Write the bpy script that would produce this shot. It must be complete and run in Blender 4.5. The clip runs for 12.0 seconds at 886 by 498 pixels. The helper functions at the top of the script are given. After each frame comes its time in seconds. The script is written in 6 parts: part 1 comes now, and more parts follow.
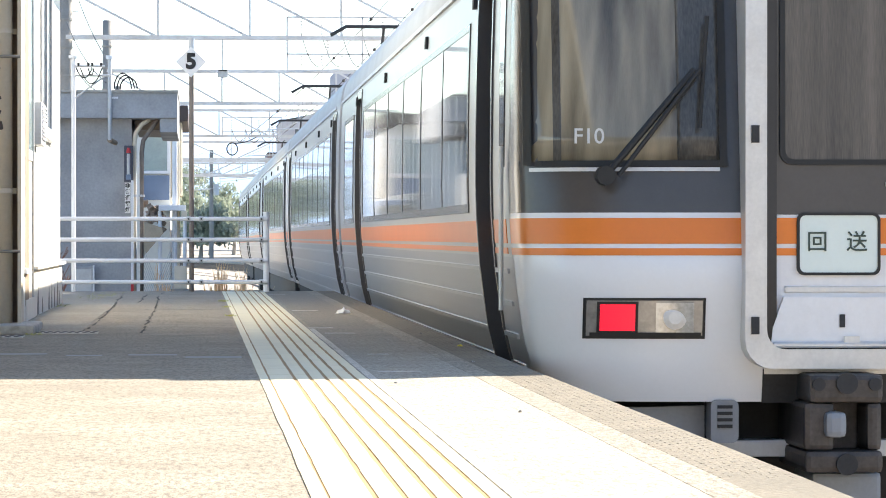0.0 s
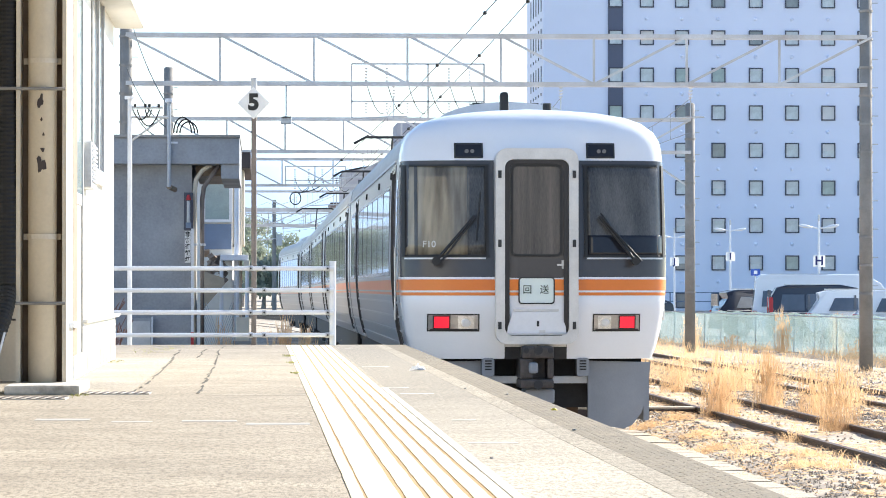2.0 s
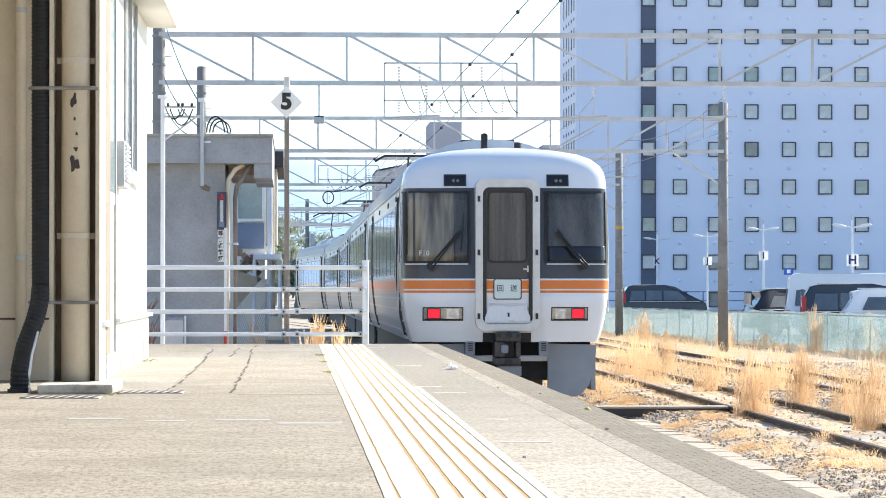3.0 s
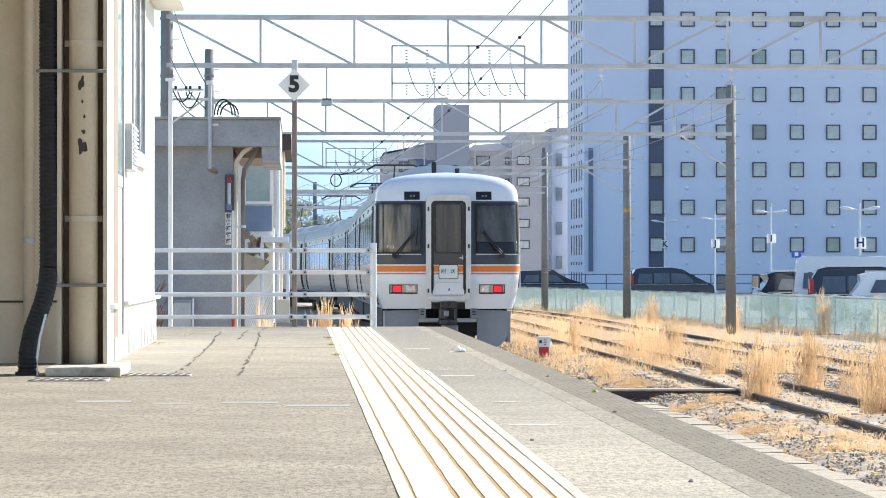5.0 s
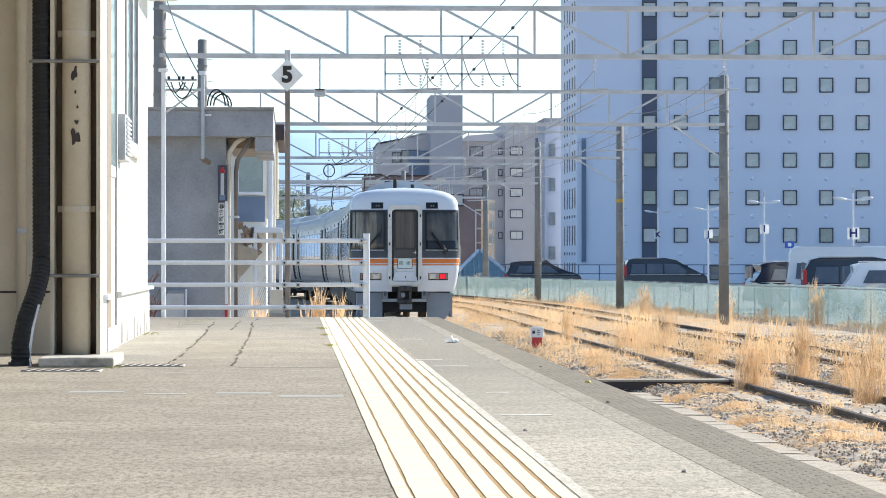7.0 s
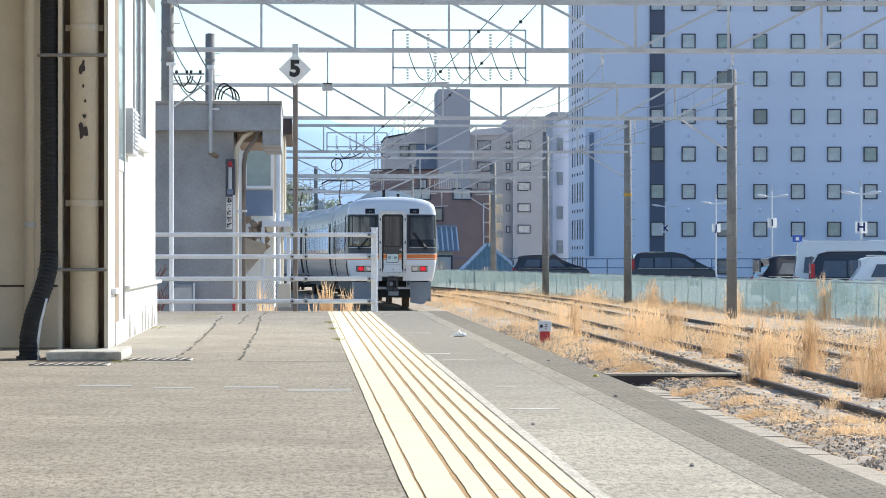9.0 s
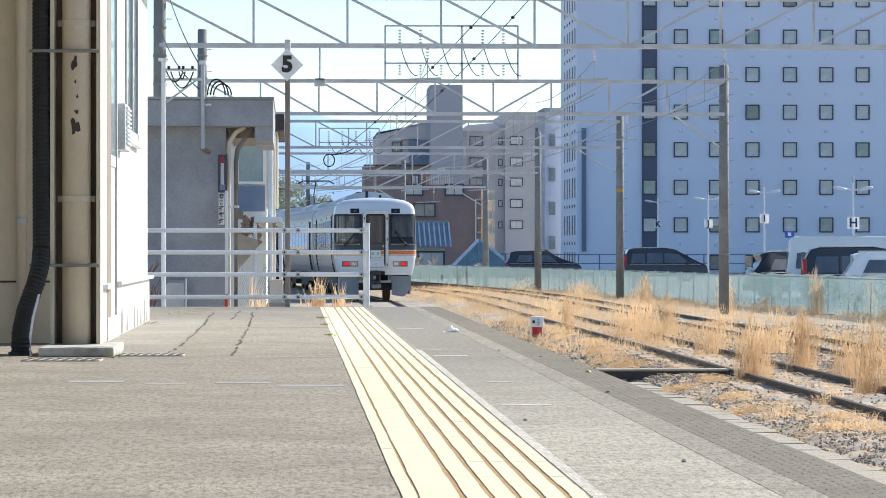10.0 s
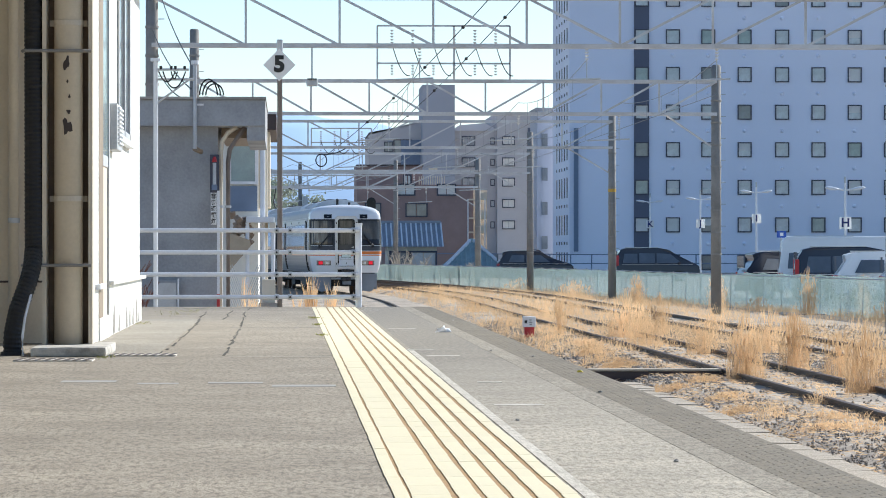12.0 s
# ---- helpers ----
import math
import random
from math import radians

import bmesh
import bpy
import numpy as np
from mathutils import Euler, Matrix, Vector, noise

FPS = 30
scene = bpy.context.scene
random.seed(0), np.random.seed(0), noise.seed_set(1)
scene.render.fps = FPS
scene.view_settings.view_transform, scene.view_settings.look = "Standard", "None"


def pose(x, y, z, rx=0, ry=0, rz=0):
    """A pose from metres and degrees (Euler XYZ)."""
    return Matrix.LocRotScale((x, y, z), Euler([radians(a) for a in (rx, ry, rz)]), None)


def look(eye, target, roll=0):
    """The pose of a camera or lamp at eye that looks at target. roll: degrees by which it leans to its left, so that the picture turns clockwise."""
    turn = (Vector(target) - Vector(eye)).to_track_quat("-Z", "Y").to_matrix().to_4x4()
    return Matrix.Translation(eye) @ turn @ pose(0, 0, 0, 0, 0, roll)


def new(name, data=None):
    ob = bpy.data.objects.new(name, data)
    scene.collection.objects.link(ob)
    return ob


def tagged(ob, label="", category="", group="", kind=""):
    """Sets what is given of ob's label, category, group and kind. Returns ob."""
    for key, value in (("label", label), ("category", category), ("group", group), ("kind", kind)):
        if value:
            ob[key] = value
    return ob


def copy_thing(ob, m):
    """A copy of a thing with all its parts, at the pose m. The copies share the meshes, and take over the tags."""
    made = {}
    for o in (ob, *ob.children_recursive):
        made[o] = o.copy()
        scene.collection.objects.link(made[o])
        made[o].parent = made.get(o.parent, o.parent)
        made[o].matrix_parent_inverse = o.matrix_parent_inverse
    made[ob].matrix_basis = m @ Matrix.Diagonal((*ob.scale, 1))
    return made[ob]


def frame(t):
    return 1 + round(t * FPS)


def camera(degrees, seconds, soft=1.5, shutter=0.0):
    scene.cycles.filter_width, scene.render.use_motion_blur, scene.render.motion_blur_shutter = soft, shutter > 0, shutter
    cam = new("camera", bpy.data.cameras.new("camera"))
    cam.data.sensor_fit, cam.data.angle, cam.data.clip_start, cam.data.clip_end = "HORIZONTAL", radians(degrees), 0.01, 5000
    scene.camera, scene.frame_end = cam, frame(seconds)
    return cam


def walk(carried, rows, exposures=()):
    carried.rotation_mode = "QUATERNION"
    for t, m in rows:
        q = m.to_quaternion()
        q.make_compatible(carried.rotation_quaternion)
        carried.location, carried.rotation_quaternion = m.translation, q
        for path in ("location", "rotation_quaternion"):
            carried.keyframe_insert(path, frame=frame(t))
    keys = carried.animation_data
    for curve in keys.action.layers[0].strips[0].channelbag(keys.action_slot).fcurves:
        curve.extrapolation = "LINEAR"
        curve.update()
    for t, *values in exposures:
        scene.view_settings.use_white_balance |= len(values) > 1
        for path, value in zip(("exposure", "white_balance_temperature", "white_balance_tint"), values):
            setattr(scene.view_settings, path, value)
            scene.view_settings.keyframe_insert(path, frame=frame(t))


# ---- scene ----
# camera: a long lens on a low stand near the platform's floor, nudged by hand
cam = camera(14.65, 12.0, 0.95)


def aim(right, up, back=0.0):
    """The camera's pose from its turn to the right and upwards, in degrees."""
    a, b = radians(right), radians(up)
    eye = Vector((0, -back, 0.557))
    return look(eye, eye + Vector((math.sin(a) * math.cos(b), math.cos(a) * math.cos(b), math.sin(b))))


AIMS = [(0.0, 4.06, -0.20, 1.9), (0.2, 4.07, -0.21, 1.85), (0.4, 3.95, -0.05, 1.3), (0.5, 3.881, 0.153, 0), (1.0, 3.566, 0.498, 0), (1.5, 3.293, 0.613, 0), (2.0, 3.021, 0.641, 0),
        (2.5, 2.734, 0.7, 0), (3.0, 2.475, 0.627, 0), (3.2, 2.449, 0.484, 0), (4.8, 2.347, 0.406, 0), (5.0, 2.347, 0.34, 0),
        (5.5, 2.375, 0.196, 0), (6.0, 2.418, 0.167, 0), (6.5, 2.432, 0.224, 0), (7.0, 2.461, 0.181, 0), (9.0, 2.332, 0.081, 0),
        (9.5, 2.332, -0.049, 0), (10.0, 2.461, 0.009, 0), (10.5, 2.605, 0.081, 0), (11.0, 2.677, 0.052, 0),
        (11.5, 2.648, -0.063, 0), (12.0, 2.591, 0.009, 0)]
walk(cam, [(t, aim(r, u, b)) for t, r, u, b in AIMS],
     [(0, 1.82, 6720, 10), (0.5, 1.68, 6600, 10), (1.0, 1.57, 6530, 10), (1.5, 1.49, 6470, 10), (2.5, 1.38, 6370, 9.5), (3.2, 1.27, 6300, 9), (5.0, 1.08, 6260, 8),
      (6.0, 0.98, 6230, 8), (9.0, 0.78, 6110, 8), (12.0, 0.56, 6030, 8.5)])

# sky and sun: a low winter sun ahead and to the right
SUN_RIGHT, SUN_UP = 50.0, 30.0
world = bpy.data.worlds.new("sky")
scene.world = world
world.use_nodes = True
wn = world.node_tree.nodes
sky = wn.new("ShaderNodeTexSky")
sky.sky_type = "NISHITA"
sky.sun_disc = False
sky.sun_elevation, sky.sun_rotation = radians(SUN_UP), radians(SUN_RIGHT)
sky.ozone_density = 2.5
sky.altitude, sky.air_density, sky.dust_density = 30, 0.9, 0.15
wn["Background"].inputs[1].default_value = 0.105
world.node_tree.links.new(sky.outputs[0], wn["Background"].inputs[0])
sun = new("sun", bpy.data.lights.new("sun", "SUN"))
sun.data.energy, sun.data.angle, sun.data.color = 4.6, radians(0.6), (1.0, 0.94, 0.84)
_d = Vector((math.sin(radians(SUN_RIGHT)) * math.cos(radians(SUN_UP)), math.cos(radians(SUN_RIGHT)) * math.cos(radians(SUN_UP)), math.sin(radians(SUN_UP))))
sun.matrix_world = look(_d * 50, (0, 0, 0))


# ---- materials ----
def mat(name, color, rough=0.7, metal=0.0, var=0.15, scale=3.0, bump=0.0, bscale=60.0, stretch=(1, 1, 1), tint=None, spec=0.5, rand=0.0, span=(0.4, 0.95), detail=6, grain=0.35):
    """A surface with broad stains and fine grain; rand: how far whole pieces differ."""
    m = bpy.data.materials.new(name)
    m.use_nodes = True
    n, l = m.node_tree.nodes, m.node_tree.links
    b = n["Principled BSDF"]
    b.inputs["Roughness"].default_value, b.inputs["Metallic"].default_value = rough, metal
    b.inputs["Specular IOR Level"].default_value = spec
    co, mp = n.new("ShaderNodeTexCoord"), n.new("ShaderNodeMapping")
    mp.inputs["Scale"].default_value = stretch
    l.new(co.outputs["Object"], mp.inputs["Vector"])
    big, fine = n.new("ShaderNodeTexNoise"), n.new("ShaderNodeTexNoise")
    big.inputs["Scale"].default_value, big.inputs["Detail"].default_value, big.inputs["Roughness"].default_value = scale, detail, 0.65
    fine.inputs["Scale"].default_value, fine.inputs["Detail"].default_value = bscale, 3
    l.new(mp.outputs[0], big.inputs["Vector"])
    l.new(mp.outputs[0], fine.inputs["Vector"])
    add = n.new("ShaderNodeMath")
    add.operation = "MULTIPLY_ADD"
    add.inputs[1].default_value = grain
    l.new(fine.outputs["Fac"], add.inputs[0])
    l.new(big.outputs["Fac"], add.inputs[2])
    last = add.outputs[0]
    if rand:
        inf, mul = n.new("ShaderNodeObjectInfo"), n.new("ShaderNodeMath")
        mul.operation = "MULTIPLY_ADD"
        mul.inputs[1].default_value = rand
        l.new(inf.outputs["Random"], mul.inputs[0])
        l.new(last, mul.inputs[2])
        last = mul.outputs[0]
    ramp = n.new("ShaderNodeValToRGB")
    ramp.color_ramp.elements[0].position, ramp.color_ramp.elements[1].position = span[0], span[1] + rand
    lo = tint or [c * (1 - var) for c in color]
    hi = [min(1, c * (1 + var)) for c in color]
    ramp.color_ramp.elements[0].color, ramp.color_ramp.elements[1].color = (*lo, 1), (*hi, 1)
    l.new(last, ramp.inputs[0])
    l.new(ramp.outputs[0], b.inputs["Base Color"])
    if bump:
        bp = n.new("ShaderNodeBump")
        bp.inputs["Strength"].default_value, bp.inputs["Distance"].default_value = bump, 0.01
        l.new(fine.outputs["Fac"], bp.inputs["Height"])
        l.new(bp.outputs[0], b.inputs["Normal"])
    return m


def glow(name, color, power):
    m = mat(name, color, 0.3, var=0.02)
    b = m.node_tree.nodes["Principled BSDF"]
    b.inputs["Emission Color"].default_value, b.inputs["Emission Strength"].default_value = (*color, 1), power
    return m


def glass(name, color, rough=0.03):
    m = mat(name, color, rough, var=0.3, scale=1.2, spec=0.8)
    return m


def asphalt(name, color, dark):
    """Old asphalt: broad worn patches, trodden streaks, pale and dark grit."""
    m = mat(name, color, 0.92, var=0.2, scale=0.8, bump=0.35, bscale=75)
    n, l = m.node_tree.nodes, m.node_tree.links
    b = n["Principled BSDF"]
    base = b.inputs["Base Color"].links[0].from_socket
    co = n.new("ShaderNodeTexCoord")
    for scale, detail, lo, hi, amount in ((3.0, 8, 0.42, 0.64, 0.35), (55, 5, 0.47, 0.62, 0.75), (190, 2, 0.52, 0.63, 0.75)):
        t, r, mix = n.new("ShaderNodeTexNoise"), n.new("ShaderNodeMapRange"), n.new("ShaderNodeMix")
        t.inputs["Scale"].default_value, t.inputs["Detail"].default_value, t.inputs["Roughness"].default_value = scale, detail, 0.7
        r.inputs[1].default_value, r.inputs[2].default_value, r.inputs[4].default_value = lo, hi, amount
        mix.data_type = "RGBA"
        mix.inputs["B"].default_value = (*dark, 1)
        worn = n.new("ShaderNodeMapping")
        worn.inputs["Scale"].default_value = (1, 0.22 if scale > 20 else 0.8, 1)
        l.new(co.outputs["Object"], worn.inputs["Vector"])
        l.new(worn.outputs[0], t.inputs["Vector"])
        l.new(t.outputs["Fac"], r.inputs[0])
        l.new(r.outputs[0], mix.inputs["Factor"])
        l.new(base, mix.inputs["A"])
        base = mix.outputs["Result"]
    l.new(base, b.inputs["Base Color"])
    return m


ASPHALT = asphalt("platform_asphalt", (0.395, 0.338, 0.255), (0.14, 0.115, 0.083))
LID = asphalt("weathered_trough_lid", (0.56, 0.475, 0.36), (0.27, 0.225, 0.17))
CONCRETE = mat("concrete", (0.36, 0.34, 0.31), 0.85, var=0.3, scale=1.3, bump=0.3, bscale=40)
GREYWALL = mat("grey_render", (0.34, 0.35, 0.365), 0.85, var=0.3, scale=1.3, bump=0.2, bscale=30)
WHITEWALL = mat("white_painted_wall", (0.78, 0.76, 0.70), 0.6, var=0.08, scale=1.5, bump=0.1, bscale=20)
CREAM = mat("cream_paint", (0.68, 0.60, 0.47), 0.5, var=0.12, scale=2.5, bump=0.05)
BROWNSTEEL = mat("brown_channel", (0.27, 0.205, 0.14), 0.55, var=0.25, scale=3)
WHITESTEEL = mat("white_painted_steel", (0.75, 0.76, 0.78), 0.4, var=0.1, scale=4)
GALV = mat("galvanised_steel", (0.50, 0.51, 0.52), 0.5, 0.3, var=0.2, scale=3)
RUSTSTEEL = mat("weathered_truss_steel", (0.62, 0.63, 0.64), 0.6, 0.1, var=0.2, scale=1.2, tint=(0.44, 0.40, 0.36))
POLECON = mat("old_concrete_pole", (0.27, 0.255, 0.235), 0.9, var=0.3, scale=1.5, bump=0.3)
YELLOW = mat("pale_yellow_tactile_tile", (0.82, 0.73, 0.49), 0.7, var=0.10, scale=2.5, bump=0.1, rand=0.15)
GROOVE = mat("dirty_brown_groove", (0.42, 0.26, 0.11), 0.9, var=0.25, scale=10)
BLACK = mat("black_rubber", (0.018, 0.018, 0.018), 0.6, var=0.3, scale=5)
DARK = mat("underframe_black", (0.03, 0.03, 0.032), 0.7, var=0.4, scale=4)
RAIL = mat("rusty_rail", (0.085, 0.058, 0.042), 0.6, 0.3, var=0.35, scale=4)
SLEEPER = mat("old_sleeper", (0.17, 0.135, 0.105), 0.9, var=0.35, scale=3, rand=0.3)
BALLAST = mat("dry_ballast_ground", (0.48, 0.40, 0.305), 0.95, var=0.5, scale=1.4, tint=(0.12, 0.10, 0.08), bump=1.0, bscale=14)
GRASS = mat("dry_tan_grass", (0.72, 0.51, 0.30), 0.8, var=0.3, scale=2.2, tint=(0.34, 0.205, 0.10), rand=0.25)


def let_light_through(m, share):
    """Thin blades glow when the sun stands behind them."""
    n, l = m.node_tree.nodes, m.node_tree.links
    tr, mix = n.new("ShaderNodeBsdfTranslucent"), n.new("ShaderNodeMixShader")
    b, out = n["Principled BSDF"], n["Material Output"]
    l.new(b.inputs["Base Color"].links[0].from_socket, tr.inputs["Color"])
    mix.inputs[0].default_value = share
    l.new(b.outputs[0], mix.inputs[1])
    l.new(tr.outputs[0], mix.inputs[2])
    l.new(mix.outputs[0], out.inputs["Surface"])


let_light_through(GRASS, 0.55)
HOTEL = mat("blue_grey_facade", (0.80, 0.832, 0.95), 0.8, var=0.05, scale=0.08)
HOTELDARK = mat("dark_facade_strip", (0.10, 0.115, 0.17), 0.5, var=0.1, scale=0.2)
WINFRAME = mat("dark_window_frame", (0.05, 0.055, 0.085), 0.4, var=0.1)
PANE = glass("dull_window_pane", (0.20, 0.22, 0.235), 0.08)
BLIND = mat("window_with_pale_blind", (0.72, 0.70, 0.66), 0.5, var=0.15, scale=0.7)
BRICK = mat("brown_brick", (0.31, 0.225, 0.21), 0.85, var=0.2, scale=0.5)
BEIGE = mat("beige_apartment", (0.52, 0.50, 0.51), 0.85, var=0.12, scale=0.15)
T_WHITE = mat("train_white_paint", (0.80, 0.81, 0.83), 0.22, var=0.03, scale=1.5, spec=0.6)
T_ORANGE = mat("train_orange", (0.80, 0.21, 0.02), 0.3, var=0.05)
T_GREY = mat("train_dark_grey", (0.07, 0.066, 0.066), 0.22, var=0.1, spec=0.45)
T_STEEL = mat("brushed_stainless", (0.34, 0.345, 0.36), 0.3, 0.45, var=0.12, scale=1.2, stretch=(1, 0.1, 4))
# Pale upright streaks in the glass colour stand for curtains and reflections.
T_GLASS = mat("train_glass_with_pale_streaks", (0.36, 0.36, 0.34), 0.05, var=0.1, scale=1.3, spec=0.6, stretch=(1, 4, 0.08), tint=(0.02, 0.02, 0.022), span=(0.5, 0.72), detail=2, grain=0.1)
T_UPPER = mat("pale_silver_flank", (0.42, 0.425, 0.43), 0.3, 0.25, var=0.06, scale=1.2)
FAINTLINE = asphalt("faint_pale_line", (0.70, 0.65, 0.55), (0.40, 0.355, 0.28))
WORNWHITE = mat("worn_white_line", (0.66, 0.62, 0.54), 0.85, var=0.25, scale=9, tint=(0.34, 0.30, 0.245))
JOINT = asphalt("stained_asphalt", (0.40, 0.348, 0.262), (0.15, 0.126, 0.093))
STUD = asphalt("worn_stud", (0.24, 0.203, 0.145), (0.115, 0.096, 0.068))
EDGEDARK = mat("worn_dark_coping", (0.195, 0.163, 0.113), 0.9, var=0.3, scale=2.5, bump=0.4, bscale=50)
MESHNET = mat("pale_green_netting", (0.55, 0.66, 0.63), 0.8, var=0.3, scale=9, tint=(0.10, 0.17, 0.16), bscale=60, stretch=(1, 1, 3))
TILEBLUE = mat("blue_grey_roof_tile", (0.30, 0.32, 0.35), 0.85, var=0.2, scale=1.5)
TILETEAL = mat("teal_roof_tile", (0.28, 0.37, 0.375), 0.85, var=0.2, scale=1.5)
T_FRAME = mat("worn_stainless_frame", (0.64, 0.625, 0.60), 0.4, 0.35, var=0.15, scale=4)
CARWHITE = mat("white_car_paint", (0.86, 0.87, 0.88), 0.25, var=0.03)
CARBLACK = mat("black_car_paint", (0.022, 0.026, 0.042), 0.15, var=0.1)
CARGLASS = glass("car_glass", (0.10, 0.12, 0.145), 0.04)
REDPAINT = mat("red_paint", (0.50, 0.03, 0.035), 0.5, var=0.15)
PINKRED = mat("faded_red_plastic", (0.62, 0.13, 0.10), 0.6, var=0.2)
BLUEPAINT = mat("blue_sign_paint", (0.03, 0.10, 0.45), 0.5, var=0.1)
SLATEBLUE = mat("slate_blue_panel", (0.16, 0.21, 0.30), 0.6, var=0.12)
RUSTPIPE = mat("rusty_sign_pole", (0.21, 0.175, 0.15), 0.7, 0.1, var=0.35, scale=3)
DARKBROWN = mat("dark_brown_sheet", (0.07, 0.05, 0.045), 0.7, var=0.2)
STONE = mat("ballast_stone", (0.40, 0.345, 0.28), 0.9, var=0.3, scale=5.0, tint=(0.07, 0.062, 0.054))
TEALGLASS = glass("pale_teal_glass", (0.30, 0.38, 0.37), 0.1)
SIGNWHITE = mat("white_sign_face", (0.80, 0.80, 0.79), 0.5, var=0.06, scale=5)
SIGNBLACK = mat("black_lettering", (0.02, 0.02, 0.02), 0.6, var=0.05)
SIGNBLUE = mat("navy_lettering", (0.03, 0.04, 0.16), 0.6, var=0.05)
# Foliage lightened so its colour holds the haze of distance.
LEAF = mat("haze_lightened_evergreen", (0.34, 0.37, 0.28), 0.8, var=0.3, scale=0.6, tint=(0.20, 0.25, 0.21))
# The hills emit a dim blue that stands for haze in the air.
HILL = glow("far_hill_haze_glow", (0.16, 0.215, 0.29), 0.95)
FARHILL = glow("farthest_hill_haze_glow", (0.21, 0.285, 0.385), 1.0)
CHIP = mat("bare_metal_chip", (0.07, 0.055, 0.05), 0.8, var=0.3)
TERRACOTTA = mat("broken_brown_tile", (0.36, 0.28, 0.215), 0.85, var=0.35, scale=4)
TAN = mat("tan_tarpaulin", (0.44, 0.36, 0.26), 0.8, var=0.2)
TWIG = mat("reddish_shrub_twigs", (0.22, 0.11, 0.08), 0.8, var=0.4)
AMBER = mat("amber_band_paint", (0.62, 0.36, 0.06), 0.6, var=0.15)
DARKBAND = mat("dull_pole_band", (0.30, 0.285, 0.26), 0.7, 0.2, var=0.25)
PLATEWHITE = mat("thin_white_plastic_plate", (0.88, 0.88, 0.87), 0.4, var=0.03)
PAVING = asphalt("old_beige_paving", (0.42, 0.375, 0.295), (0.19, 0.165, 0.13))
PALEWEAR = asphalt("pale_sanded_asphalt", (0.555, 0.49, 0.38), (0.205, 0.176, 0.132))
PAPER = mat("crumpled_white_paper", (0.82, 0.82, 0.82), 0.7, var=0.05)
YELLOWSCRAP = mat("yellow_leaf", (0.75, 0.62, 0.08), 0.6, var=0.1)
MOSS = mat("yellow_green_moss", (0.46, 0.44, 0.14), 0.9, var=0.3)
INSUL = mat("white_porcelain", (0.70, 0.70, 0.70), 0.2, var=0.1)
T_LENS = mat("clear_lamp_lens", (0.80, 0.80, 0.77), 0.12, 0.5, var=0.2, scale=9, tint=(0.40, 0.40, 0.37), spec=0.9)
let_light_through(LEAF, 0.35)
let_light_through(PLATEWHITE, 0.5)
let_light_through(MESHNET, 0.4)


def see_through(m, share):
    """An open weave: part of the light passes between its threads."""
    n, l = m.node_tree.nodes, m.node_tree.links
    tp, mix, out = n.new("ShaderNodeBsdfTransparent"), n.new("ShaderNodeMixShader"), n["Material Output"]
    shader = out.inputs["Surface"].links[0].from_socket
    mix.inputs[0].default_value = share
    l.new(shader, mix.inputs[1])
    l.new(tp.outputs[0], mix.inputs[2])
    l.new(mix.outputs[0], out.inputs["Surface"])


see_through(MESHNET, 0.5)
OLDFOOTING = mat("pale_worn_footing", (0.56, 0.53, 0.47), 0.9, var=0.35, scale=7, tint=(0.24, 0.215, 0.18), bump=0.6, bscale=30)


def worn_towards(m, dark, y0, y1):
    """Sanded pale asphalt whose wear runs out, ragged, between two places along the platform."""
    n, l = m.node_tree.nodes, m.node_tree.links
    b = n["Principled BSDF"]
    base = b.inputs["Base Color"].links[0].from_socket
    co, sep, t, add, r, mix, grit = (n.new("ShaderNode" + k) for k in ("TexCoord", "SeparateXYZ", "TexNoise", "Math", "MapRange", "Mix", "TexNoise"))
    l.new(co.outputs["Object"], sep.inputs[0])
    t.inputs["Scale"].default_value, t.inputs["Detail"].default_value = 1.6, 8
    l.new(co.outputs["Object"], t.inputs["Vector"])
    add.operation = "MULTIPLY_ADD"
    add.inputs[1].default_value = 9.0
    l.new(t.outputs["Fac"], add.inputs[0])
    l.new(sep.outputs["Y"], add.inputs[2])
    r.inputs[1].default_value, r.inputs[2].default_value = y0 + 4.5, y1 + 4.5
    l.new(add.outputs[0], r.inputs[0])
    grit.inputs["Scale"].default_value, grit.inputs["Detail"].default_value = 45, 5
    l.new(co.outputs["Object"], grit.inputs["Vector"])
    tone = n.new("ShaderNodeValToRGB")
    tone.color_ramp.elements[0].position, tone.color_ramp.elements[1].position = 0.38, 0.66
    tone.color_ramp.elements[0].color, tone.color_ramp.elements[1].color = (*[c * 0.45 for c in dark], 1), (*dark, 1)
    l.new(grit.outputs["Fac"], tone.inputs[0])
    mix.data_type = "RGBA"
    l.new(r.outputs[0], mix.inputs["Factor"])
    l.new(base, mix.inputs["A"])
    l.new(tone.outputs[0], mix.inputs["B"])
    l.new(mix.outputs["Result"], b.inputs["Base Color"])


worn_towards(PALEWEAR, (0.36, 0.315, 0.245), 9.5, 19.0)


# ---- building helpers ----
def finish(name, bm, material, smooth=False):
    bmesh.ops.recalc_face_normals(bm, faces=bm.faces)
    me = bpy.data.meshes.new(name)
    bm.to_mesh(me)
    bm.free()
    if material:
        me.materials.append(material)
    if smooth:
        for p in me.polygons:
            p.use_smooth = True
    return me


def part(name, bm, material, parent=None, label="", smooth=False):
    """Links a bmesh as one mesh object under a thing or a part."""
    ob = new(name, finish(name, bm, material, smooth) if isinstance(bm, bmesh.types.BMesh) else bm)
    ob.parent = parent
    return tagged(ob, label)


def thing(name, label, category, m=None, group="", kind=""):
    ob = new(name)
    ob.empty_display_size = 0.3
    if m is not None:
        ob.matrix_basis = m
    return tagged(ob, label, category, group, kind)


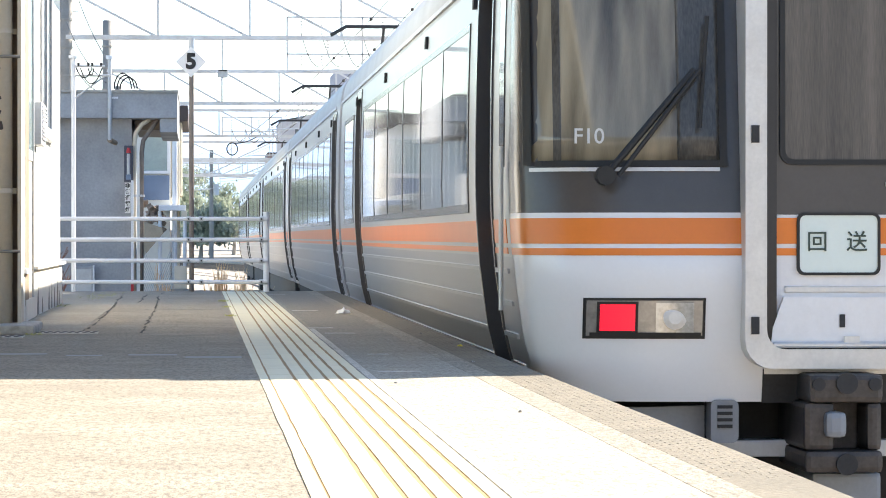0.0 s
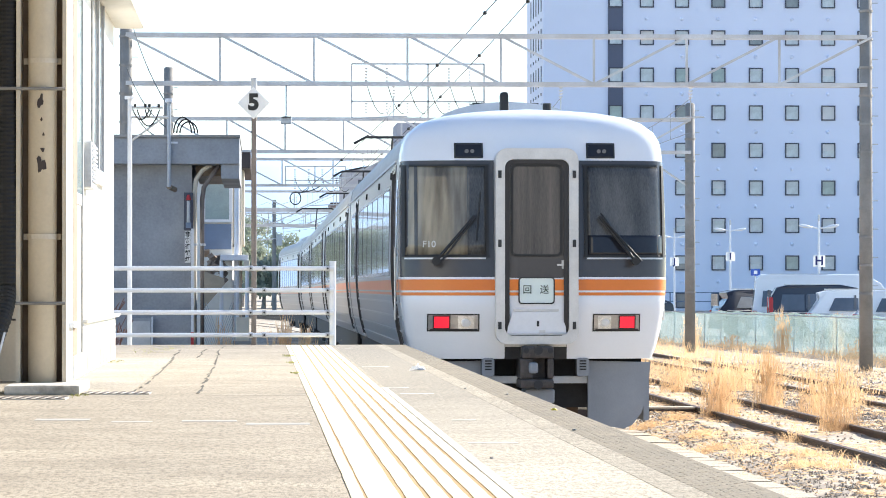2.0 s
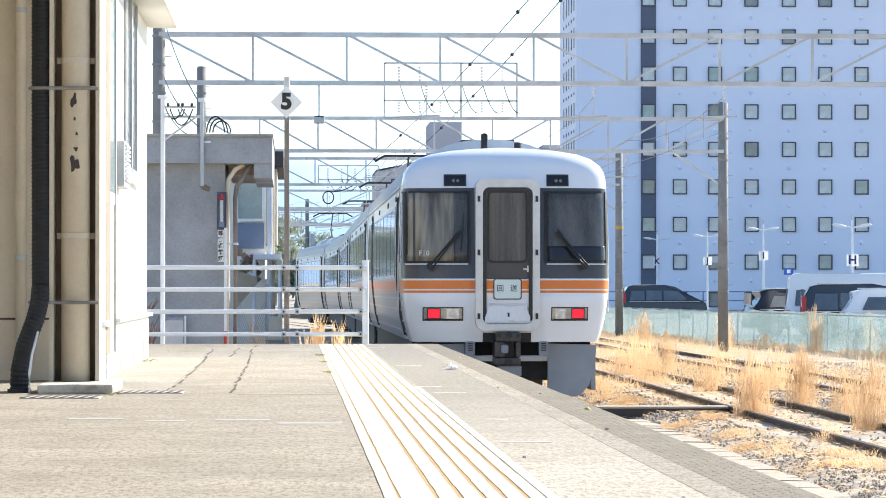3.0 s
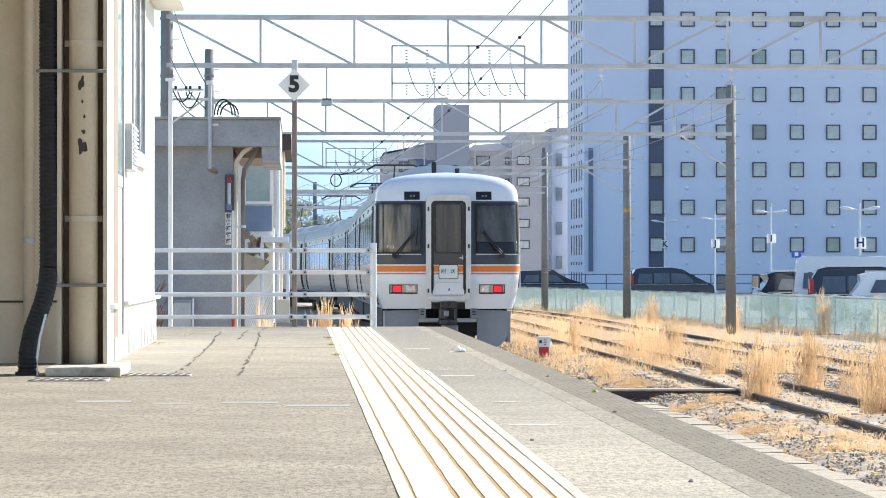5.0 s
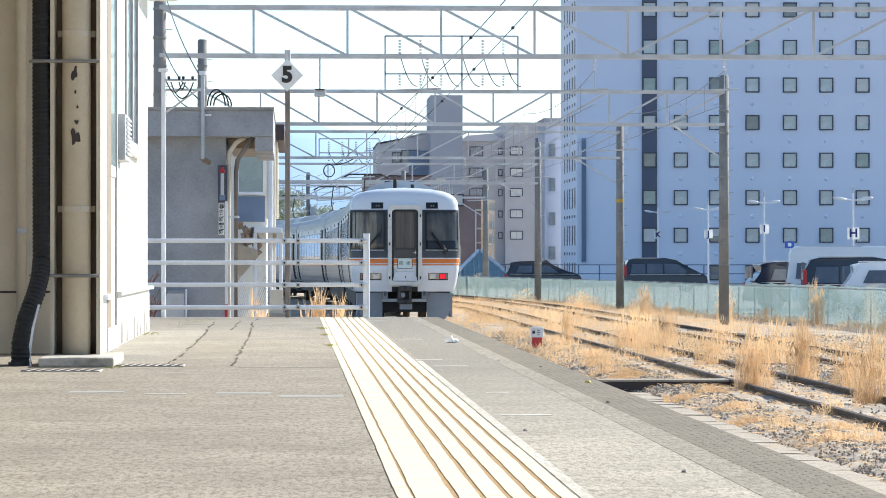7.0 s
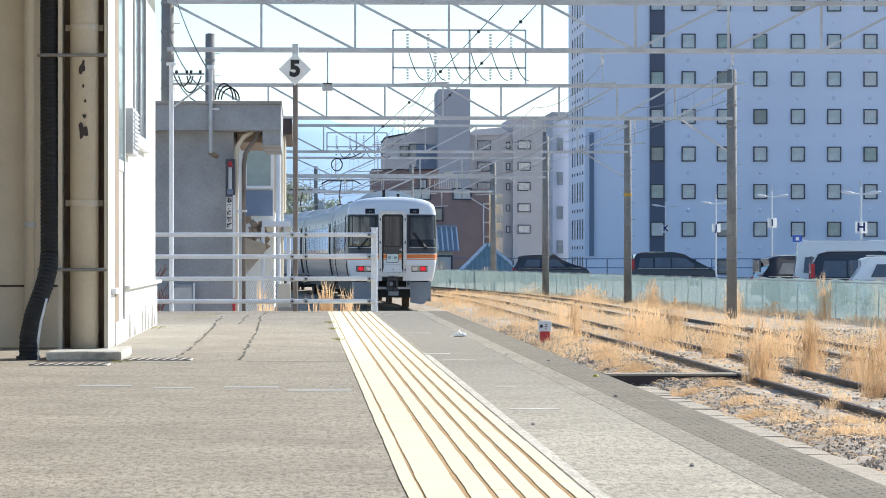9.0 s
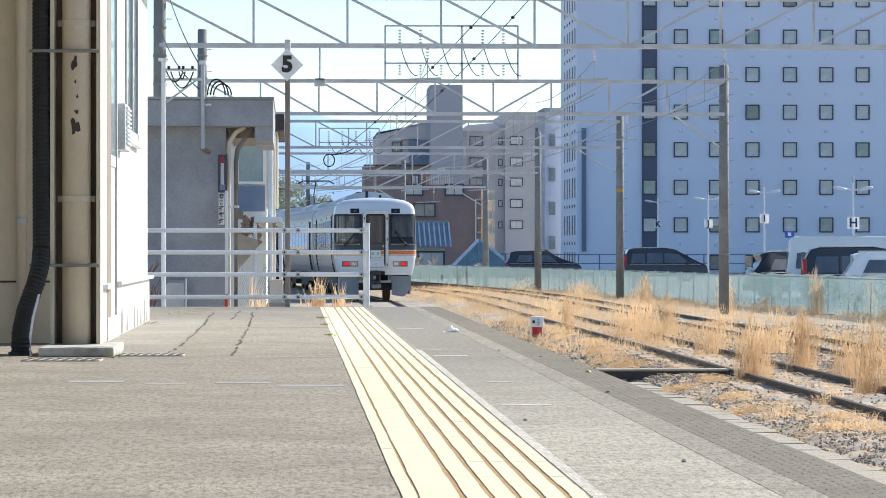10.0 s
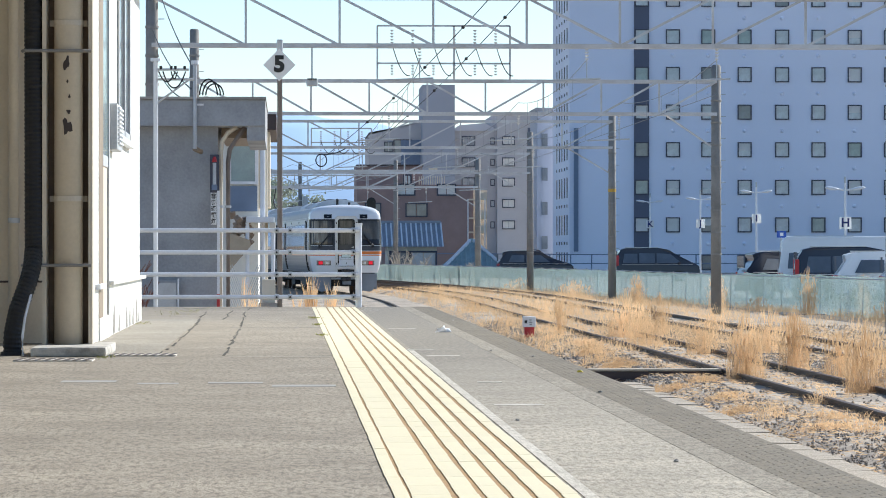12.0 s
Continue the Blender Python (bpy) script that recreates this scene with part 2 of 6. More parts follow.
def box(bm, x0, x1, y0, y1, z0, z1, bevel=0.0):
    m = Matrix.Translation(((x0 + x1) / 2, (y0 + y1) / 2, (z0 + z1) / 2)) @ Matrix.Diagonal((x1 - x0, y1 - y0, z1 - z0, 1))
    vs = bmesh.ops.create_cube(bm, size=1, matrix=m)["verts"]
    if bevel:
        es = {e for v in vs for e in v.link_edges}
        bmesh.ops.bevel(bm, geom=list(es), offset=bevel, segments=2, affect="EDGES", profile=0.6)
    return bm


def boxes(*a, bevel=0.0):
    bm = bmesh.new()
    for b in a:
        box(bm, *b, bevel=bevel)
    return bm


def rod(bm, a, b, r, n=10, r2=None):
    """A round bar from a to b."""
    a, b = Vector(a), Vector(b)
    d = b - a
    q = d.to_track_quat("Z", "Y").to_matrix().to_4x4()
    bmesh.ops.create_cone(bm, cap_ends=True, segments=n, radius1=r, radius2=r if r2 is None else r2, depth=d.length,
                          matrix=Matrix.Translation((a + b) / 2) @ q)
    return bm


def bar(bm, a, b, w, h):
    """A square bar from a to b, w wide and h high."""
    a, b = Vector(a), Vector(b)
    d = b - a
    q = d.to_track_quat("Y", "Z").to_matrix().to_4x4()
    bmesh.ops.create_cube(bm, size=1, matrix=Matrix.Translation((a + b) / 2) @ q @ Matrix.Diagonal((w, d.length, h, 1)))
    return bm


def tube(bm, pts, r, n=8):
    """A round tube along points."""
    pts = [Vector(p) for p in pts]
    rings = []
    for i, p in enumerate(pts):
        d = (pts[min(i + 1, len(pts) - 1)] - pts[max(i - 1, 0)]).normalized()
        rr = r[i] if isinstance(r, (list, tuple)) else r
        q = d.to_track_quat("Z", "Y").to_matrix()
        rings.append([bm.verts.new(p + q @ Vector((math.cos(k * math.tau / n) * rr, math.sin(k * math.tau / n) * rr, 0))) for k in range(n)])
    for a, b in zip(rings, rings[1:]):
        for k in range(n):
            bm.faces.new((a[k], a[(k + 1) % n], b[(k + 1) % n], b[k]))
    bm.faces.new(rings[0])
    bm.faces.new(rings[-1])
    return bm


def plate(bm, outline, axis, lo, hi):
    """A flat plate: an outline of (a, b) pairs, thick from lo to hi along the axis."""
    def at(a, b, c):
        return {"y": (a, c, b), "x": (c, a, b), "z": (a, b, c)}[axis]
    f = [bm.verts.new(at(a, b, lo)) for a, b in outline]
    g = [bm.verts.new(at(a, b, hi)) for a, b in outline]
    bm.faces.new(f)
    bm.faces.new(g)
    for i in range(len(f)):
        j = (i + 1) % len(f)
        bm.faces.new((f[i], f[j], g[j], g[i]))
    return bm


def rounded(x0, x1, z0, z1, r, n=5):
    out = []
    for cx, cz, a in ((x1 - r, z1 - r, 0), (x0 + r, z1 - r, 90), (x0 + r, z0 + r, 180), (x1 - r, z0 + r, 270)):
        for i in range(n + 1):
            t = radians(a + 90 * i / n)
            out.append((cx + r * math.cos(t), cz + r * math.sin(t)))
    return out


def ring(bm, outer, inner, axis, lo, hi):
    """A frame between two outlines with as many points."""
    def at(a, b, c):
        return {"y": (a, c, b), "x": (c, a, b), "z": (a, b, c)}[axis]
    o0, o1 = ([bm.verts.new(at(a, b, c)) for a, b in outer] for c in (lo, hi))
    i0, i1 = ([bm.verts.new(at(a, b, c)) for a, b in inner] for c in (lo, hi))
    for k in range(len(outer)):
        j = (k + 1) % len(outer)
        for a, b in ((o0, o1), (i1, i0), (o1, i1), (i0, o0)):
            bm.faces.new((a[k], a[j], b[j], b[k]))
    return bm


def bend(y):
    """How far the tracks have swung to the left at y."""
    ease = max(0.0, 1 - ((y - 92.0) / 48.0) ** 2) ** 2
    return -0.085 * ease - max(0.0, min(y, 250.0) - 110.0) ** 2 / 1260.0 - max(0.0, y - 250.0) * 0.222


def dip(y):
    """The platform track falls away gently."""
    return -0.0021 * max(0.0, min(y, 140.0) - 62.0)


RAILTOP, GROUND = -1.10, -1.28


# ---- ground, platform ----
def ground_sheet():
    bm = bmesh.new()
    xs = [-3000, -400, -60, -10, 2, 4, 8, 14, 20, 40, 90, 400, 3000]
    ys = [-3000, -300, -20, 10, 30, 50, 70, 90, 110, 140, 170, 200, 260, 400, 900, 4000]
    g = [[bm.verts.new((x, y, GROUND)) for x in xs] for y in ys]
    for a, b in zip(g, g[1:]):
        for i in range(len(xs) - 1):
            bm.faces.new((a[i], a[i + 1], b[i + 1], b[i]))
    return tagged(part("ground", bm, BALLAST), "dry stony railway ground with tan weeds", "ground", kind="structure")


ground_sheet()
EDGE, END = 1.40, 33.6
platform = thing("platform", "worn asphalt railway platform with a tactile strip", "platform", kind="structure")
INNER = EDGE - 0.20
part("deck", boxes((-40, 0.69, -30, END, -1.28, 0)), ASPHALT, platform)
part("edge_deck", boxes((0.69, INNER, -30, END, -1.28, 0)), PALEWEAR, platform, "pale sanded asphalt beside the edge")
part("edge_coping", boxes((INNER, EDGE, -30, END, -1.28, -0.001)), EDGEDARK, platform, "dark ribbed anti-slip edge coping")

part("edge_joint", boxes((INNER - 0.10, INNER, -30, END, -0.01, 0.0006)), JOINT, platform, "stained asphalt along the coping")


def coping_studs():
    """Staggered slanting studs that roughen the platform's edge."""
    v, f = [], []
    for k in range(7):
        x, y = INNER + 0.004 + k * 0.028, 6.0 + (k % 2) * 0.045
        while y < END - 0.15:
            if random.random() < 0.93:
                n, h = len(v), -0.0001 + random.uniform(-0.0005, 0.0004)
                for dx, dy in ((0, 0), (0.019, 0.02), (0.019, 0.068), (0, 0.048)):
                    v.append((x + dx, y + dy, -0.0014))
                for dx, dy in ((0.003, 0.006), (0.016, 0.023), (0.016, 0.062), (0.003, 0.045)):
                    v.append((x + dx, y + dy, h))
                f += [(n + 4, n + 5, n + 6, n + 7)] + [(n + i, n + (i + 1) % 4, n + 4 + (i + 1) % 4, n + 4 + i) for i in range(4)]
            y += 0.09
    me = bpy.data.meshes.new("coping_studs")
    me.from_pydata(v, [], f)
    me.materials.append(STUD)
    tagged(part("coping_studs", me, None, platform), kind="stuff")


coping_studs()


def tactile():
    # rows of pale tiles between brown grooves, with a narrow border row and a worn white line beside them
    part("groove_bed", boxes((0.241, 0.659, -24, END - 0.3, -0.01, 0.0005)), GROOVE, platform)
    rows = [(0.240, 0.274), (0.281, 0.370), (0.384, 0.433), (0.447, 0.494), (0.508, 0.549), (0.563, 0.608), (0.622, 0.660)]
    cuts = [6.0 + 0.3 * i for i in range(91)]
    for x0, x1 in rows:
        w = (x1 - x0) / 2
        shared = finish("tactile_tile", boxes((-w, w, 0.0015, 0.2985, 0.0, 0.0018), bevel=0.0006), YELLOW)
        for y in cuts[:40]:
            t = part("tactile_tile", shared, None, platform)
            t.location = ((x0 + x1) / 2 + random.uniform(-0.0015, 0.0015), y, 0.0005 + random.uniform(0, 0.0006))
        bm = bmesh.new()
        for y in cuts[40:] + [5.7 - 0.3 * i for i in range(98)]:
            box(bm, x0, x1, y + 0.0015, y + 0.2985, 0.0005, 0.0024)
        tagged(part("far_tactile_tiles", bm, YELLOW, platform), kind="stuff")
    part("worn_line", boxes((0.668, 0.700, -24, 19, -0.01, 0.0014)), FAINTLINE, platform)


tactile()


CRACK = mat("dirt_filled_crack", (0.07, 0.06, 0.045), 0.95, var=0.4, scale=8)


def platform_marks():
    # faded dashes, a seam and cracks, small litter
    for x0, x1, y in ((0.67, 0.82, 19.15), (0.73, 0.905, 18.0), (0.71, 0.90, 24.15), (0.68, 0.84, 31.6), (0.74, 0.92, 12.3), (0.80, 0.90, 14.4)):
        part("faded_dash", boxes((x0, x1, y, y + 0.09, -0.01, 0.0012)), WORNWHITE, platform)
    for x0, x1, y, w in ((-0.95, -0.72, 14.5, 0.2), (-0.62, -0.45, 14.3, 0.12), (-0.33, -0.1, 14.35, 0.16), (-0.06, 0.20, 14.0, 0.2), (-0.3, 0.23, 17.85, 0.10), (-0.4, 0.23, 24.6, 0.22)):
        part("repair_seam", boxes((x0, x1, y, y + w, -0.01, 0.001)), CONCRETE if y < 15 else PAVING, platform)
    part("concrete_apron", boxes((-1.14, -0.69, 18.2, 27.5, -0.01, 0.0015)), PAVING, platform)
    # broken, weed-choked cracks along the slabs
    for x, ya, yb in ((-0.69, 18.5, 30.5), (-0.355, 17.8, 32.5), (-0.52, 27.5, 31)):
        y, drift = ya, 0.0
        while y < yb:
            step = random.uniform(0.12, 0.5)
            drift = max(-0.03, min(0.03, drift + random.uniform(-0.014, 0.014)))
            if random.random() < 0.8:
                w = random.uniform(0.003, 0.011)
                out = [(x + drift - w, y), (x + drift + w * 0.6, y + 0.02), (x + drift + w, y + step * 0.5), (x + drift + w * 0.3, y + step), (x + drift - w * 0.5, y + step * 0.8), (x + drift - w * 0.7, y + step * 0.4)]
                part("crack", plate(bmesh.new(), out, "z", -0.005, 0.0028), CRACK, platform)
            y += step
    # tape with slanted bars
    for x0, x1, y in ((-1.36, -0.97, 17.2), (-0.93, -0.58, 18.0)):
        tp = part("hazard_tape", boxes((x0, x1, y, y + 0.30, 0.0, 0.006)), WORNWHITE, platform, "worn red and white hazard tape")
        n = 8
        for i in range(n):
            a = x0 + (x1 - x0) * i / n
            d = (x1 - x0) / n * 0.5
            part("tape_bar", plate(bmesh.new(), [(a, y), (a + d, y), (a + d * 1.9, y + 0.30), (a + d * 0.9, y + 0.30)], "z", 0.006, 0.008), CHIP, tp)


platform_marks()


def scrap(name, label, cat, x, y, material, w, h):
    bm = bmesh.new()
    bmesh.ops.create_icosphere(bm, subdivisions=2, radius=1)
    for v in bm.verts:
        k = 0.7 + 0.6 * noise.noise(v.co * 2.3 + Vector((x * 9, y, 0)))
        v.co = Vector((v.co.x * w * k, v.co.y * w * k, max(-0.1, v.co.z * k) * h))
    ob = part(name, bm, material)
    ob.location = (x, y, 0.1 * h)
    tagged(ob, label, cat)


scrap("paper_scrap", "crumpled white paper scrap lying on the asphalt", "litter", 1.05, 23.2, PAPER, 0.055, 0.05)
scrap("leaf", "small yellow leaf on the platform edge", "litter", 1.33, 15.6, YELLOWSCRAP, 0.018, 0.015)
for x, y in ((1.28, 17.9), (1.22, 13.4), (0.75, 11.2), (1.3, 27), (1.02, 9.0), (1.12, 18.9)):
    scrap("pebble", "tiny pale stone chip on the platform", "stone", x, y, CONCRETE, 0.010, 0.008)


# ---- railing and posts at the platform's end ----
def end_fence():
    f = thing("railing", "white tubular steel railing with four rails across the platform end", "railing")
    for z in (0.10, 0.317, 0.53, 0.741):
        r = part("rail", rod(bmesh.new(), (-1.9, 33.2, z), (0.70, 33.2, z), 0.021, 14), WHITESTEEL, f)
        for x in (-0.10, 0.03, 0.64):
            part("clamp", rod(bmesh.new(), (x - 0.02, 33.2, z), (x + 0.02, 33.2, z), 0.027, 12), GALV, r)
            part("bolt", rod(bmesh.new(), (x, 33.16, z), (x, 33.2, z), 0.010, 8), DARK, r)
    for x in (-1.72, 0.69):
        p = part("post", rod(bmesh.new(), (x, 33.25, 0), (x, 33.25, 0.80), 0.032, 14), WHITESTEEL, f)
        part("post_cap", rod(bmesh.new(), (x, 33.25, 0.80), (x, 33.25, 0.812), 0.036, 14), WHITESTEEL, p)


end_fence()


def stop_sign():
    s = thing("platform_number_sign", "white diamond stop marker with black five on rusty pole", "sign")
    part("pole", rod(bmesh.new(), (-0.07, 33.42, 0), (-0.07, 33.42, 2.58), 0.026, 14), RUSTPIPE, s)
    part("pole_cap", rod(bmesh.new(), (-0.07, 33.42, 2.47), (-0.07, 33.42, 2.59), 0.031, 14), GALV, s)
    b = part("board", plate(bmesh.new(), [(-0.075, 2.185), (0.082, 2.343), (-0.075, 2.50), (-0.232, 2.343)], "y", 33.37, 33.385), SIGNWHITE, s)
    lettering("number", "5", 0.21, pose(-0.075, 33.366, 2.345), SIGNBLACK, b, "", 0.05)


def lettering(name, words, size, m, material, parent, label="", fat=0.006):
    """Flat raised letters, centred, reading from -y."""
    cu = bpy.data.curves.new(name, "FONT")
    cu.body, cu.size, cu.align_x, cu.align_y, cu.extrude, cu.offset = words, size, "CENTER", "CENTER", 0.002, fat * size
    tmp = new(name + "_outline", cu)
    me = bpy.data.meshes.new_from_object(tmp.evaluated_get(bpy.context.evaluated_depsgraph_get()))
    bpy.data.objects.remove(tmp)
    me.materials.clear()
    me.materials.append(material)
    ob = new(name, me)
    ob.parent = parent
    ob.matrix_basis = m @ pose(0, 0, 0, 90)
    return tagged(ob, label)


stop_sign()


# ---- station building ----
def station_building():
    b = thing("station_building", "white-walled station building with cream drainpipe column", "building", kind="structure")
    X = -1.14
    part("front_wall", boxes((-8, X - 0.30, 20.62, 20.9, 0, 6)), CREAM, b, "shaded cream end wall")
    part("side_wall_base", boxes((X - 0.3, X, 22.2, 27.1, 0, 0.33)), WHITEWALL, b, "stained white plinth")
    part("side_wall", boxes((X - 0.3, X - 0.015, 22.2, 23.5, 0.33, 6), (X - 0.3, X - 0.015, 25.2, 27.1, 0.33, 6), (X - 0.3, X - 0.015, 23.5, 25.2, 0.33, 1.33)), WHITEWALL, b)
    part("corner_pillar", boxes((X - 0.026, X, 20.38, 20.9, 0, 6), (X - 0.02, X + 0.002, 20.9, 20.95, 0.0, 6)), WHITEWALL, b)
    part("back_wall", boxes((-8, X - 0.30, 27.0, 27.1, 0, 6)), WHITEWALL, b)
    part("ledge", boxes((X - 0.02, X + 0.035, 22.15, 27.12, 0.33, 0.355), bevel=0.006), WHITEWALL, b)
    part("eave", boxes((X - 0.02, X + 0.22, 18.0, 27.3, 2.60, 2.95), bevel=0.02), WHITEWALL, b, "white boxed eave")
    # Roof slab carried far back out of view to block sky light.
    part("canopy", boxes((-8, X + 0.2, -25.0, 27.0, 2.95, 3.1)), CREAM, b, "platform canopy roof, extended unseen to shade the wall")
    # stains on the plinth
    for y, w, h in ((22.8, 0.14, 0.20), (23.5, 0.10, 0.12), (24.6, 0.12, 0.18), (25.1, 0.08, 0.22), (25.6, 0.10, 0.16), (26.2, 0.16, 0.20), (26.6, 0.08, 0.12)):
        out = [(y - w, 0.005), (y + w, 0.005), (y + w * 0.7, h * 0.5), (y + w * 0.2, h), (y - w * 0.3, h * 0.8), (y - w * 0.8, h * 0.4)]
        part("mould_stain", plate(bmesh.new(), out, "x", X, X + 0.002), STAIN, b)
    # door in its brown frame
    d = part("door_1", boxes((X - 0.06, X - 0.010, 21.4, 22.2, 0.14, 6)), CREAM, b, "cream sliding door with pale glass")
    part("door_pane", boxes((X - 0.012, X - 0.006, 21.45, 22.12, 1.14, 2.55)), TEALGLASS, d)
    part("door_frame", boxes((X - 0.12, X + 0.004, 20.95, 21.4, 0.10, 6)), BROWNSTEEL, b)
    part("door_frame", boxes((X - 0.12, X + 0.003, 22.12, 22.2, 0.14, 6)), GALV, b)
    part("door_rail", boxes((X - 0.02, X - 0.003, 21.4, 22.2, 1.08, 1.15)), GALV, d)
    part("door_sill", boxes((X - 0.14, X + 0.01, 20.95, 22.2, 0.0, 0.14)), WHITEWALL, b)
    part("door_step_rail", boxes((X - 0.01, X + 0.035, 20.5, 21.2, 0.32, 0.35)), WHITESTEEL, b)
    v = part("wall_box", boxes((X - 0.02, X + 0.05, 22.25, 22.9, 1.20, 1.50), bevel=0.01), GALV, b, "grey louvred wall box")
    for i in range(9):
        part("louvre", boxes((X + 0.05, X + 0.062, 22.3, 22.85, 1.24 + i * 0.028, 1.252 + i * 0.028)), WHITESTEEL, v)
    # window
    w = part("window_1", boxes((X - 0.06, X - 0.012, 23.5, 25.2, 1.33, 6)), PANE, b, "dark window in grey frame")
    for y0, y1, z0, z1 in ((23.5, 23.58, 1.33, 6), (24.3, 24.38, 1.33, 6), (25.12, 25.2, 1.33, 6), (23.5, 25.2, 1.33, 1.39)):
        part("window_frame", boxes((X - 0.07, X + 0.002, y0, y1, z0, z1)), GALV, w)
    part("window_sill", boxes((X - 0.05, X + 0.03, 23.4, 25.3, 1.29, 1.33)), WHITESTEEL, w)
    # column before the wall: channel, flanges, fat drainpipe with straps
    part("column_web", boxes((-1.276, -1.056, 18.56, 18.62, 0.05, 6)), BROWNSTEEL, b)
    part("column_flange", boxes((-1.298, -1.276, 18.36, 18.66, 0.05, 6)), CREAM, b)
    part("column_flange", boxes((-1.056, -1.034, 18.40, 18.66, 0.05, 6)), CREAM, b)
    p = part("drainpipe", rod(bmesh.new(), (-1.164, 18.45, 0.045), (-1.164, 18.45, 6), 0.076, 28), CREAM, b, "fat cream drainpipe with chipped paint", True)
    for z in (1.764, 0.828):
        part("pipe_strap", rod(bmesh.new(), (-1.164, 18.45, z - 0.014), (-1.164, 18.45, z + 0.014), 0.080, 28), CREAM, p)
        part("strap_lug", boxes((-1.265, -1.065, 18.47, 18.49, z - 0.016, z + 0.016)), CREAM, p)
    for z in (1.612, 0.473):
        part("cross_strap", tube(bmesh.new(), [(-1.405, 18.40, z), (-1.385, 18.347, z), (-1.30, 18.347, z), (-1.275, 18.36, z), (-1.21, 18.362, z), (-1.164, 18.358, z), (-1.10, 18.362, z), (-1.04, 18.37, z)], 0.009, 8), DARKBAND, b)
    for cx, cz, w, h, k in ((-1.172, 1.545, 0.024, 0.055, 1), (-1.165, 1.215, 0.034, 0.075, 2), (-1.16, 1.29, 0.015, 0.02, 3), (-1.165, 1.45, 0.008, 0.012, 4), (-1.155, 1.37, 0.01, 0.012, 5)):
        out = []
        for i in range(14):
            t = i * math.tau / 14
            r = 0.65 + 0.6 * noise.noise(Vector((math.cos(t) * 1.3, math.sin(t) * 1.3, k * 3.7)))
            out.append((cx + math.cos(t) * w * r, cz + math.sin(t) * h * r))
        part("paint_chip", plate(bmesh.new(), out, "y", 18.371, 18.38), CHIP, p)
    # thin pipe on the end wall
    t = part("thin_pipe", rod(bmesh.new(), (-1.62, 20.55, 0.02), (-1.62, 20.55, 6), 0.032, 16), CREAM, b, "thin stained wall pipe", True)
    for z in (0.73, 2.2):
        part("pipe_strap", rod(bmesh.new(), (-1.62, 20.55, z - 0.015), (-1.62, 20.55, z + 0.015), 0.036, 16), GALV, t)
    part("wall_joint", boxes((-8, -1.44, 20.610, 20.62, 0.36, 0.372)), CHIP, b)
    # footing
    f = bmesh.new()
    box(f, -1.325, -0.935, 17.92, 18.95, 0, 0.052, bevel=0.014)
    bmesh.ops.subdivide_edges(f, edges=f.edges[:], cuts=3, use_grid_fill=True)
    for v in f.verts:
        v.co += 0.006 * Vector((noise.noise(v.co * 9), noise.noise(v.co * 9 + Vector((3, 1, 2))), noise.noise(v.co * 7) if v.co.z > 0.02 else 0))
    part("column_footing", f, OLDFOOTING, b, "worn concrete column footing")


STAIN = mat("grey_mould_stain", (0.27, 0.25, 0.22), 0.9, var=0.3, scale=9)
station_building()


def ribbed_hose():
    """A black corrugated hose down the wall, bending out over the floor."""
    path = [(-1.35, 18.4, 6.0), (-1.347, 18.4, 1.6), (-1.343, 18.38, 0.56), (-1.347, 18.33, 0.473), (-1.366, 18.28, 0.384), (-1.417, 18.22, 0.235), (-1.440, 18.2, 0.115), (-1.443, 18.2, 0.0)]
    pts, rad = [], []
    for a, b in zip(path, path[1:]):
        a, b = Vector(a), Vector(b)
        n = max(2, int((b - a).length / 0.011))
        for i in range(n):
            pts.append(a.lerp(b, i / n))
            rad.append(0.051 if len(pts) % 2 else 0.046)
    h = thing("corrugated_hose", "black corrugated drain hose strapped to the column, bent at the floor", "hose")
    part("hose_body", tube(bmesh.new(), pts, rad, 14), BLACK, h)
    part("white_cord", tube(bmesh.new(), [(-1.345, 18.2, 0.32), (-1.372, 18.14, 0.20), (-1.385, 18.13, 0.10), (-1.383, 18.13, 0.0)], 0.007, 6), WHITESTEEL, h, "thin white cord")
    part("floor_collar", rod(bmesh.new(), (-1.443, 18.2, 0.0), (-1.443, 18.2, 0.02), 0.062, 18), DARK, h)


ribbed_hose()


# ---- pipes and wires over the platform end ----
def wire(bm, a, b, sag, r=0.008, n=12):
    a, b = Vector(a), Vector(b)
    return tube(bm, [a.lerp(b, i / n) - Vector((0, 0, sag * 4 * i / n * (1 - i / n))) for i in range(n + 1)], r, 5)


def cable_posts():
    c = thing("cable_post", "slim white cable post with cross bar and looping cables", "post")
    p = part("mast", rod(bmesh.new(), (-1.27, 33.45, 0), (-1.27, 33.45, 2.39), 0.022, 12), WHITESTEEL, c)
    part("mast_cap", rod(bmesh.new(), (-1.27, 33.45, 2.38), (-1.27, 33.45, 2.41), 0.05, 12), WHITESTEEL, p)
    for z, e in ((2.30, -0.95), (2.205, -0.9)):
        part("arm", rod(bmesh.new(), (-1.27, 33.45, z), (e, 33.45, z), 0.012, 8), GALV, c)
    part("brace", rod(bmesh.new(), (-1.25, 33.45, 1.98), (-0.95, 33.45, 2.2), 0.010, 8), GALV, c)
    for x0, x1, s in ((-1.24, -1.08, 0.10), (-1.2, -0.98, 0.16), (-1.12, -1.06, 0.07)):
        part("cable", wire(bmesh.new(), (x0, 33.42, 2.28), (x1, 33.42, 2.28), s, 0.007, 14), BLACK, c)
    for x in (-1.22, -1.12, -1.08, -0.99):
        part("knob", rod(bmesh.new(), (x, 33.45, 2.30), (x, 33.45, 2.335), 0.014, 8), BLACK, c)


cable_posts()


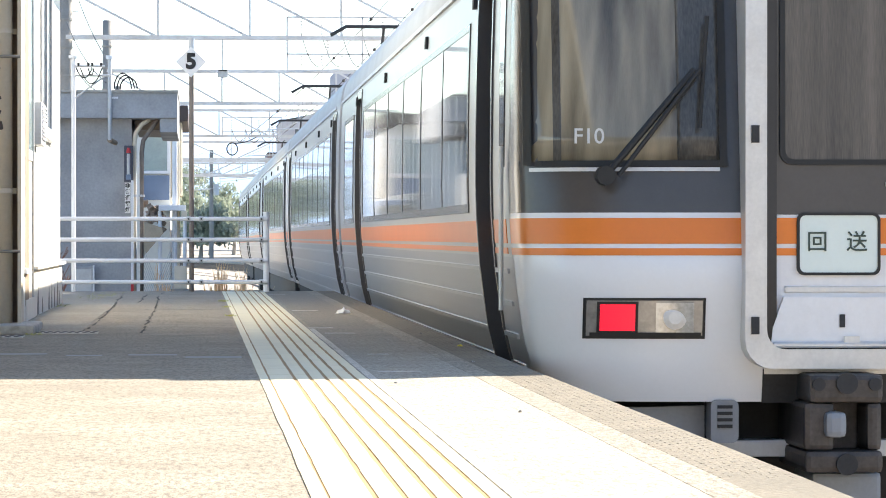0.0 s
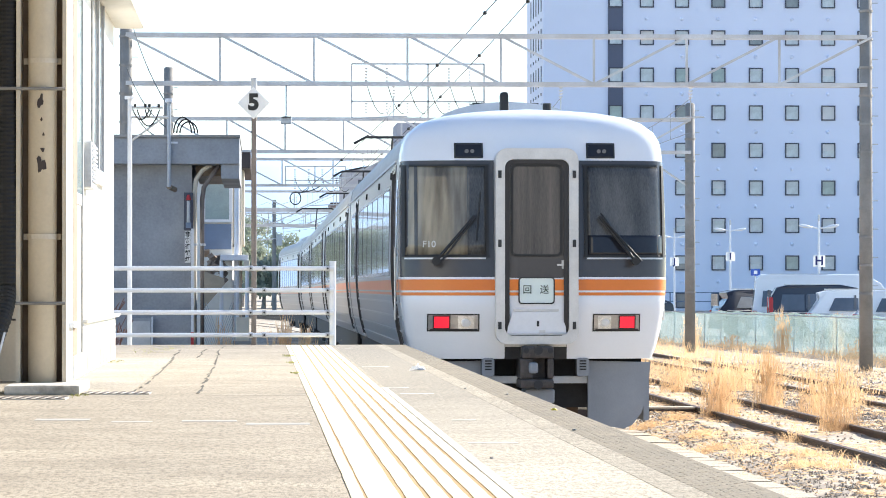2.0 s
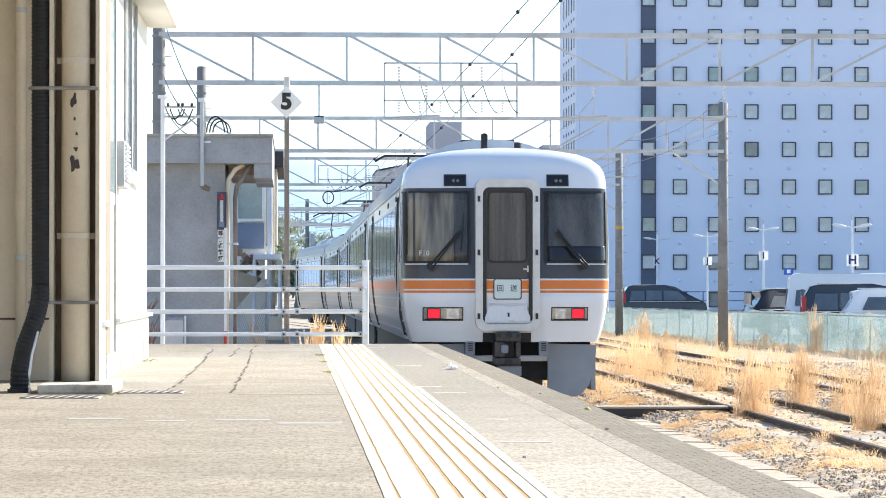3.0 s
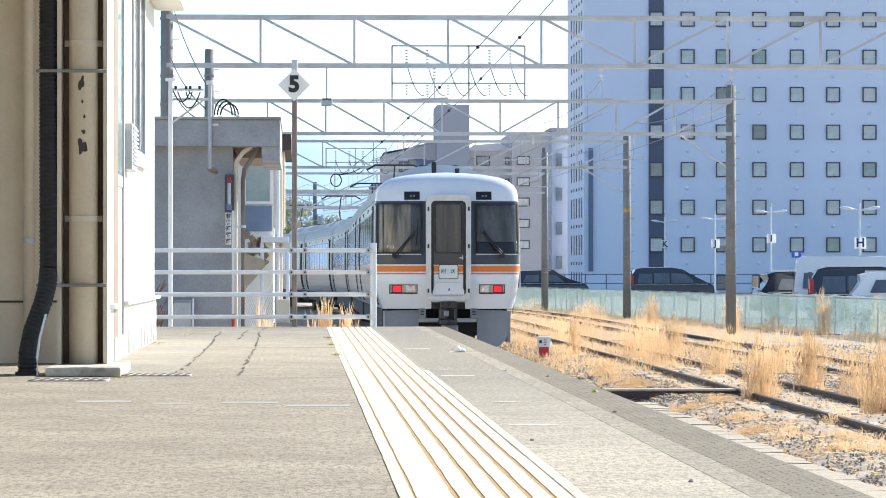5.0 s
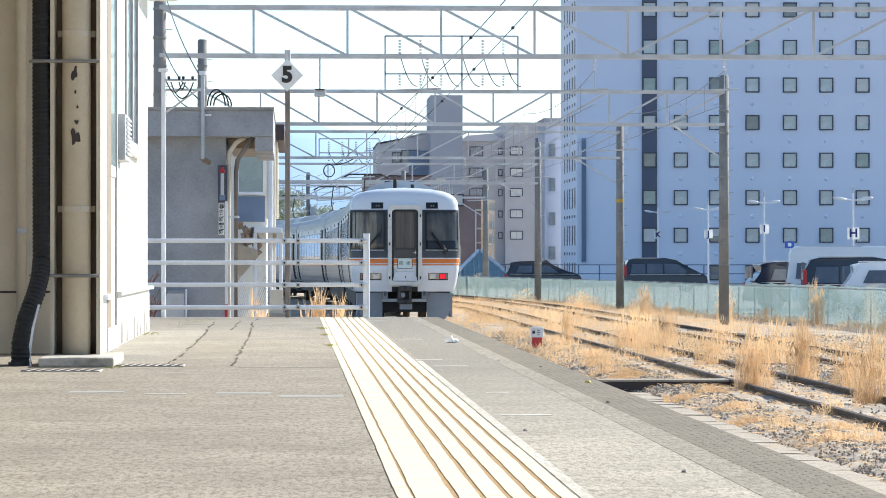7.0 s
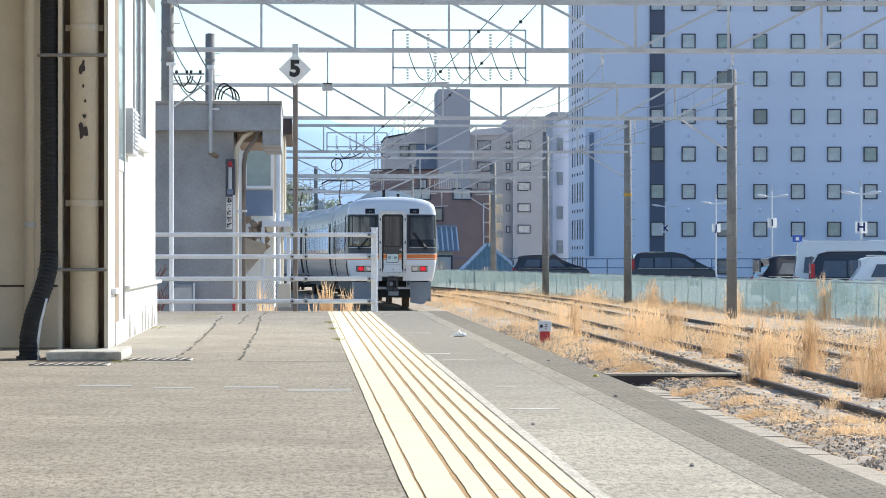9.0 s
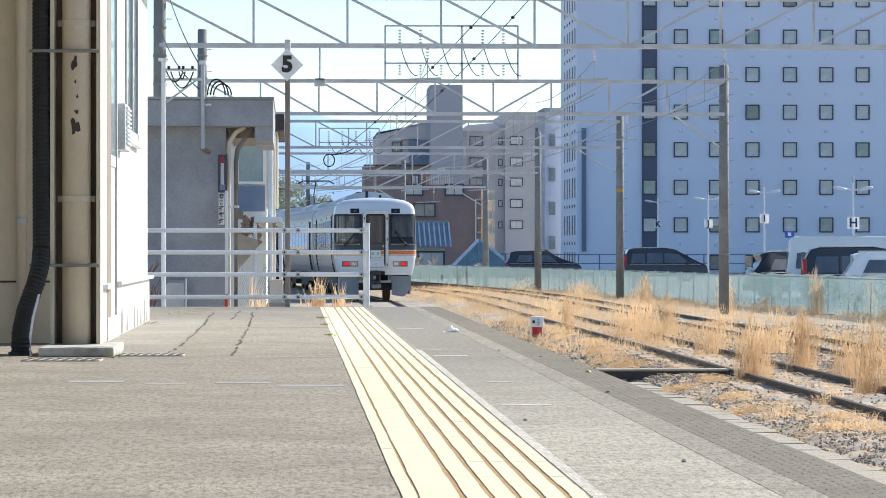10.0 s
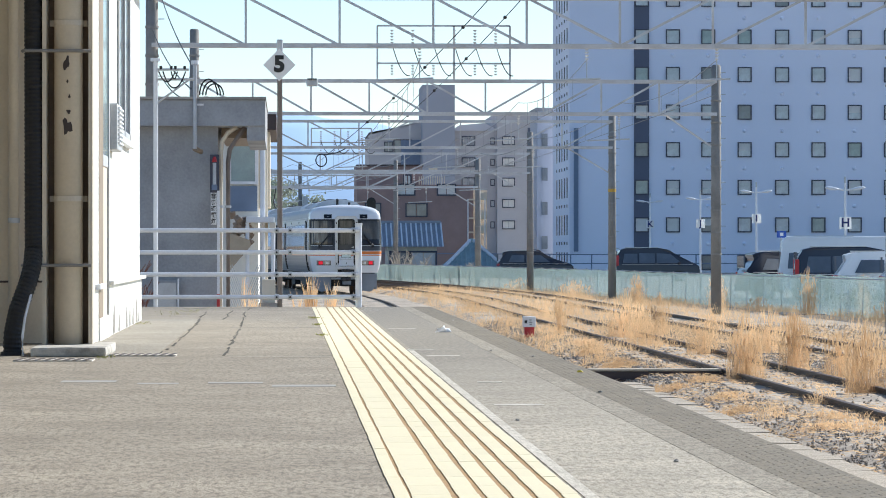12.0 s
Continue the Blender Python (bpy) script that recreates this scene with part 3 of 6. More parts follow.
# ---- concrete hut behind the railing ----
def concrete_hut():
    h = thing("concrete_hut", "grey concrete trackside hut with flat overhanging roof", "building")
    part("wall", boxes((-7, -0.90, 45, 48.6, GROUND, 2.2)), GREYWALL, h)
    r = part("roof", boxes((-7, -0.28, 44.7, 49.2, 2.155, 2.50), bevel=0.015), GREYWALL, h, "thick stained concrete roof slab")
    part("coping", boxes((-7, -0.27, 44.66, 49.25, 2.50, 2.535)), CONCRETE, r)
    part("end_beam", boxes((-0.52, -0.285, 44.75, 49.1, 1.97, 2.155)), GREYWALL, r)
    part("soffit_beam", boxes((-0.86, -0.42, 45.3, 48.9, 2.02, 2.15)), BROWNSTEEL, r)
    part("vent_slot", boxes((-1.20, -1.08, 44.685, 44.70, 2.42, 2.445)), WHITESTEEL, r)
    for x, zt in ((-0.865, 2.10), (-0.765, 2.0)):
        q = part("downpipe", tube(bmesh.new(), [(x + 0.22, 44.9, 2.15), (x + 0.10, 44.9, zt - 0.02), (x + 0.02, 44.9, zt - 0.14), (x, 44.9, zt - 0.3), (x, 44.9, GROUND)], 0.03, 12), CREAM if x < -0.8 else RUSTPIPE, h, "cream downpipe with swan neck", True)
        for z in (0.2, 1.1):
            part("pipe_clip", rod(bmesh.new(), (x, 44.9, z), (x, 44.9, z + 0.03), 0.042, 12), GALV, q)
    m = part("bracket_mast", rod(bmesh.new(), (-1.19, 44.66, 1.86), (-1.19, 44.66, 2.98), 0.026, 12), GALV, h)
    part("mast_cap", rod(bmesh.new(), (-1.19, 44.66, 2.95), (-1.19, 44.66, 3.0), 0.05, 12), WHITESTEEL, m)
    part("mast_foot", rod(bmesh.new(), (-1.19, 44.66, 1.86), (-1.12, 44.9, 1.83), 0.035, 10), BROWNSTEEL, m)
    for k in range(3):
        pts = [(-1.13 + 0.04 * k + 0.115 * (1 - math.cos(a)), 44.65, 2.55 + (0.21 - 0.03 * k) * math.sin(a)) for a in [i * math.pi / 12 for i in range(13)]]
        part("cable_loop", tube(bmesh.new(), pts, 0.011, 6), BLACK, h)
    # box on the wall behind the railing
    bx = part("meter_cabinet", boxes((-1.72, -1.42, 44.85, 45.0, -0.6, 0.16), bevel=0.01), GREYWALL, h)
    part("cabinet_door", boxes((-1.70, -1.44, 44.84, 44.85, -0.55, 0.12)), GALV, bx)
    part("cabinet_edge", rod(bmesh.new(), (-1.41, 44.83, -0.6), (-1.41, 44.83, 0.18), 0.012, 8), WHITESTEEL, bx)


concrete_hut()


def alarm_lamp():
    a = thing("alarm_lamp", "emergency alarm lamp with red cap on dark backboard", "signal lamp")
    part("backboard", boxes((-1.0, -0.88, 44.80, 44.84, 1.30, 1.79), bevel=0.006), WINFRAME, a)
    part("lamp_tube", rod(bmesh.new(), (-0.94, 44.77, 1.40), (-0.94, 44.77, 1.68), 0.024, 14), GALV, a)
    part("red_cap", rod(bmesh.new(), (-0.94, 44.77, 1.69), (-0.94, 44.77, 1.76), 0.036, 16, 0.018), REDPAINT, a, "red lamp cap")
    part("lamp_base", boxes((-0.975, -0.905, 44.76, 44.80, 1.33, 1.40)), SLATEBLUE, a)
    for z in (1.42, 1.66):
        part("bracket", boxes((-0.98, -0.90, 44.84, 45.0, z, z + 0.04)), GALV, a)
    s = thing("alarm_sign", "narrow white sign with five vertical black characters", "sign")
    part("board", boxes((-0.99, -0.915, 44.84, 44.86, 0.88, 1.29)), SIGNWHITE, s)
    part("bracket", boxes((-0.97, -0.93, 44.86, 45.0, 1.0, 1.04)), GALV, s)
    for i, w in enumerate("\u975e\u5e38\u901a\u5831\u706f"):
        lettering("character", w, 0.07, pose(-0.953, 44.835, 1.245 - i * 0.081), SIGNBLACK, s, "", 0.03)
    p = thing("marker_pole", "white pole with a red band near its foot", "pole")
    part("pole", boxes((-0.905, -0.872, 44.70, 44.73, GROUND, 1.32)), WHITESTEEL, p)
    part("red_band", boxes((-0.908, -0.869, 44.695, 44.735, -0.20, -0.02)), REDPAINT, p)


alarm_lamp()


def shrub():
    s = thing("shrub", "leafless reddish shrub beside the hut", "shrub", pose(-1.75, 38, GROUND))
    bm = bmesh.new()
    for i in range(110):
        a, r = random.uniform(0, math.tau), random.uniform(0.02, 0.28)
        z = random.uniform(0.3, 1.7)
        p = Vector((math.cos(a) * r, math.sin(a) * r, z))
        rod(bm, (p.x * 0.3, p.y * 0.3, z * 0.5), p, 0.006, 3)
        for _ in range(3):
            rod(bm, p * 0.95, p + Vector((random.uniform(-0.1, 0.1), random.uniform(-0.1, 0.1), random.uniform(0, 0.12))), 0.005, 3)
    tagged(part("twigs", bm, TWIG, s), kind="stuff")
    part("stem", rod(bmesh.new(), (0, 0, 0), (0.02, 0, 0.9), 0.02, 6), TWIG, s)


shrub()


# ---- old house beside the line ----
def trackside_house():
    h = thing("trackside_house", "old white house with blue lower panel and cluttered porch", "building")
    part("wall", boxes((-6, -0.50, 60, 66, GROUND, 2.75)), WHITEWALL, h)
    part("roof", boxes((-6, -0.18, 59.6, 66.5, 2.62, 2.9), bevel=0.02), DARKBROWN, h, "dark brown sheet roof edge")
    part("side_trim", boxes((-0.50, -0.30, 60.4, 63, 1.3, 2.62)), CREAM, h)
    w = part("window", boxes((-0.97, -0.53, 59.94, 59.98, 1.74, 2.36)), TEALGLASS, h, "pale green window")
    for x0, x1, z0, z1 in ((-1.0, -0.5, 2.36, 2.41), (-1.0, -0.5, 1.69, 1.74), (-0.555, -0.5, 1.74, 2.36), (-1.0, -0.97, 1.74, 2.36)):
        part("window_frame", boxes((x0, x1, 59.92, 59.99, z0, z1)), WHITESTEEL, w)
    part("blue_panel", boxes((-1.0, -0.52, 59.95, 60.0, 1.22, 1.66)), SLATEBLUE, h, "slate blue wall panel")
    b = part("porch_shelf", boxes((-0.70, -0.22, 59.2, 60, 1.02, 1.12), bevel=0.01), WHITESTEEL, h, "small white porch roof")
    for x in (-0.68, -0.24):
        part("porch_post", rod(bmesh.new(), (x, 59.3, GROUND), (x, 59.3, 1.02), 0.035, 10), WHITESTEEL, b)
    part("porch_edge", boxes((-0.30, -0.2, 59.1, 59.9, 0.88, 1.02)), CREAM, b)
    part("old_post", rod(bmesh.new(), (-0.42, 59.5, GROUND), (-0.42, 59.5, 2.6), 0.045, 12), WHITESTEEL, h)
    part("corner_post", rod(bmesh.new(), (-0.36, 59.7, GROUND), (-0.36, 59.7, 2.55), 0.03, 12), CREAM, h)
    bm = bmesh.new()
    for i in range(26):
        x, z = random.uniform(-1.0, -0.62), random.uniform(0.78, 1.2)
        z -= (x + 1.0) * 0.5
        m = pose(x, 59.4 + random.uniform(-0.1, 0.1), z, random.uniform(0, 90), random.uniform(0, 90), random.uniform(0, 90))
        bmesh.ops.create_cube(bm, size=1, matrix=m @ Matrix.Diagonal((0.16, 0.03, 0.09, 1)))
    tagged(part("broken_tiles", bm, TERRACOTTA, h, "heap of broken roof tiles"), kind="stuff")
    part("tarpaulin", plate(bmesh.new(), [(-1.02, 0.15), (-0.62, 0.62), (-0.64, 0.72), (-1.02, 0.85)], "y", 59.2, 59.25), TAN, h, "tan tarpaulin sheet")
    ms = part("wire_screen", boxes((-1.02, -0.98, 58.9, 58.92, -1.0, 0.5), (-0.46, -0.43, 58.9, 58.92, -1.0, 0.6)), GALV, h, "diamond wire screen")
    for i in range(16):
        x = -1.0 + i * 0.036
        part("wire", rod(bmesh.new(), (x, 58.91, -1.0), (min(-0.44, x + 0.5), 58.91, -1.0 + (min(-0.44, x + 0.5) - x) * 2.6), 0.005, 4), GALV, ms)
        part("wire", rod(bmesh.new(), (-0.44 - i * 0.036, 58.93, -1.0), (max(-1.0, -0.94 - i * 0.036), 58.93, -1.0 + (-0.44 - i * 0.036 - max(-1.0, -0.94 - i * 0.036)) * 2.6), 0.005, 4), GALV, ms)
    part("gas_meter", boxes((-0.42, -0.20, 58.6, 58.9, -0.35, 0.05), bevel=0.01), CREAM, h)
    part("low_wall", boxes((-0.48, -0.12, 58.5, 58.7, GROUND, -0.35)), CONCRETE, h)


trackside_house()


# unseen wall added behind the camera to close the platform and dull glass reflections
back = thing("station_hall", "unseen added wall behind the camera, darkening glass reflections", "building", kind="structure")
part("wall", boxes((-40, 20, -26, -25.5, 0, 9)), GREYWALL, back)


# ---- railway lines ----
def along(x, y0, y1, step=4.0):
    n = int((y1 - y0) / step)
    return [(x + bend(y0 + i * step), y0 + i * step) for i in range(n + 1)]


def rail_mesh(x, y0, y1):
    """A flat-bottomed rail that follows the bend."""
    bm = bmesh.new()
    prof = [(-0.062, -0.15), (0.062, -0.15), (0.062, -0.138), (0.010, -0.118), (0.010, -0.04), (0.034, -0.03), (0.034, 0), (-0.034, 0), (-0.034, -0.03), (-0.010, -0.04), (-0.010, -0.118), (-0.062, -0.138)]
    rings = [[bm.verts.new((cx + a, y, RAILTOP + b + (dip(y) if x < 4 else 0))) for a, b in prof] for cx, y in along(x, y0, y1)]
    for p, q in zip(rings, rings[1:]):
        for i in range(len(prof)):
            j = (i + 1) % len(prof)
            bm.faces.new((p[i], p[j], q[j], q[i]))
    bm.faces.new(rings[0])
    bm.faces.new(rings[-1])
    return bm


def track(x, y0, y1, label, s0, s1):
    t = thing("railway_track", label, "track", kind="structure", group="railway tracks")
    for s in (-0.5335, 0.5335):
        part("rail", rail_mesh(x + s, y0, y1), RAIL, t)
    shared = finish("sleeper", boxes((-1.0, 1.0, -0.1, 0.1, -0.12, 0.0), bevel=0.015), SLEEPER)
    y = s0
    while y < s1:
        o = part("sleeper", shared, None, t)
        o.matrix_basis = pose(x + bend(y) + random.uniform(-0.04, 0.04), y, RAILTOP - 0.15 + (dip(y) if x < 4 else 0) + random.uniform(-0.01, 0.005), 0, 0, random.uniform(-1.5, 1.5))
        y += 0.62
    return t


track(2.95, -30, 330, "railway track beside the platform", 44, 150)
track(6.6, 10, 330, "rusty weed-grown siding track", 30, 150)
track(9.45, 10, 330, "rusty track beyond the siding", 40, 150)


def trough():
    t = thing("cable_trough", "row of concrete cable trough lids beside the track", "cable trough", kind="structure")
    shared = finish("lid", boxes((-0.15, 0.15, -0.248, 0.248, -0.05, 0.05), bevel=0.01), LID)
    for i in range(50):
        y = 22 + i * 0.5
        o = part("lid", shared, None, t)
        o.matrix_basis = pose(4.60 + random.uniform(-0.012, 0.012), y, -1.285 + random.uniform(-0.012, 0.008), random.uniform(-0.6, 0.6), random.uniform(-1.5, 1.5), random.uniform(-1, 1))
    c = thing("crossing_duct", "dark timber cable duct across the siding", "cable duct", kind="structure")
    part("duct", boxes((4.2, 6.05, 47.7, 48.1, GROUND, -1.135), bevel=0.02), DARKBROWN, c)
    for i in range(3):
        part("plank", boxes((4.2, 6.05, 47.68 + i * 0.145, 47.81 + i * 0.145, -1.135, -1.105), bevel=0.006), LID, c)


trough()


def kilometre_post():
    k = thing("marker_post", "squat white trackside marker box with red base", "marker")
    k.matrix_basis = pose(4.88, 69.4, GROUND) @ Matrix.Scale(0.76, 4)
    part("base", boxes((-0.13, 0.13, -0.1, 0.1, 0, 0.36), bevel=0.01), REDPAINT, k)
    h = part("head", boxes((-0.17, 0.17, -0.13, 0.13, 0.36, 0.64), bevel=0.02), SIGNWHITE, k)
    part("sticker", boxes((-0.13, -0.06, -0.134, -0.128, 0.46, 0.54)), SIGNBLACK, h)
    for i, w in enumerate((0.05, 0.09, 0.07)):
        part("text_bar", boxes((-w / 2 + 0.03, w / 2 + 0.03, -0.134, -0.128, 0.42 + i * 0.06, 0.44 + i * 0.06)), SIGNBLACK, h)
    d = thing("ground_signal", "small dark ground signal on a short post", "signal")
    d.matrix_basis = pose(7.9, 174, GROUND)
    part("post", rod(bmesh.new(), (0, 0, 0), (0, 0, 0.7), 0.05, 10), GALV, d)
    part("head", rod(bmesh.new(), (0, -0.1, 0.78), (0, 0.12, 0.78), 0.14, 16), BLACK, d)


kilometre_post()


def bed(x, y):
    """Height of the silted ballast bed that half buries the siding rails."""
    u = x - bend(y)
    ramp = max(0.0, min(1.0, (u - 4.6) / 0.5, (11.2 - u) / 0.6, (y - 18) / 6, (160 - y) / 10))
    lumps = 0.025 * noise.noise(Vector((x * 1.3, y * 0.7, 2))) + 0.018 * noise.noise(Vector((x * 4.1, y * 2.2, 5)))
    return GROUND - 0.02 + ramp * (0.115 + lumps)


def siding_bed():
    v, f = [], []
    ys = [18 + 0.3 * i for i in range(160)] + [66 + 1.5 * i for i in range(64)]
    n = 48
    for y in ys:
        for i in range(n + 1):
            x = 4.5 + i * 6.8 / n + bend(y)
            v.append((x, y, bed(x, y)))
    for a in range(len(ys) - 1):
        for i in range(n):
            k = a * (n + 1) + i
            f.append((k, k + 1, k + n + 2, k + n + 1))
    me = bpy.data.meshes.new("ballast_bed")
    me.from_pydata(v, [], f)
    me.materials.append(BALLAST)
    tagged(new("ballast_bed", me), "silted stony ballast bed half burying the siding", "ballast", kind="structure")


siding_bed()


def stones():
    bm_v, bm_f = [], []
    for _ in range(44000):
        y = 24 + 60 * random.random() ** 1.6
        x = random.choice((random.uniform(4.5, 5.6), random.uniform(4.5, 11.5), random.uniform(7.4, 8.6), random.uniform(10.3, 13.5)))
        s = (0.008 + 0.024 * random.random() ** 2) * (0.7 if y < 45 else 1.0)
        c = Vector((x, y, max(GROUND, bed(x, y)) + s * 0.3))
        n = len(bm_v)
        for d in ((1, 0, 0), (-1, 0, 0), (0, 1, 0), (0, -1, 0), (0, 0, 1), (0, 0, -1)):
            bm_v.append(c + Vector(d) * s * random.uniform(0.6, 1.2) + Vector((random.uniform(-s, s) * 0.3, random.uniform(-s, s) * 0.3, 0)))
        for a, b, e in ((0, 2, 4), (2, 1, 4), (1, 3, 4), (3, 0, 4), (2, 0, 5), (1, 2, 5), (3, 1, 5), (0, 3, 5)):
            bm_f.append((n + a, n + b, n + e))
    me = bpy.data.meshes.new("ballast_stones")
    me.from_pydata(bm_v, [], bm_f)
    me.materials.append(STONE)
    tagged(new("ballast_stones", me), "loose grey brown ballast stones between tracks", "ballast", kind="stuff")


stones()


# ---- dry grass ----
def blades(verts, faces, x, y, z, height, lean, width):
    a = random.uniform(0, math.tau)
    d = Vector((math.cos(a), math.sin(a), 0))
    side = Vector((width, 0, 0))
    p0 = Vector((x, y, z))
    p1 = p0 + d * lean * 0.3 + Vector((0, 0, height * 0.6))
    p2 = p0 + d * lean + Vector((0, 0, height * random.uniform(0.9, 1.0)))
    n = len(verts)
    verts += [p0 - side, p0 + side, p1 - side * 0.8, p1 + side * 0.8, p2]
    faces += [(n, n + 1, n + 3, n + 2), (n + 2, n + 3, n + 4)]


def grass_object(name, label, fill, cat="grass"):
    v, f = [], []
    fill(v, f)
    me = bpy.data.meshes.new(name)
    me.from_pydata(v, [], f)
    me.materials.append(GRASS)
    tagged(new(name, me), label, cat, kind="stuff")


def meadow(v, f):
    for _ in range(60000):
        y = 26 + 130 * random.random() ** 1.5
        x = random.uniform(4.5, 13.0)
        k = noise.noise(Vector((x * 0.45, y * 0.16, 0))) + (0.25 if 4.6 < x < 8.8 else -0.1) + (0.2 if y > 60 else -0.15)
        if k < 0.17:
            continue
        blades(v, f, x + bend(y), y, max(GROUND, bed(x + bend(y), y)) - 0.01, (random.uniform(0.05, 0.16) + 0.22 * k * random.random()) * (0.45 if y < 58 else 1.0), random.uniform(0.04, 0.16), random.uniform(0.001, 0.002) if y < 58 else random.uniform(0.0018, 0.004))


def litter(v, f):
    """Fallen straw, lying flat in loose drifts."""
    for _ in range(56000):
        y = 22 + 60 * random.random() ** 1.3
        x = random.uniform(4.1, 12.5)
        if noise.noise(Vector((x * 0.9, y * 0.5, 8))) + random.uniform(-0.35, 0.35) < -0.05:
            continue
        a, n = random.uniform(0, math.tau), len(v)
        d = Vector((math.cos(a), math.sin(a), 0)) * random.uniform(0.04, 0.14)
        p = Vector((x, y, max(GROUND, bed(x, y)) + random.uniform(0.008, 0.03)))
        w = Vector((0, 0, random.uniform(0.002, 0.005))) + Vector((-d.y, d.x, 0)).normalized() * 0.003
        e = p + d + Vector((0, 0, random.uniform(-0.01, 0.03)))
        v += [p - w, p + w, e]
        f.append((n, n + 1, n + 2))


grass_object("straw_litter", "fallen dry straw scattered over the ballast", litter, "straw")
def fence_weeds(v, f):
    """Matted weeds at the foot of the netting and beyond the far track."""
    for _ in range(16000):
        y = 62 + 85 * random.random()
        x = net_x(y) - 0.1 - 3.2 * random.random() ** 2
        if noise.noise(Vector((x * 0.8, y * 0.35, 4))) + random.uniform(-0.2, 0.2) > 0.0:
            blades(v, f, x, y, GROUND - 0.01, random.uniform(0.06, 0.3), random.uniform(0.04, 0.2), random.uniform(0.002, 0.004))


def net_x(y):
    return 15.6 if y < 90 else 15.6 - (y - 90) * 0.075 - max(0, y - 120) ** 2 / 1500


grass_object("fence_weeds", "matted dry weeds at the foot of the netting fence", fence_weeds, "weeds")
grass_object("short_grass", "short dry tan grass between the tracks", meadow)


def tuft(x, y, spread, height, count):
    def fill(v, f):
        for _ in range(count):
            a, r = random.uniform(0, math.tau), spread * random.random() ** 0.7
            hgt = height * random.uniform(0.45, 1.05) * (1 - 0.3 * r / spread)
            px, py = x + math.cos(a) * r, y + math.sin(a) * r * 1.3
            blades(v, f, px, py, GROUND, hgt, random.uniform(0.02, 0.30) * height, random.uniform(0.0014, 0.003))
            if random.random() < 0.25:
                # feathery head
                for q in range(3):
                    blades(v, f, px + random.uniform(-0.05, 0.05), py, GROUND + hgt * 0.8, hgt * 0.28, 0.06, 0.004)
    return fill


NEAR = [(5.25, 33.2, 0.3, 0.2, 420), (5.6, 35.2, 0.3, 0.2, 380), (4.95, 37.5, 0.25, 0.16, 320), (5.2, 40.2, 0.3, 0.2, 420), (4.95, 43.5, 0.3, 0.18, 380), (5.45, 45.0, 0.25, 0.22, 360), (5.0, 51.5, 0.3, 0.25, 380), (5.1, 57.5, 0.3, 0.3, 380), (5.7, 30.5, 0.25, 0.2, 340), (5.4, 62.0, 0.3, 0.3, 360)]
for x, y, s, h, n in NEAR:
    grass_object("low_grass_tuft", "low pale dry grass tuft on dark gravel", tuft(x, y, s, h, n))
CLUMPS = [(5.55, 70, 0.16, 1.0, 160), (6.7, 68, 0.5, 0.95, 420), (7.6, 70, 0.3, 0.9, 220), (6.15, 46, 0.34, 0.95, 420), (7.25, 49, 0.3, 0.95, 330), (7.5, 46.5, 0.3, 0.75, 260),
          (7.0, 41.5, 0.35, 0.85, 330), (7.9, 42, 0.3, 0.9, 280), (8.1, 58, 0.5, 0.8, 320), (6.9, 57, 0.4, 0.7, 300), (14.6, 96, 0.3, 1.3, 220), (12.9, 103, 0.35, 1.2, 240),
          (11.4, 112, 0.3, 1.0, 200), (6.3, 84, 0.7, 0.7, 360), (7.6, 92, 0.7, 0.7, 360), (5.2, 96, 0.6, 0.6, 320), (5.0, 78, 0.5, 0.5, 260), (8.2, 78, 0.6, 0.7, 300), (10.5, 125, 0.8, 0.7, 280),
          (9.3, 75, 0.5, 0.6, 200), (5.3, 118, 0.8, 0.6, 280), (15.8, 94, 0.25, 1.2, 180), (4.9, 54, 0.35, 0.35, 200), (8.6, 50, 0.5, 0.6, 260), (6.4, 62, 0.5, 0.75, 320), (13.6, 108, 0.5, 0.6, 200), (12.4, 122, 0.6, 0.6, 220), (11.0, 133, 0.7, 0.6, 220), (15.3, 88, 0.4, 0.5, 180), (14.0, 102, 0.5, 0.45, 200), (9.8, 146, 0.8, 0.6, 220),
          (5.1, 36, 0.3, 0.22, 160), (5.6, 33, 0.3, 0.25, 160), (6.0, 38.5, 0.25, 0.3, 140), (7.5, 37, 0.3, 0.3, 150), (8.6, 62, 0.5, 0.5, 220), (5.0, 66, 0.4, 0.4, 200)]
for x, y, s, h, n in CLUMPS:
    grass_object("grass_tuft", "tall dry golden grass tuft", tuft(x, y, s * 0.78, h * 1.12, int(n * 0.68)))
for x, y, s, h, n in ((0.25, 36.5, 0.13, 1.52, 420), (0.48, 37, 0.15, 1.45, 420), (0.12, 36.2, 0.1, 1.4, 160), (-0.55, 46, 0.2, 1.5, 150), (-0.35, 47, 0.15, 1.3, 90), (0.62, 38, 0.1, 1.2, 60)):
    grass_object("grass_tuft", "tall dry golden grass tuft", tuft(x, y, s, h, n))
for x, y, s in ((-1.0, 30.2, 0.15), (0.22, 28.0, 0.04), (0.23, 25.5, 0.03), (0.23, 22.4, 0.03), (-0.94, 17.9, 0.05), (-0.85, 31.5, 0.15), (-1.1, 26.0, 0.06)):
    def moss(v, f, x=x, y=y, s=s):
        for _ in range(60):
            blades(v, f, x + random.gauss(0, s * 0.6), y + random.gauss(0, s * 4), 0, random.uniform(0.004, 0.014), 0.012, 0.002)
    v, f = [], []
    moss(v, f)
    me = bpy.data.meshes.new("moss")
    me.from_pydata(v, [], f)
    me.materials.append(MOSS)
    tagged(new("moss", me), "yellow green moss in a platform joint", "moss", kind="stuff")


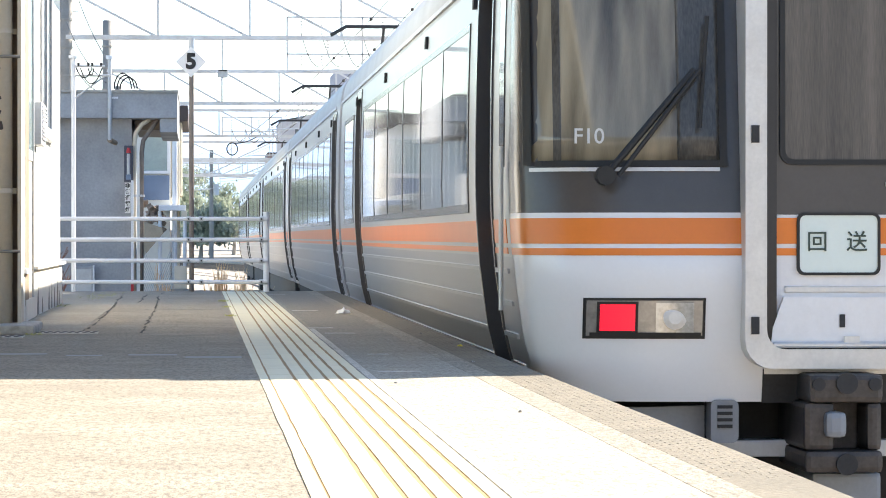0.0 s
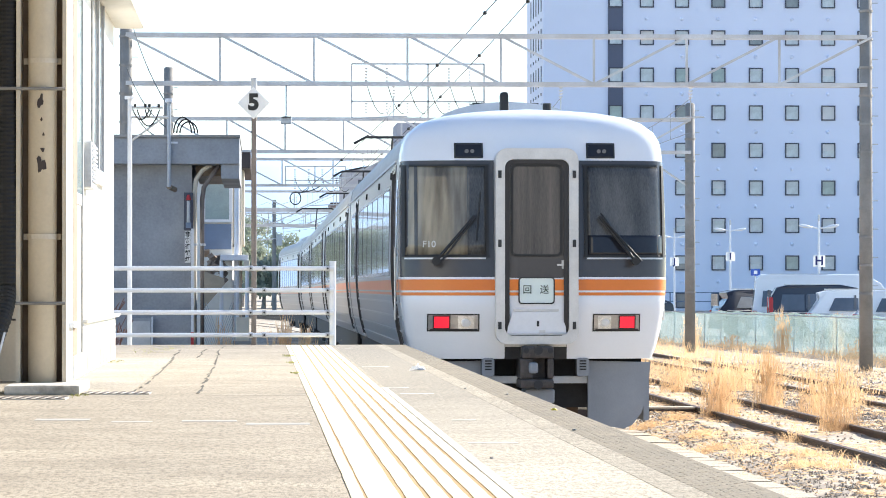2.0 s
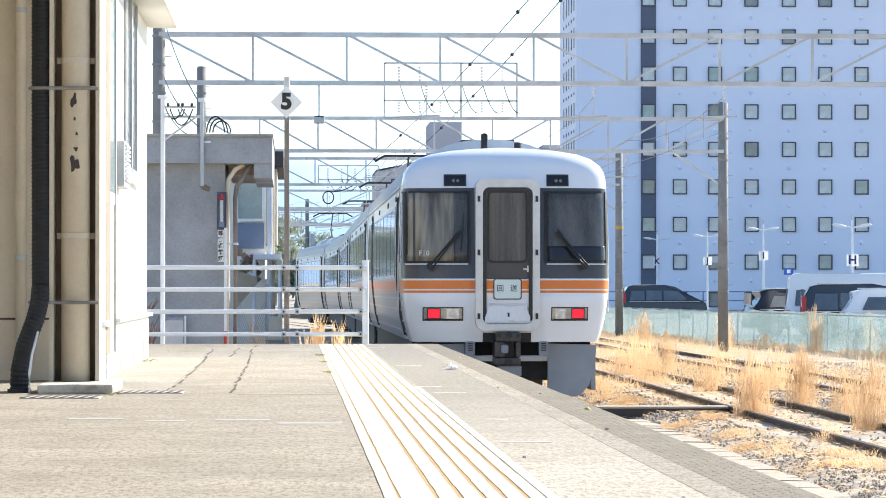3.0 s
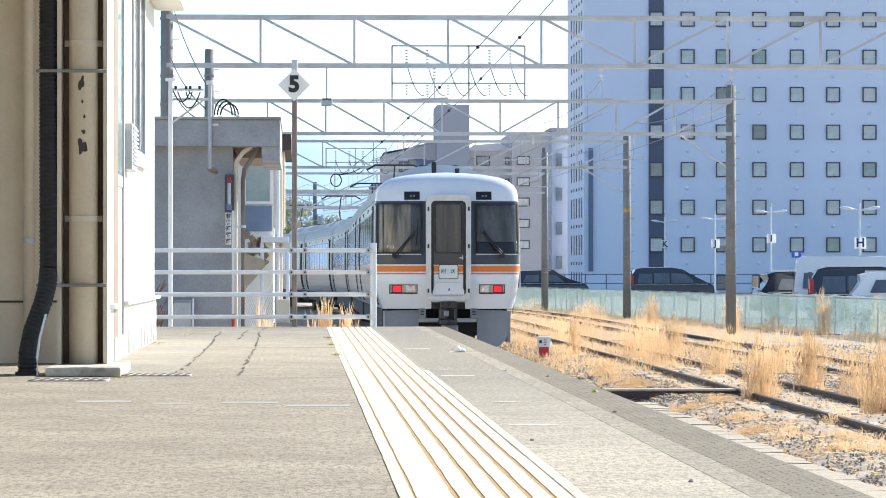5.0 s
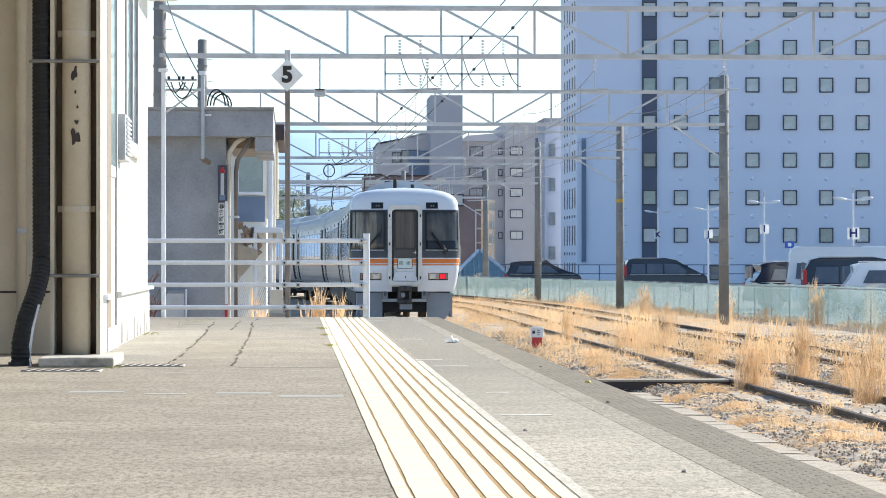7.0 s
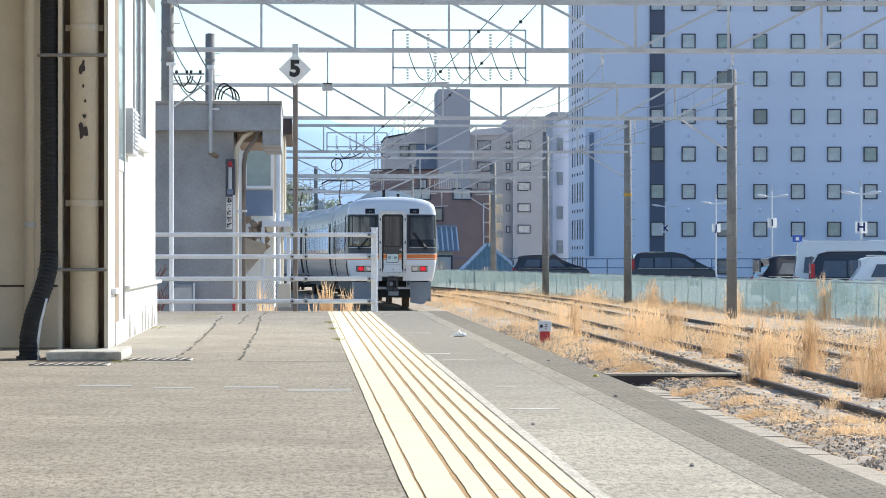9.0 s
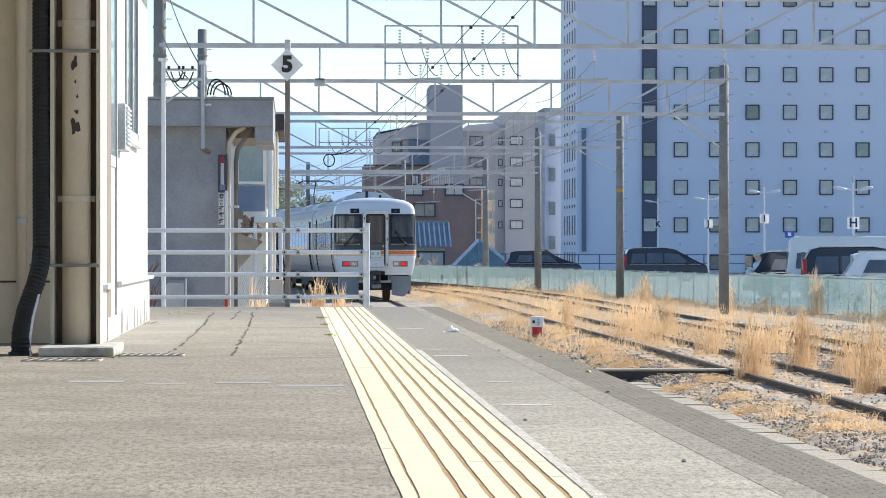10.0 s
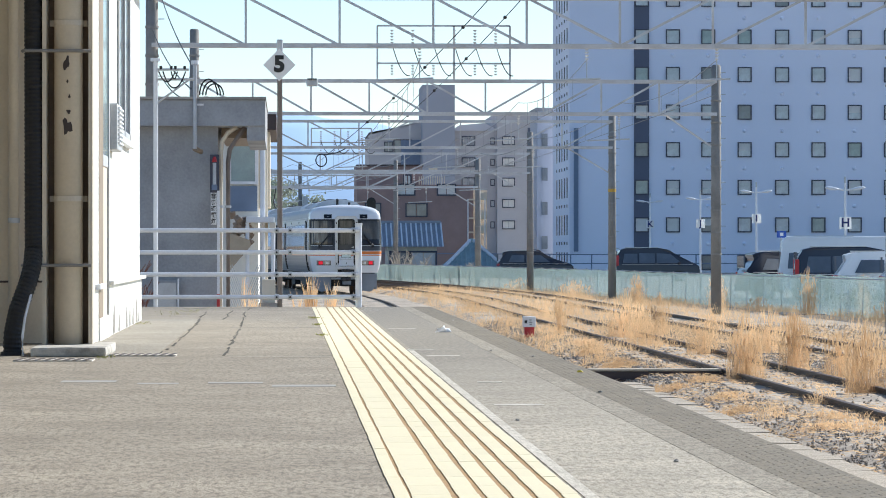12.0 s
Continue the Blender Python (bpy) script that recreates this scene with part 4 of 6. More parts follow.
# ---- far buildings ----
def hotel_building():
    Y, K = 273.0, 273.0 / 6100
    h = thing("hotel", "tall blue-grey hotel with rows of square windows", "building")
    part("wall", boxes((22.4, 75, Y, 290, GROUND, 62)), HOTEL, h)
    part("dark_strip", boxes((27.55, 28.75, Y - 0.12, Y, GROUND, 62)), HOTELDARK, h)
    part("drain_fin", boxes((22.75, 23.1, Y - 0.25, Y, 0.4, 10.2)), SLATEBLUE, h)
    xs = [28.15] + [(p - 508) * K for p in (1193, 1256, 1321, 1388, 1453, 1518, 1583, 1648, 1713)]
    frame_m = finish("window", ring(bmesh.new(), [(-0.56, -0.6), (0.56, -0.6), (0.56, 0.6), (-0.56, 0.6)], [(-0.47, -0.51), (0.47, -0.51), (0.47, 0.51), (-0.47, 0.51)], "y", -0.12, 0.0), WINFRAME)
    panes = [finish("pane", boxes((-0.47, 0.47, -0.04, -0.01, -0.51, 0.51)), m) for m in (PANE, BLIND, PANE2, TEALGLASS)]
    half = finish("blind", boxes((-0.47, 0.47, -0.05, -0.045, -0.05, 0.51)), BLIND)
    vent = bmesh.new()
    bmesh.ops.create_uvsphere(vent, u_segments=10, v_segments=6, radius=0.16)
    vent = finish("vent", vent, HOTEL, True)
    rnd = random.Random(5)
    for i in range(9):
        z = -0.47 + 2.99 * i
        for j, x in enumerate(xs):
            w = part("window", frame_m, None, h)
            w.location = (x, Y - (0.12 if j == 0 else 0.0), z)
            k = rnd.random()
            part("pane", panes[2 if k < 0.55 else 0 if k < 0.75 else 1 if k < 0.88 else 3], None, w)
            if rnd.random() < 0.22:
                part("blind", half, None, w)
            if j:
                v = part("vent", vent, None, h)
                v.location = (x - 0.02, Y, z + 1.5)
    slot = finish("side_window", boxes((-0.05, 0.0, -0.22, 0.22, -0.8, 0.8)), WINFRAME)
    dot = finish("side_vent", boxes((-0.06, 0.0, -0.15, 0.15, -0.12, 0.12)), WINFRAME)
    for i in range(9):
        for j in range(5):
            o = part("side_window", slot, None, h)
            o.location = (22.4, 275.0 + j * 2.6, -0.47 + 2.99 * i)
            o = part("side_vent", dot, None, h)
            o.location = (22.4, 275.0 + j * 2.6, 1.05 + 2.99 * i)


ANNEX = mat("pale_blue_annex", (0.42, 0.45, 0.52), 0.85, var=0.06, scale=0.1)
# Pane colour raised so that it carries the reflected sky.
PANE2 = glass("pane_paled_for_sky", (0.52, 0.56, 0.58), 0.10)
hotel_building()
an = thing("annex_building", "pale blue-grey block beside the hotel", "building")
part("wall", boxes((21.2, 25, 292, 300, GROUND, 12.3)), ANNEX, an)
part("roof_edge", boxes((21.1, 25, 291.8, 300, 12.3, 12.6)), GREYWALL, an)
for i in range(4):
    part("window", boxes((21.6, 22.1, 291.9, 292, 0.6 + i * 2.9, 1.7 + i * 2.9)), PANE, an)


def simple_window(parent, x, y, z, w, h, material=None, frame=None):
    o = part("window", ring(bmesh.new(), [(x - w / 2 - 0.12, z - h / 2 - 0.12), (x + w / 2 + 0.12, z - h / 2 - 0.12), (x + w / 2 + 0.12, z + h / 2 + 0.12), (x - w / 2 - 0.12, z + h / 2 + 0.12)],
                            [(x - w / 2, z - h / 2), (x + w / 2, z - h / 2), (x + w / 2, z + h / 2), (x - w / 2, z + h / 2)], "y", y - 0.15, y), frame or WINFRAME, parent)
    part("pane", boxes((x - w / 2, x - 0.04, y - 0.05, y - 0.01, z - h / 2, z + h / 2)), material or PANE2, o)
    part("pane", boxes((x + 0.04, x + w / 2, y - 0.05, y - 0.01, z - h / 2, z + h / 2)), material or PANE2, o)
    return o


def apartments():
    Y, K = 460.0, 460.0 / 6100

    def X(p):
        return (p - 508) * K

    def Z(p):
        return 0.557 + (442 - p) * K
    a = thing("apartment_block", "grey beige apartment block with framed windows and roof tower", "building")
    part("wall", boxes((X(655), X(750), Y + 6, Y + 30, GROUND, Z(232))), BEIGE, a)
    bm = bmesh.new()
    plate(bm, [(X(655), Z(232)), (X(750), Z(232)), (X(750), Z(214)), (X(735), Z(214)), (X(655), Z(236))], "y", Y + 6, Y + 30)
    part("sloping_parapet", bm, BEIGE, a)
    part("tower", boxes((X(748), X(805), Y, Y + 14, GROUND, Z(150))), TOWERGREY, a, "grey lift tower")
    part("wall", boxes((X(805), X(888), Y + 4, Y + 30, GROUND, Z(230))), BEIGE, a)
    part("roof", plate(bmesh.new(), [(X(800), Z(230)), (X(888), Z(230)), (X(860), Z(216)), (X(815), Z(220))], "y", Y + 3.5, Y + 30), GREYAPT, a)
    part("wall", boxes((X(882), X(942), Y + 2, Y + 30, GROUND, Z(197))), BEIGE, a)
    part("wall", boxes((X(942), X(966), Y + 5, Y + 30, GROUND, Z(195))), GREYAPT, a)
    part("recess", boxes((X(936), X(942), Y + 1.9, Y + 2, GROUND, Z(225))), HOTELDARK, a)
    for r in (248, 286, 322, 360, 398):
        simple_window(a, X(902), Y + 2, Z(r), 1.5, 0.95, BLIND)
        simple_window(a, X(875), Y + 4, Z(r), 0.35, 0.7)
        simple_window(a, X(832), Y + 4, Z(r), 1.6, 1.1, PANE)
        b = part("balcony", boxes((X(944), X(962), Y + 3.8, Y + 5, Z(r + 12), Z(r + 11) + 0.1)), CONCRETE, a)
        part("balcony_rail", boxes((X(944), X(960), Y + 3.7, Y + 3.8, Z(r + 11), Z(r + 2))), WHITESTEEL, b)
        part("balcony_opening", boxes((X(950), X(958), Y + 4.9, Y + 5, Z(r + 10), Z(r - 8))), PANE, a)
    for r in (258, 300):
        simple_window(a, X(715), Y + 6, Z(r), 2.2, 1.8, PANE)
        simple_window(a, X(690), Y + 6, Z(r), 1.0, 1.2, PANE)
    part("dark_bay", boxes((X(712), X(748), Y + 5.7, Y + 6, Z(330), Z(246))), SLATEBLUE, a)


GREYAPT = mat("grey_blue_render", (0.54, 0.55, 0.60), 0.85, var=0.08, scale=0.1)
TOWERGREY = mat("dark_grey_tower_render", (0.36, 0.375, 0.43), 0.85, var=0.1, scale=0.1)
apartments()


def brick_house():
    Y, K = 300.0, 300.0 / 6100

    def X(p):
        return (p - 508) * K

    def Z(p):
        return 0.557 + (442 - p) * K
    b = thing("brick_house", "brown brick apartment house with terrace and pale windows", "building")
    part("wall", boxes((X(632), X(838), Y, Y + 14, GROUND, Z(327))), BRICK, b)
    part("wall", boxes((X(632), X(750), Y + 3, Y + 14, Z(327), Z(293))), BRICK, b)
    part("parapet", boxes((X(632), X(752), Y + 2.8, Y + 14.2, Z(293), Z(290))), DARKBROWN, b)
    part("end_wall", boxes((X(838), X(868), Y + 5, Y + 14, GROUND, Z(335))), CREAM, b)
    simple_window(b, X(790), Y, Z(336), 1.45, 0.82, BLIND)
    simple_window(b, X(718), Y, Z(336), 1.45, 0.82, PANE2)
    simple_window(b, X(737), Y, Z(372), 1.7, 1.0, PANE)
    simple_window(b, X(723), Y + 3, Z(317), 0.5, 0.7, PANE2)
    simple_window(b, X(660), Y, Z(372), 1.2, 1.0, PANE)
    t = part("terrace_hut", boxes((X(760), X(775), Y + 1, Y + 2, Z(306), Z(297))), CREAM, b)
    for i in range(12):
        x = X(742) + i * 0.2
        part("terrace_rail", rod(bmesh.new(), (x, Y + 0.3, Z(327)), (x, Y + 0.3, Z(312)), 0.04, 5), CREAM, b)
    for p in (828, 858):
        part("scaffold_pole", rod(bmesh.new(), (X(p), Y - 0.4, GROUND), (X(p), Y - 0.4, Z(352)), 0.06, 6), WHITESTEEL, b)
    for z in (352, 385, 410):
        g = part("balcony", boxes((X(830), X(862), Y - 0.3, Y + 4, Z(z + 3), Z(z))), CREAM, b)
        part("balcony_panel", boxes((X(848), X(862), Y - 0.35, Y - 0.3, Z(z), Z(z - 11))), CREAM, g)


brick_house()


def tiled_house(name, label, x0, x1, y, eave, ridge, tile, wall, hip):
    """A low house with a ribbed tile roof."""
    h = thing(name, label, "house")
    part("wall", boxes((x0 + 0.4, x1 - 0.4, y + 0.5, y + 7, GROUND, eave)), wall, h)
    r = bmesh.new()
    xa, xb = (x0 + hip, x1 - hip)
    v = [r.verts.new(p) for p in ((x0, y, eave), (x1, y, eave), (xb, y + 3.7, ridge), (xa, y + 3.7, ridge), (x0, y + 7.5, eave), (x1, y + 7.5, eave))]
    for f in ((0, 1, 2, 3), (4, 3, 2, 5), (0, 3, 4), (1, 5, 2), (0, 4, 5, 1)):
        r.faces.new([v[i] for i in f])
    roof = part("roof", r, tile, h)
    n = int((x1 - x0) / 0.32)
    for i in range(n + 1):
        x = x0 + (x1 - x0) * i / n
        k = min(1.0, (x - x0) / hip if hip and x < xa else (x1 - x) / hip if hip and x > xb else 1.0)
        if k > 0.06:
            part("tile_roll", rod(bmesh.new(), (x, y - 0.02, eave + 0.03), (x, y + 3.7 * k, eave + (ridge - eave) * k + 0.03), 0.06, 6), TILEPALE if tile is TILEBLUE else tile, roof)
    part("ridge_cap", rod(bmesh.new(), (xa, y + 3.7, ridge + 0.05), (xb, y + 3.7, ridge + 0.05), 0.13, 8), tile, roof)
    if hip:
        for xs, xe in ((x0, xa), (x1, xb)):
            part("hip_cap", rod(bmesh.new(), (xs, y, eave + 0.05), (xe, y + 3.7, ridge + 0.05), 0.12, 8), TILEPALE, roof)
    return h


# Paler tile for rolls and hips, with sunlight on the ribs put into colour.
TILEPALE = mat("tile_paled_for_sunlight", (0.66, 0.68, 0.70), 0.35, var=0.1, scale=2)
th = tiled_house("tiled_house", "low house with blue-grey ribbed tile roof", 6.4, 10.5, 232, 0.75, 2.35, TILEBLUE, CREAM, 0.0)
tiled_house("teal_roof_house", "low house with teal hipped tile roof", 10.0, 14.2, 222, -0.75, 1.1, TILETEAL, DARKBROWN, 2.0)
simple_window(th, 9.2, 232.5, -0.15, 1.6, 1.0, PANE2)
simple_window(th, 7.6, 232.5, -0.15, 1.2, 1.0, PANE)
gh = thing("gable_shed", "small white gabled shed", "shed")
part("wall", plate(bmesh.new(), [(15.4, GROUND), (17.2, GROUND), (17.2, -0.4), (16.2, 0.3), (15.4, -0.3)], "y", 222, 226), WHITEWALL, gh)
part("roof", plate(bmesh.new(), [(15.0, -0.35), (16.2, 0.42), (17.4, -0.42), (17.4, -0.28), (16.2, 0.56), (15.0, -0.21)], "y", 221.8, 226.2), DARKBROWN, gh)


def bare_shrub(x, y, h, seed):
    rnd = random.Random(seed)
    s = thing("bare_shrub", "leafless pale shrub by the netting fence", "shrub", pose(x, y, GROUND), group="bare shrubs")
    bm = bmesh.new()
    for _ in range(14):
        a = rnd.uniform(0, math.tau)
        e = Vector((math.cos(a) * h * 0.4, math.sin(a) * h * 0.4, h * rnd.uniform(0.6, 1.0)))
        tube(bm, [(0, 0, 0), e * 0.5 + Vector((0, 0, h * 0.1)), e], [0.03, 0.022, 0.01], 4)
        for _ in range(5):
            k = e * rnd.uniform(0.5, 1.0)
            rod(bm, k, k + Vector((rnd.uniform(-0.3, 0.3), rnd.uniform(-0.3, 0.3), rnd.uniform(0.1, 0.4))), 0.012, 3)
    tagged(part("branch_tangle", bm, PALETWIG, s), kind="stuff")


PALETWIG = mat("pale_dry_twigs", (0.50, 0.44, 0.36), 0.9, var=0.25)
for q in ((6.1, 186, 1.9, 1), (7.0, 184, 1.6, 2), (9.0, 170, 1.2, 3)):
    bare_shrub(*q)


# ---- hills and trees far along the line ----
def hill():
    """Two ridges of hills, hazy through their glow, that close the valley far behind the town."""
    for base, lift, y0, seed in ((40, 12, 1300, 4.7), (78, 16, 1900, 1.7)):
        bm = bmesh.new()
        top, n = [], 110
        for i in range(n + 1):
            x = -420 + 900 * i / n
            z = base + lift * noise.noise(Vector((x * 0.008, seed, 0))) + 5 * noise.noise(Vector((x * 0.035, seed, 0))) + 1.5 * noise.noise(Vector((x * 0.16, seed, 2))) - 0.03 * abs(x - 40)
            top.append((x, max(2, z)))
        rows = [[bm.verts.new((x, y0 + 220 * k, GROUND + (z + 2 * noise.noise(Vector((x * 0.1, k * 9, 3)))) * s)) for x, z in top] for k, s in ((0, 0), (0.3, 0.5), (0.7, 0.85), (1, 1.0), (2, 0))]
        for a, b in zip(rows, rows[1:]):
            for i in range(n):
                bm.faces.new((a[i], a[i + 1], b[i + 1], b[i]))
        tagged(part("backdrop", bm, HILL if base < 50 else FARHILL, None, "", True), "wooded hills far behind the town, haze added as blue glow", "hill", kind="structure")


hill()


def tree(x, y, height, spread, seed):
    rnd = random.Random(seed)
    t = thing("tree", "leafy evergreen tree by the line", "tree", pose(x, y, GROUND), group="trees along the line")
    bm = bmesh.new()
    tube(bm, [(0, 0, 0), (0.1, 0, height * 0.3), (0, 0.1, height * 0.7)], [0.22, 0.16, 0.06], 8)
    for i in range(7):
        a = i * 2.4
        z = height * (0.35 + 0.07 * i)
        tube(bm, [(0, 0, z), (math.cos(a) * spread * 0.5, math.sin(a) * spread * 0.5, z + height * 0.12), (math.cos(a) * spread * 0.8, math.sin(a) * spread * 0.8, z + height * 0.2)], [0.08, 0.05, 0.02], 5)
    part("trunk", bm, POLECON, t)
    v, f = [], []
    centres = []
    for i in range(26):
        a, r, z = rnd.uniform(0, math.tau), spread * rnd.random() ** 0.6, height * rnd.uniform(0.35, 0.95)
        r *= 1.1 - abs(z / height - 0.6)
        centres.append((math.cos(a) * r, math.sin(a) * r, z))
    for c in centres:
        for _ in range(150):
            p = Vector(c) + Vector((rnd.gauss(0, 1), rnd.gauss(0, 1), rnd.gauss(0, 0.7))) * spread * 0.17
            q = Euler((rnd.uniform(0, 6), rnd.uniform(0, 6), rnd.uniform(0, 6))).to_matrix()
            s = 0.16
            n = len(v)
            v += [p + q @ Vector(d) * s for d in ((-1, -0.5, 0), (1, -0.5, 0.1), (1, 0.5, 0), (-1, 0.5, 0.1))]
            f.append((n, n + 1, n + 2, n + 3))
    me = bpy.data.meshes.new("crown")
    me.from_pydata(v, [], f)
    me.materials.append(LEAF)
    o = part("crown", me, None, t)


for i, (x, y, h, s) in enumerate(((-1.8, 330, 8.5, 3.2), (1.2, 345, 7.0, 3.0), (3.6, 350, 6.0, 2.8), (-5.5, 320, 7.5, 3.0), (6.0, 360, 5.2, 2.6), (0.2, 300, 4.5, 2.2), (-8.5, 340, 8, 3.2))):
    tree(x, y, h, s, i)


# ---- overhead line ----
def insulator(bm, p, n=4, r=0.05, step=0.07):
    for i in range(n):
        z = p[2] - i * step
        rod(bm, (p[0], p[1], z), (p[0], p[1], z - step * 0.55), r, 8, r * 0.4)
    return bm


def gantry(y, xl, xr, zlo, zhi, top_l, top_r, bays, flip=0.5, post_r=0.15):
    """A lattice beam between two concrete poles; bays before flip slope down to the right."""
    g = thing("catenary_gantry", "lattice steel catenary gantry between old concrete poles", "gantry", group="catenary gantries")
    for x, top in ((xl, top_l), (xr, top_r)):
        p = part("pole", rod(bmesh.new(), (x, y, GROUND), (x, y, top), post_r, 18, post_r * 0.88), POLECON, g, "weathered concrete pole", True)
        part("pole_cap", rod(bmesh.new(), (x, y, top), (x, y, top + 0.03), post_r * 0.9, 18, post_r * 0.6), POLECON, p)
        z = 0.4
        while z < top - 0.3:
            part("band", rod(bmesh.new(), (x, y, z), (x, y, z + 0.05), post_r * 1.03, 18), DARKBAND, p)
            part("step_bolt", rod(bmesh.new(), (x, y, z + 0.2), (x + post_r + 0.12, y, z + 0.2), 0.012, 5), GALV, p)
            z += 0.62
    for z in (zlo, zhi):
        part("chord", bar(bmesh.new(), (xl, y - 0.16, z), (xr, y - 0.16, z), 0.07, 0.09), RUSTSTEEL, g)
        part("chord", bar(bmesh.new(), (xl, y + 0.16, z), (xr, y + 0.16, z), 0.07, 0.09), RUSTSTEEL, g)
    s = 2.035 if y == 75 else (xr - xl) / bays
    for i in range(bays):
        x = xl + i * s
        a, b = (zhi, zlo) if i < bays * flip else (zlo, zhi)
        part("diagonal", bar(bmesh.new(), (x, y - 0.16, a), (x + s, y - 0.16, b), 0.055, 0.055), RUSTSTEEL, g)
        if i < bays - 1:
            part("strut", bar(bmesh.new(), (x + s, y - 0.16, zlo), (x + s, y - 0.16, zhi), 0.05, 0.05), RUSTSTEEL, g)
    if y > 80:
        part("knee_brace", bar(bmesh.new(), (xr - s * 0.9, y, zlo), (xr, y, zlo - 1.0), 0.05, 0.05), RUSTSTEEL, g)
    for x in (2.95 + bend(y), 6.6 + bend(y), 9.45 + bend(y)):
        if xl < x < xr:
            part("insulator", insulator(bmesh.new(), (x, y, zlo - 0.05)), INSUL, g)
            part("hanger", rod(bmesh.new(), (x, y, zlo - 0.3), (x, y, zlo - 0.75), 0.015, 6), GALV, g)
            part("registration_arm", rod(bmesh.new(), (x - 0.9, y, zlo - 0.75), (x + 0.3, y, zlo - 0.7), 0.02, 6), GALV, g)
    return g


gantry(75, -2.93, 13.25, 4.99, 6.04, 8.0, 7.3, 8, 0.62)
gantry(97, -2.6, 12.12, 4.38, 5.30, 6.72, 5.75, 9, 0.45)
G3 = gantry(128, -3.0, 12.1, 4.35, 5.32, 6.2, 5.55, 8, 0.3)
gantry(148, -4.0, 10.45, 3.85, 4.68, 5.6, 5.6, 8, 0.3)
gantry(168, -5.0, 9.3, 3.6, 4.4, 5.0, 5.0, 8, 0.3)
gantry(211, -6.0, 6.65, 4.3, 5.1, 6.2, 6.0, 7, 0.5)
part("yellow_band", rod(bmesh.new(), (12.1, 128, 2.7), (12.1, 128, 2.82), 0.155, 18), AMBER, G3, "yellow marker band")


def insulator_frame(y, x0, x1, xm, z0, zm, z1, drops, name_label):
    f = thing("insulator_frame", name_label, "gantry", group="insulator frames")
    for x in (x0, xm, x1):
        part("upright", bar(bmesh.new(), (x, y, z0), (x, y, z1), 0.05, 0.05), RUSTSTEEL, f)
    for z in (zm, z1):
        part("crossbar", bar(bmesh.new(), (x0, y, z), (x1, y, z), 0.05, 0.05), RUSTSTEEL, f)
    for i in range(drops):
        x = x0 + (x1 - x0) * (i + 0.7) / (drops + 0.4)
        part("insulator", insulator(bmesh.new(), (x, y - 0.05, z1 - 0.12), 5, 0.055, 0.085), INSUL if i % 2 else GALV, f)
        part("insulator", insulator(bmesh.new(), (x, y - 0.05, zm - 0.05), 4, 0.05, 0.08), GALV, f)
        part("jumper_wire", wire(bmesh.new(), (x, y - 0.05, z1 - 0.5), (x + 0.5, y - 0.05, zm - 0.35), 0.25, 0.014, 10), BLACK, f)
    return f


insulator_frame(97, 2.54, 6.28, 4.70, 5.30, 5.80, 6.86, 6, "square steel frame with hanging white insulators")
insulator_frame(135, 0.95, 3.3, 2.1, 4.6, 4.75, 5.3, 4, "small steel frame with dark hanging insulators")
ringw = thing("cable_coil", "black cable coil hung under a gantry", "cable")
part("coil", tube(bmesh.new(), [(1.27 + 0.2 * math.cos(a), 128.0, 3.87 + 0.23 * math.sin(a)) for a in [i * math.tau / 24 for i in range(25)]], 0.025, 6), BLACK, ringw)
part("lead", wire(bmesh.new(), (1.2, 128.0, 4.1), (2.2, 128.0, 4.33), 0.1, 0.02, 10), BLACK, ringw)
sl = thing("spot_lamp", "small floodlight hung under the gantry beam", "lamp")
part("body", boxes((0.42, 0.66, 74.7, 74.95, 4.10, 4.26), bevel=0.03), GALV, sl)
part("bracket", rod(bmesh.new(), (0.54, 74.84, 4.26), (0.54, 74.84, 4.95), 0.02, 6), GALV, sl)
part("visor", boxes((0.44, 0.64, 74.6, 74.7, 4.24, 4.26)), DARK, sl)


GREYWIRE = mat("weathered_grey_wire", (0.24, 0.24, 0.25), 0.5, 0.3, var=0.1)


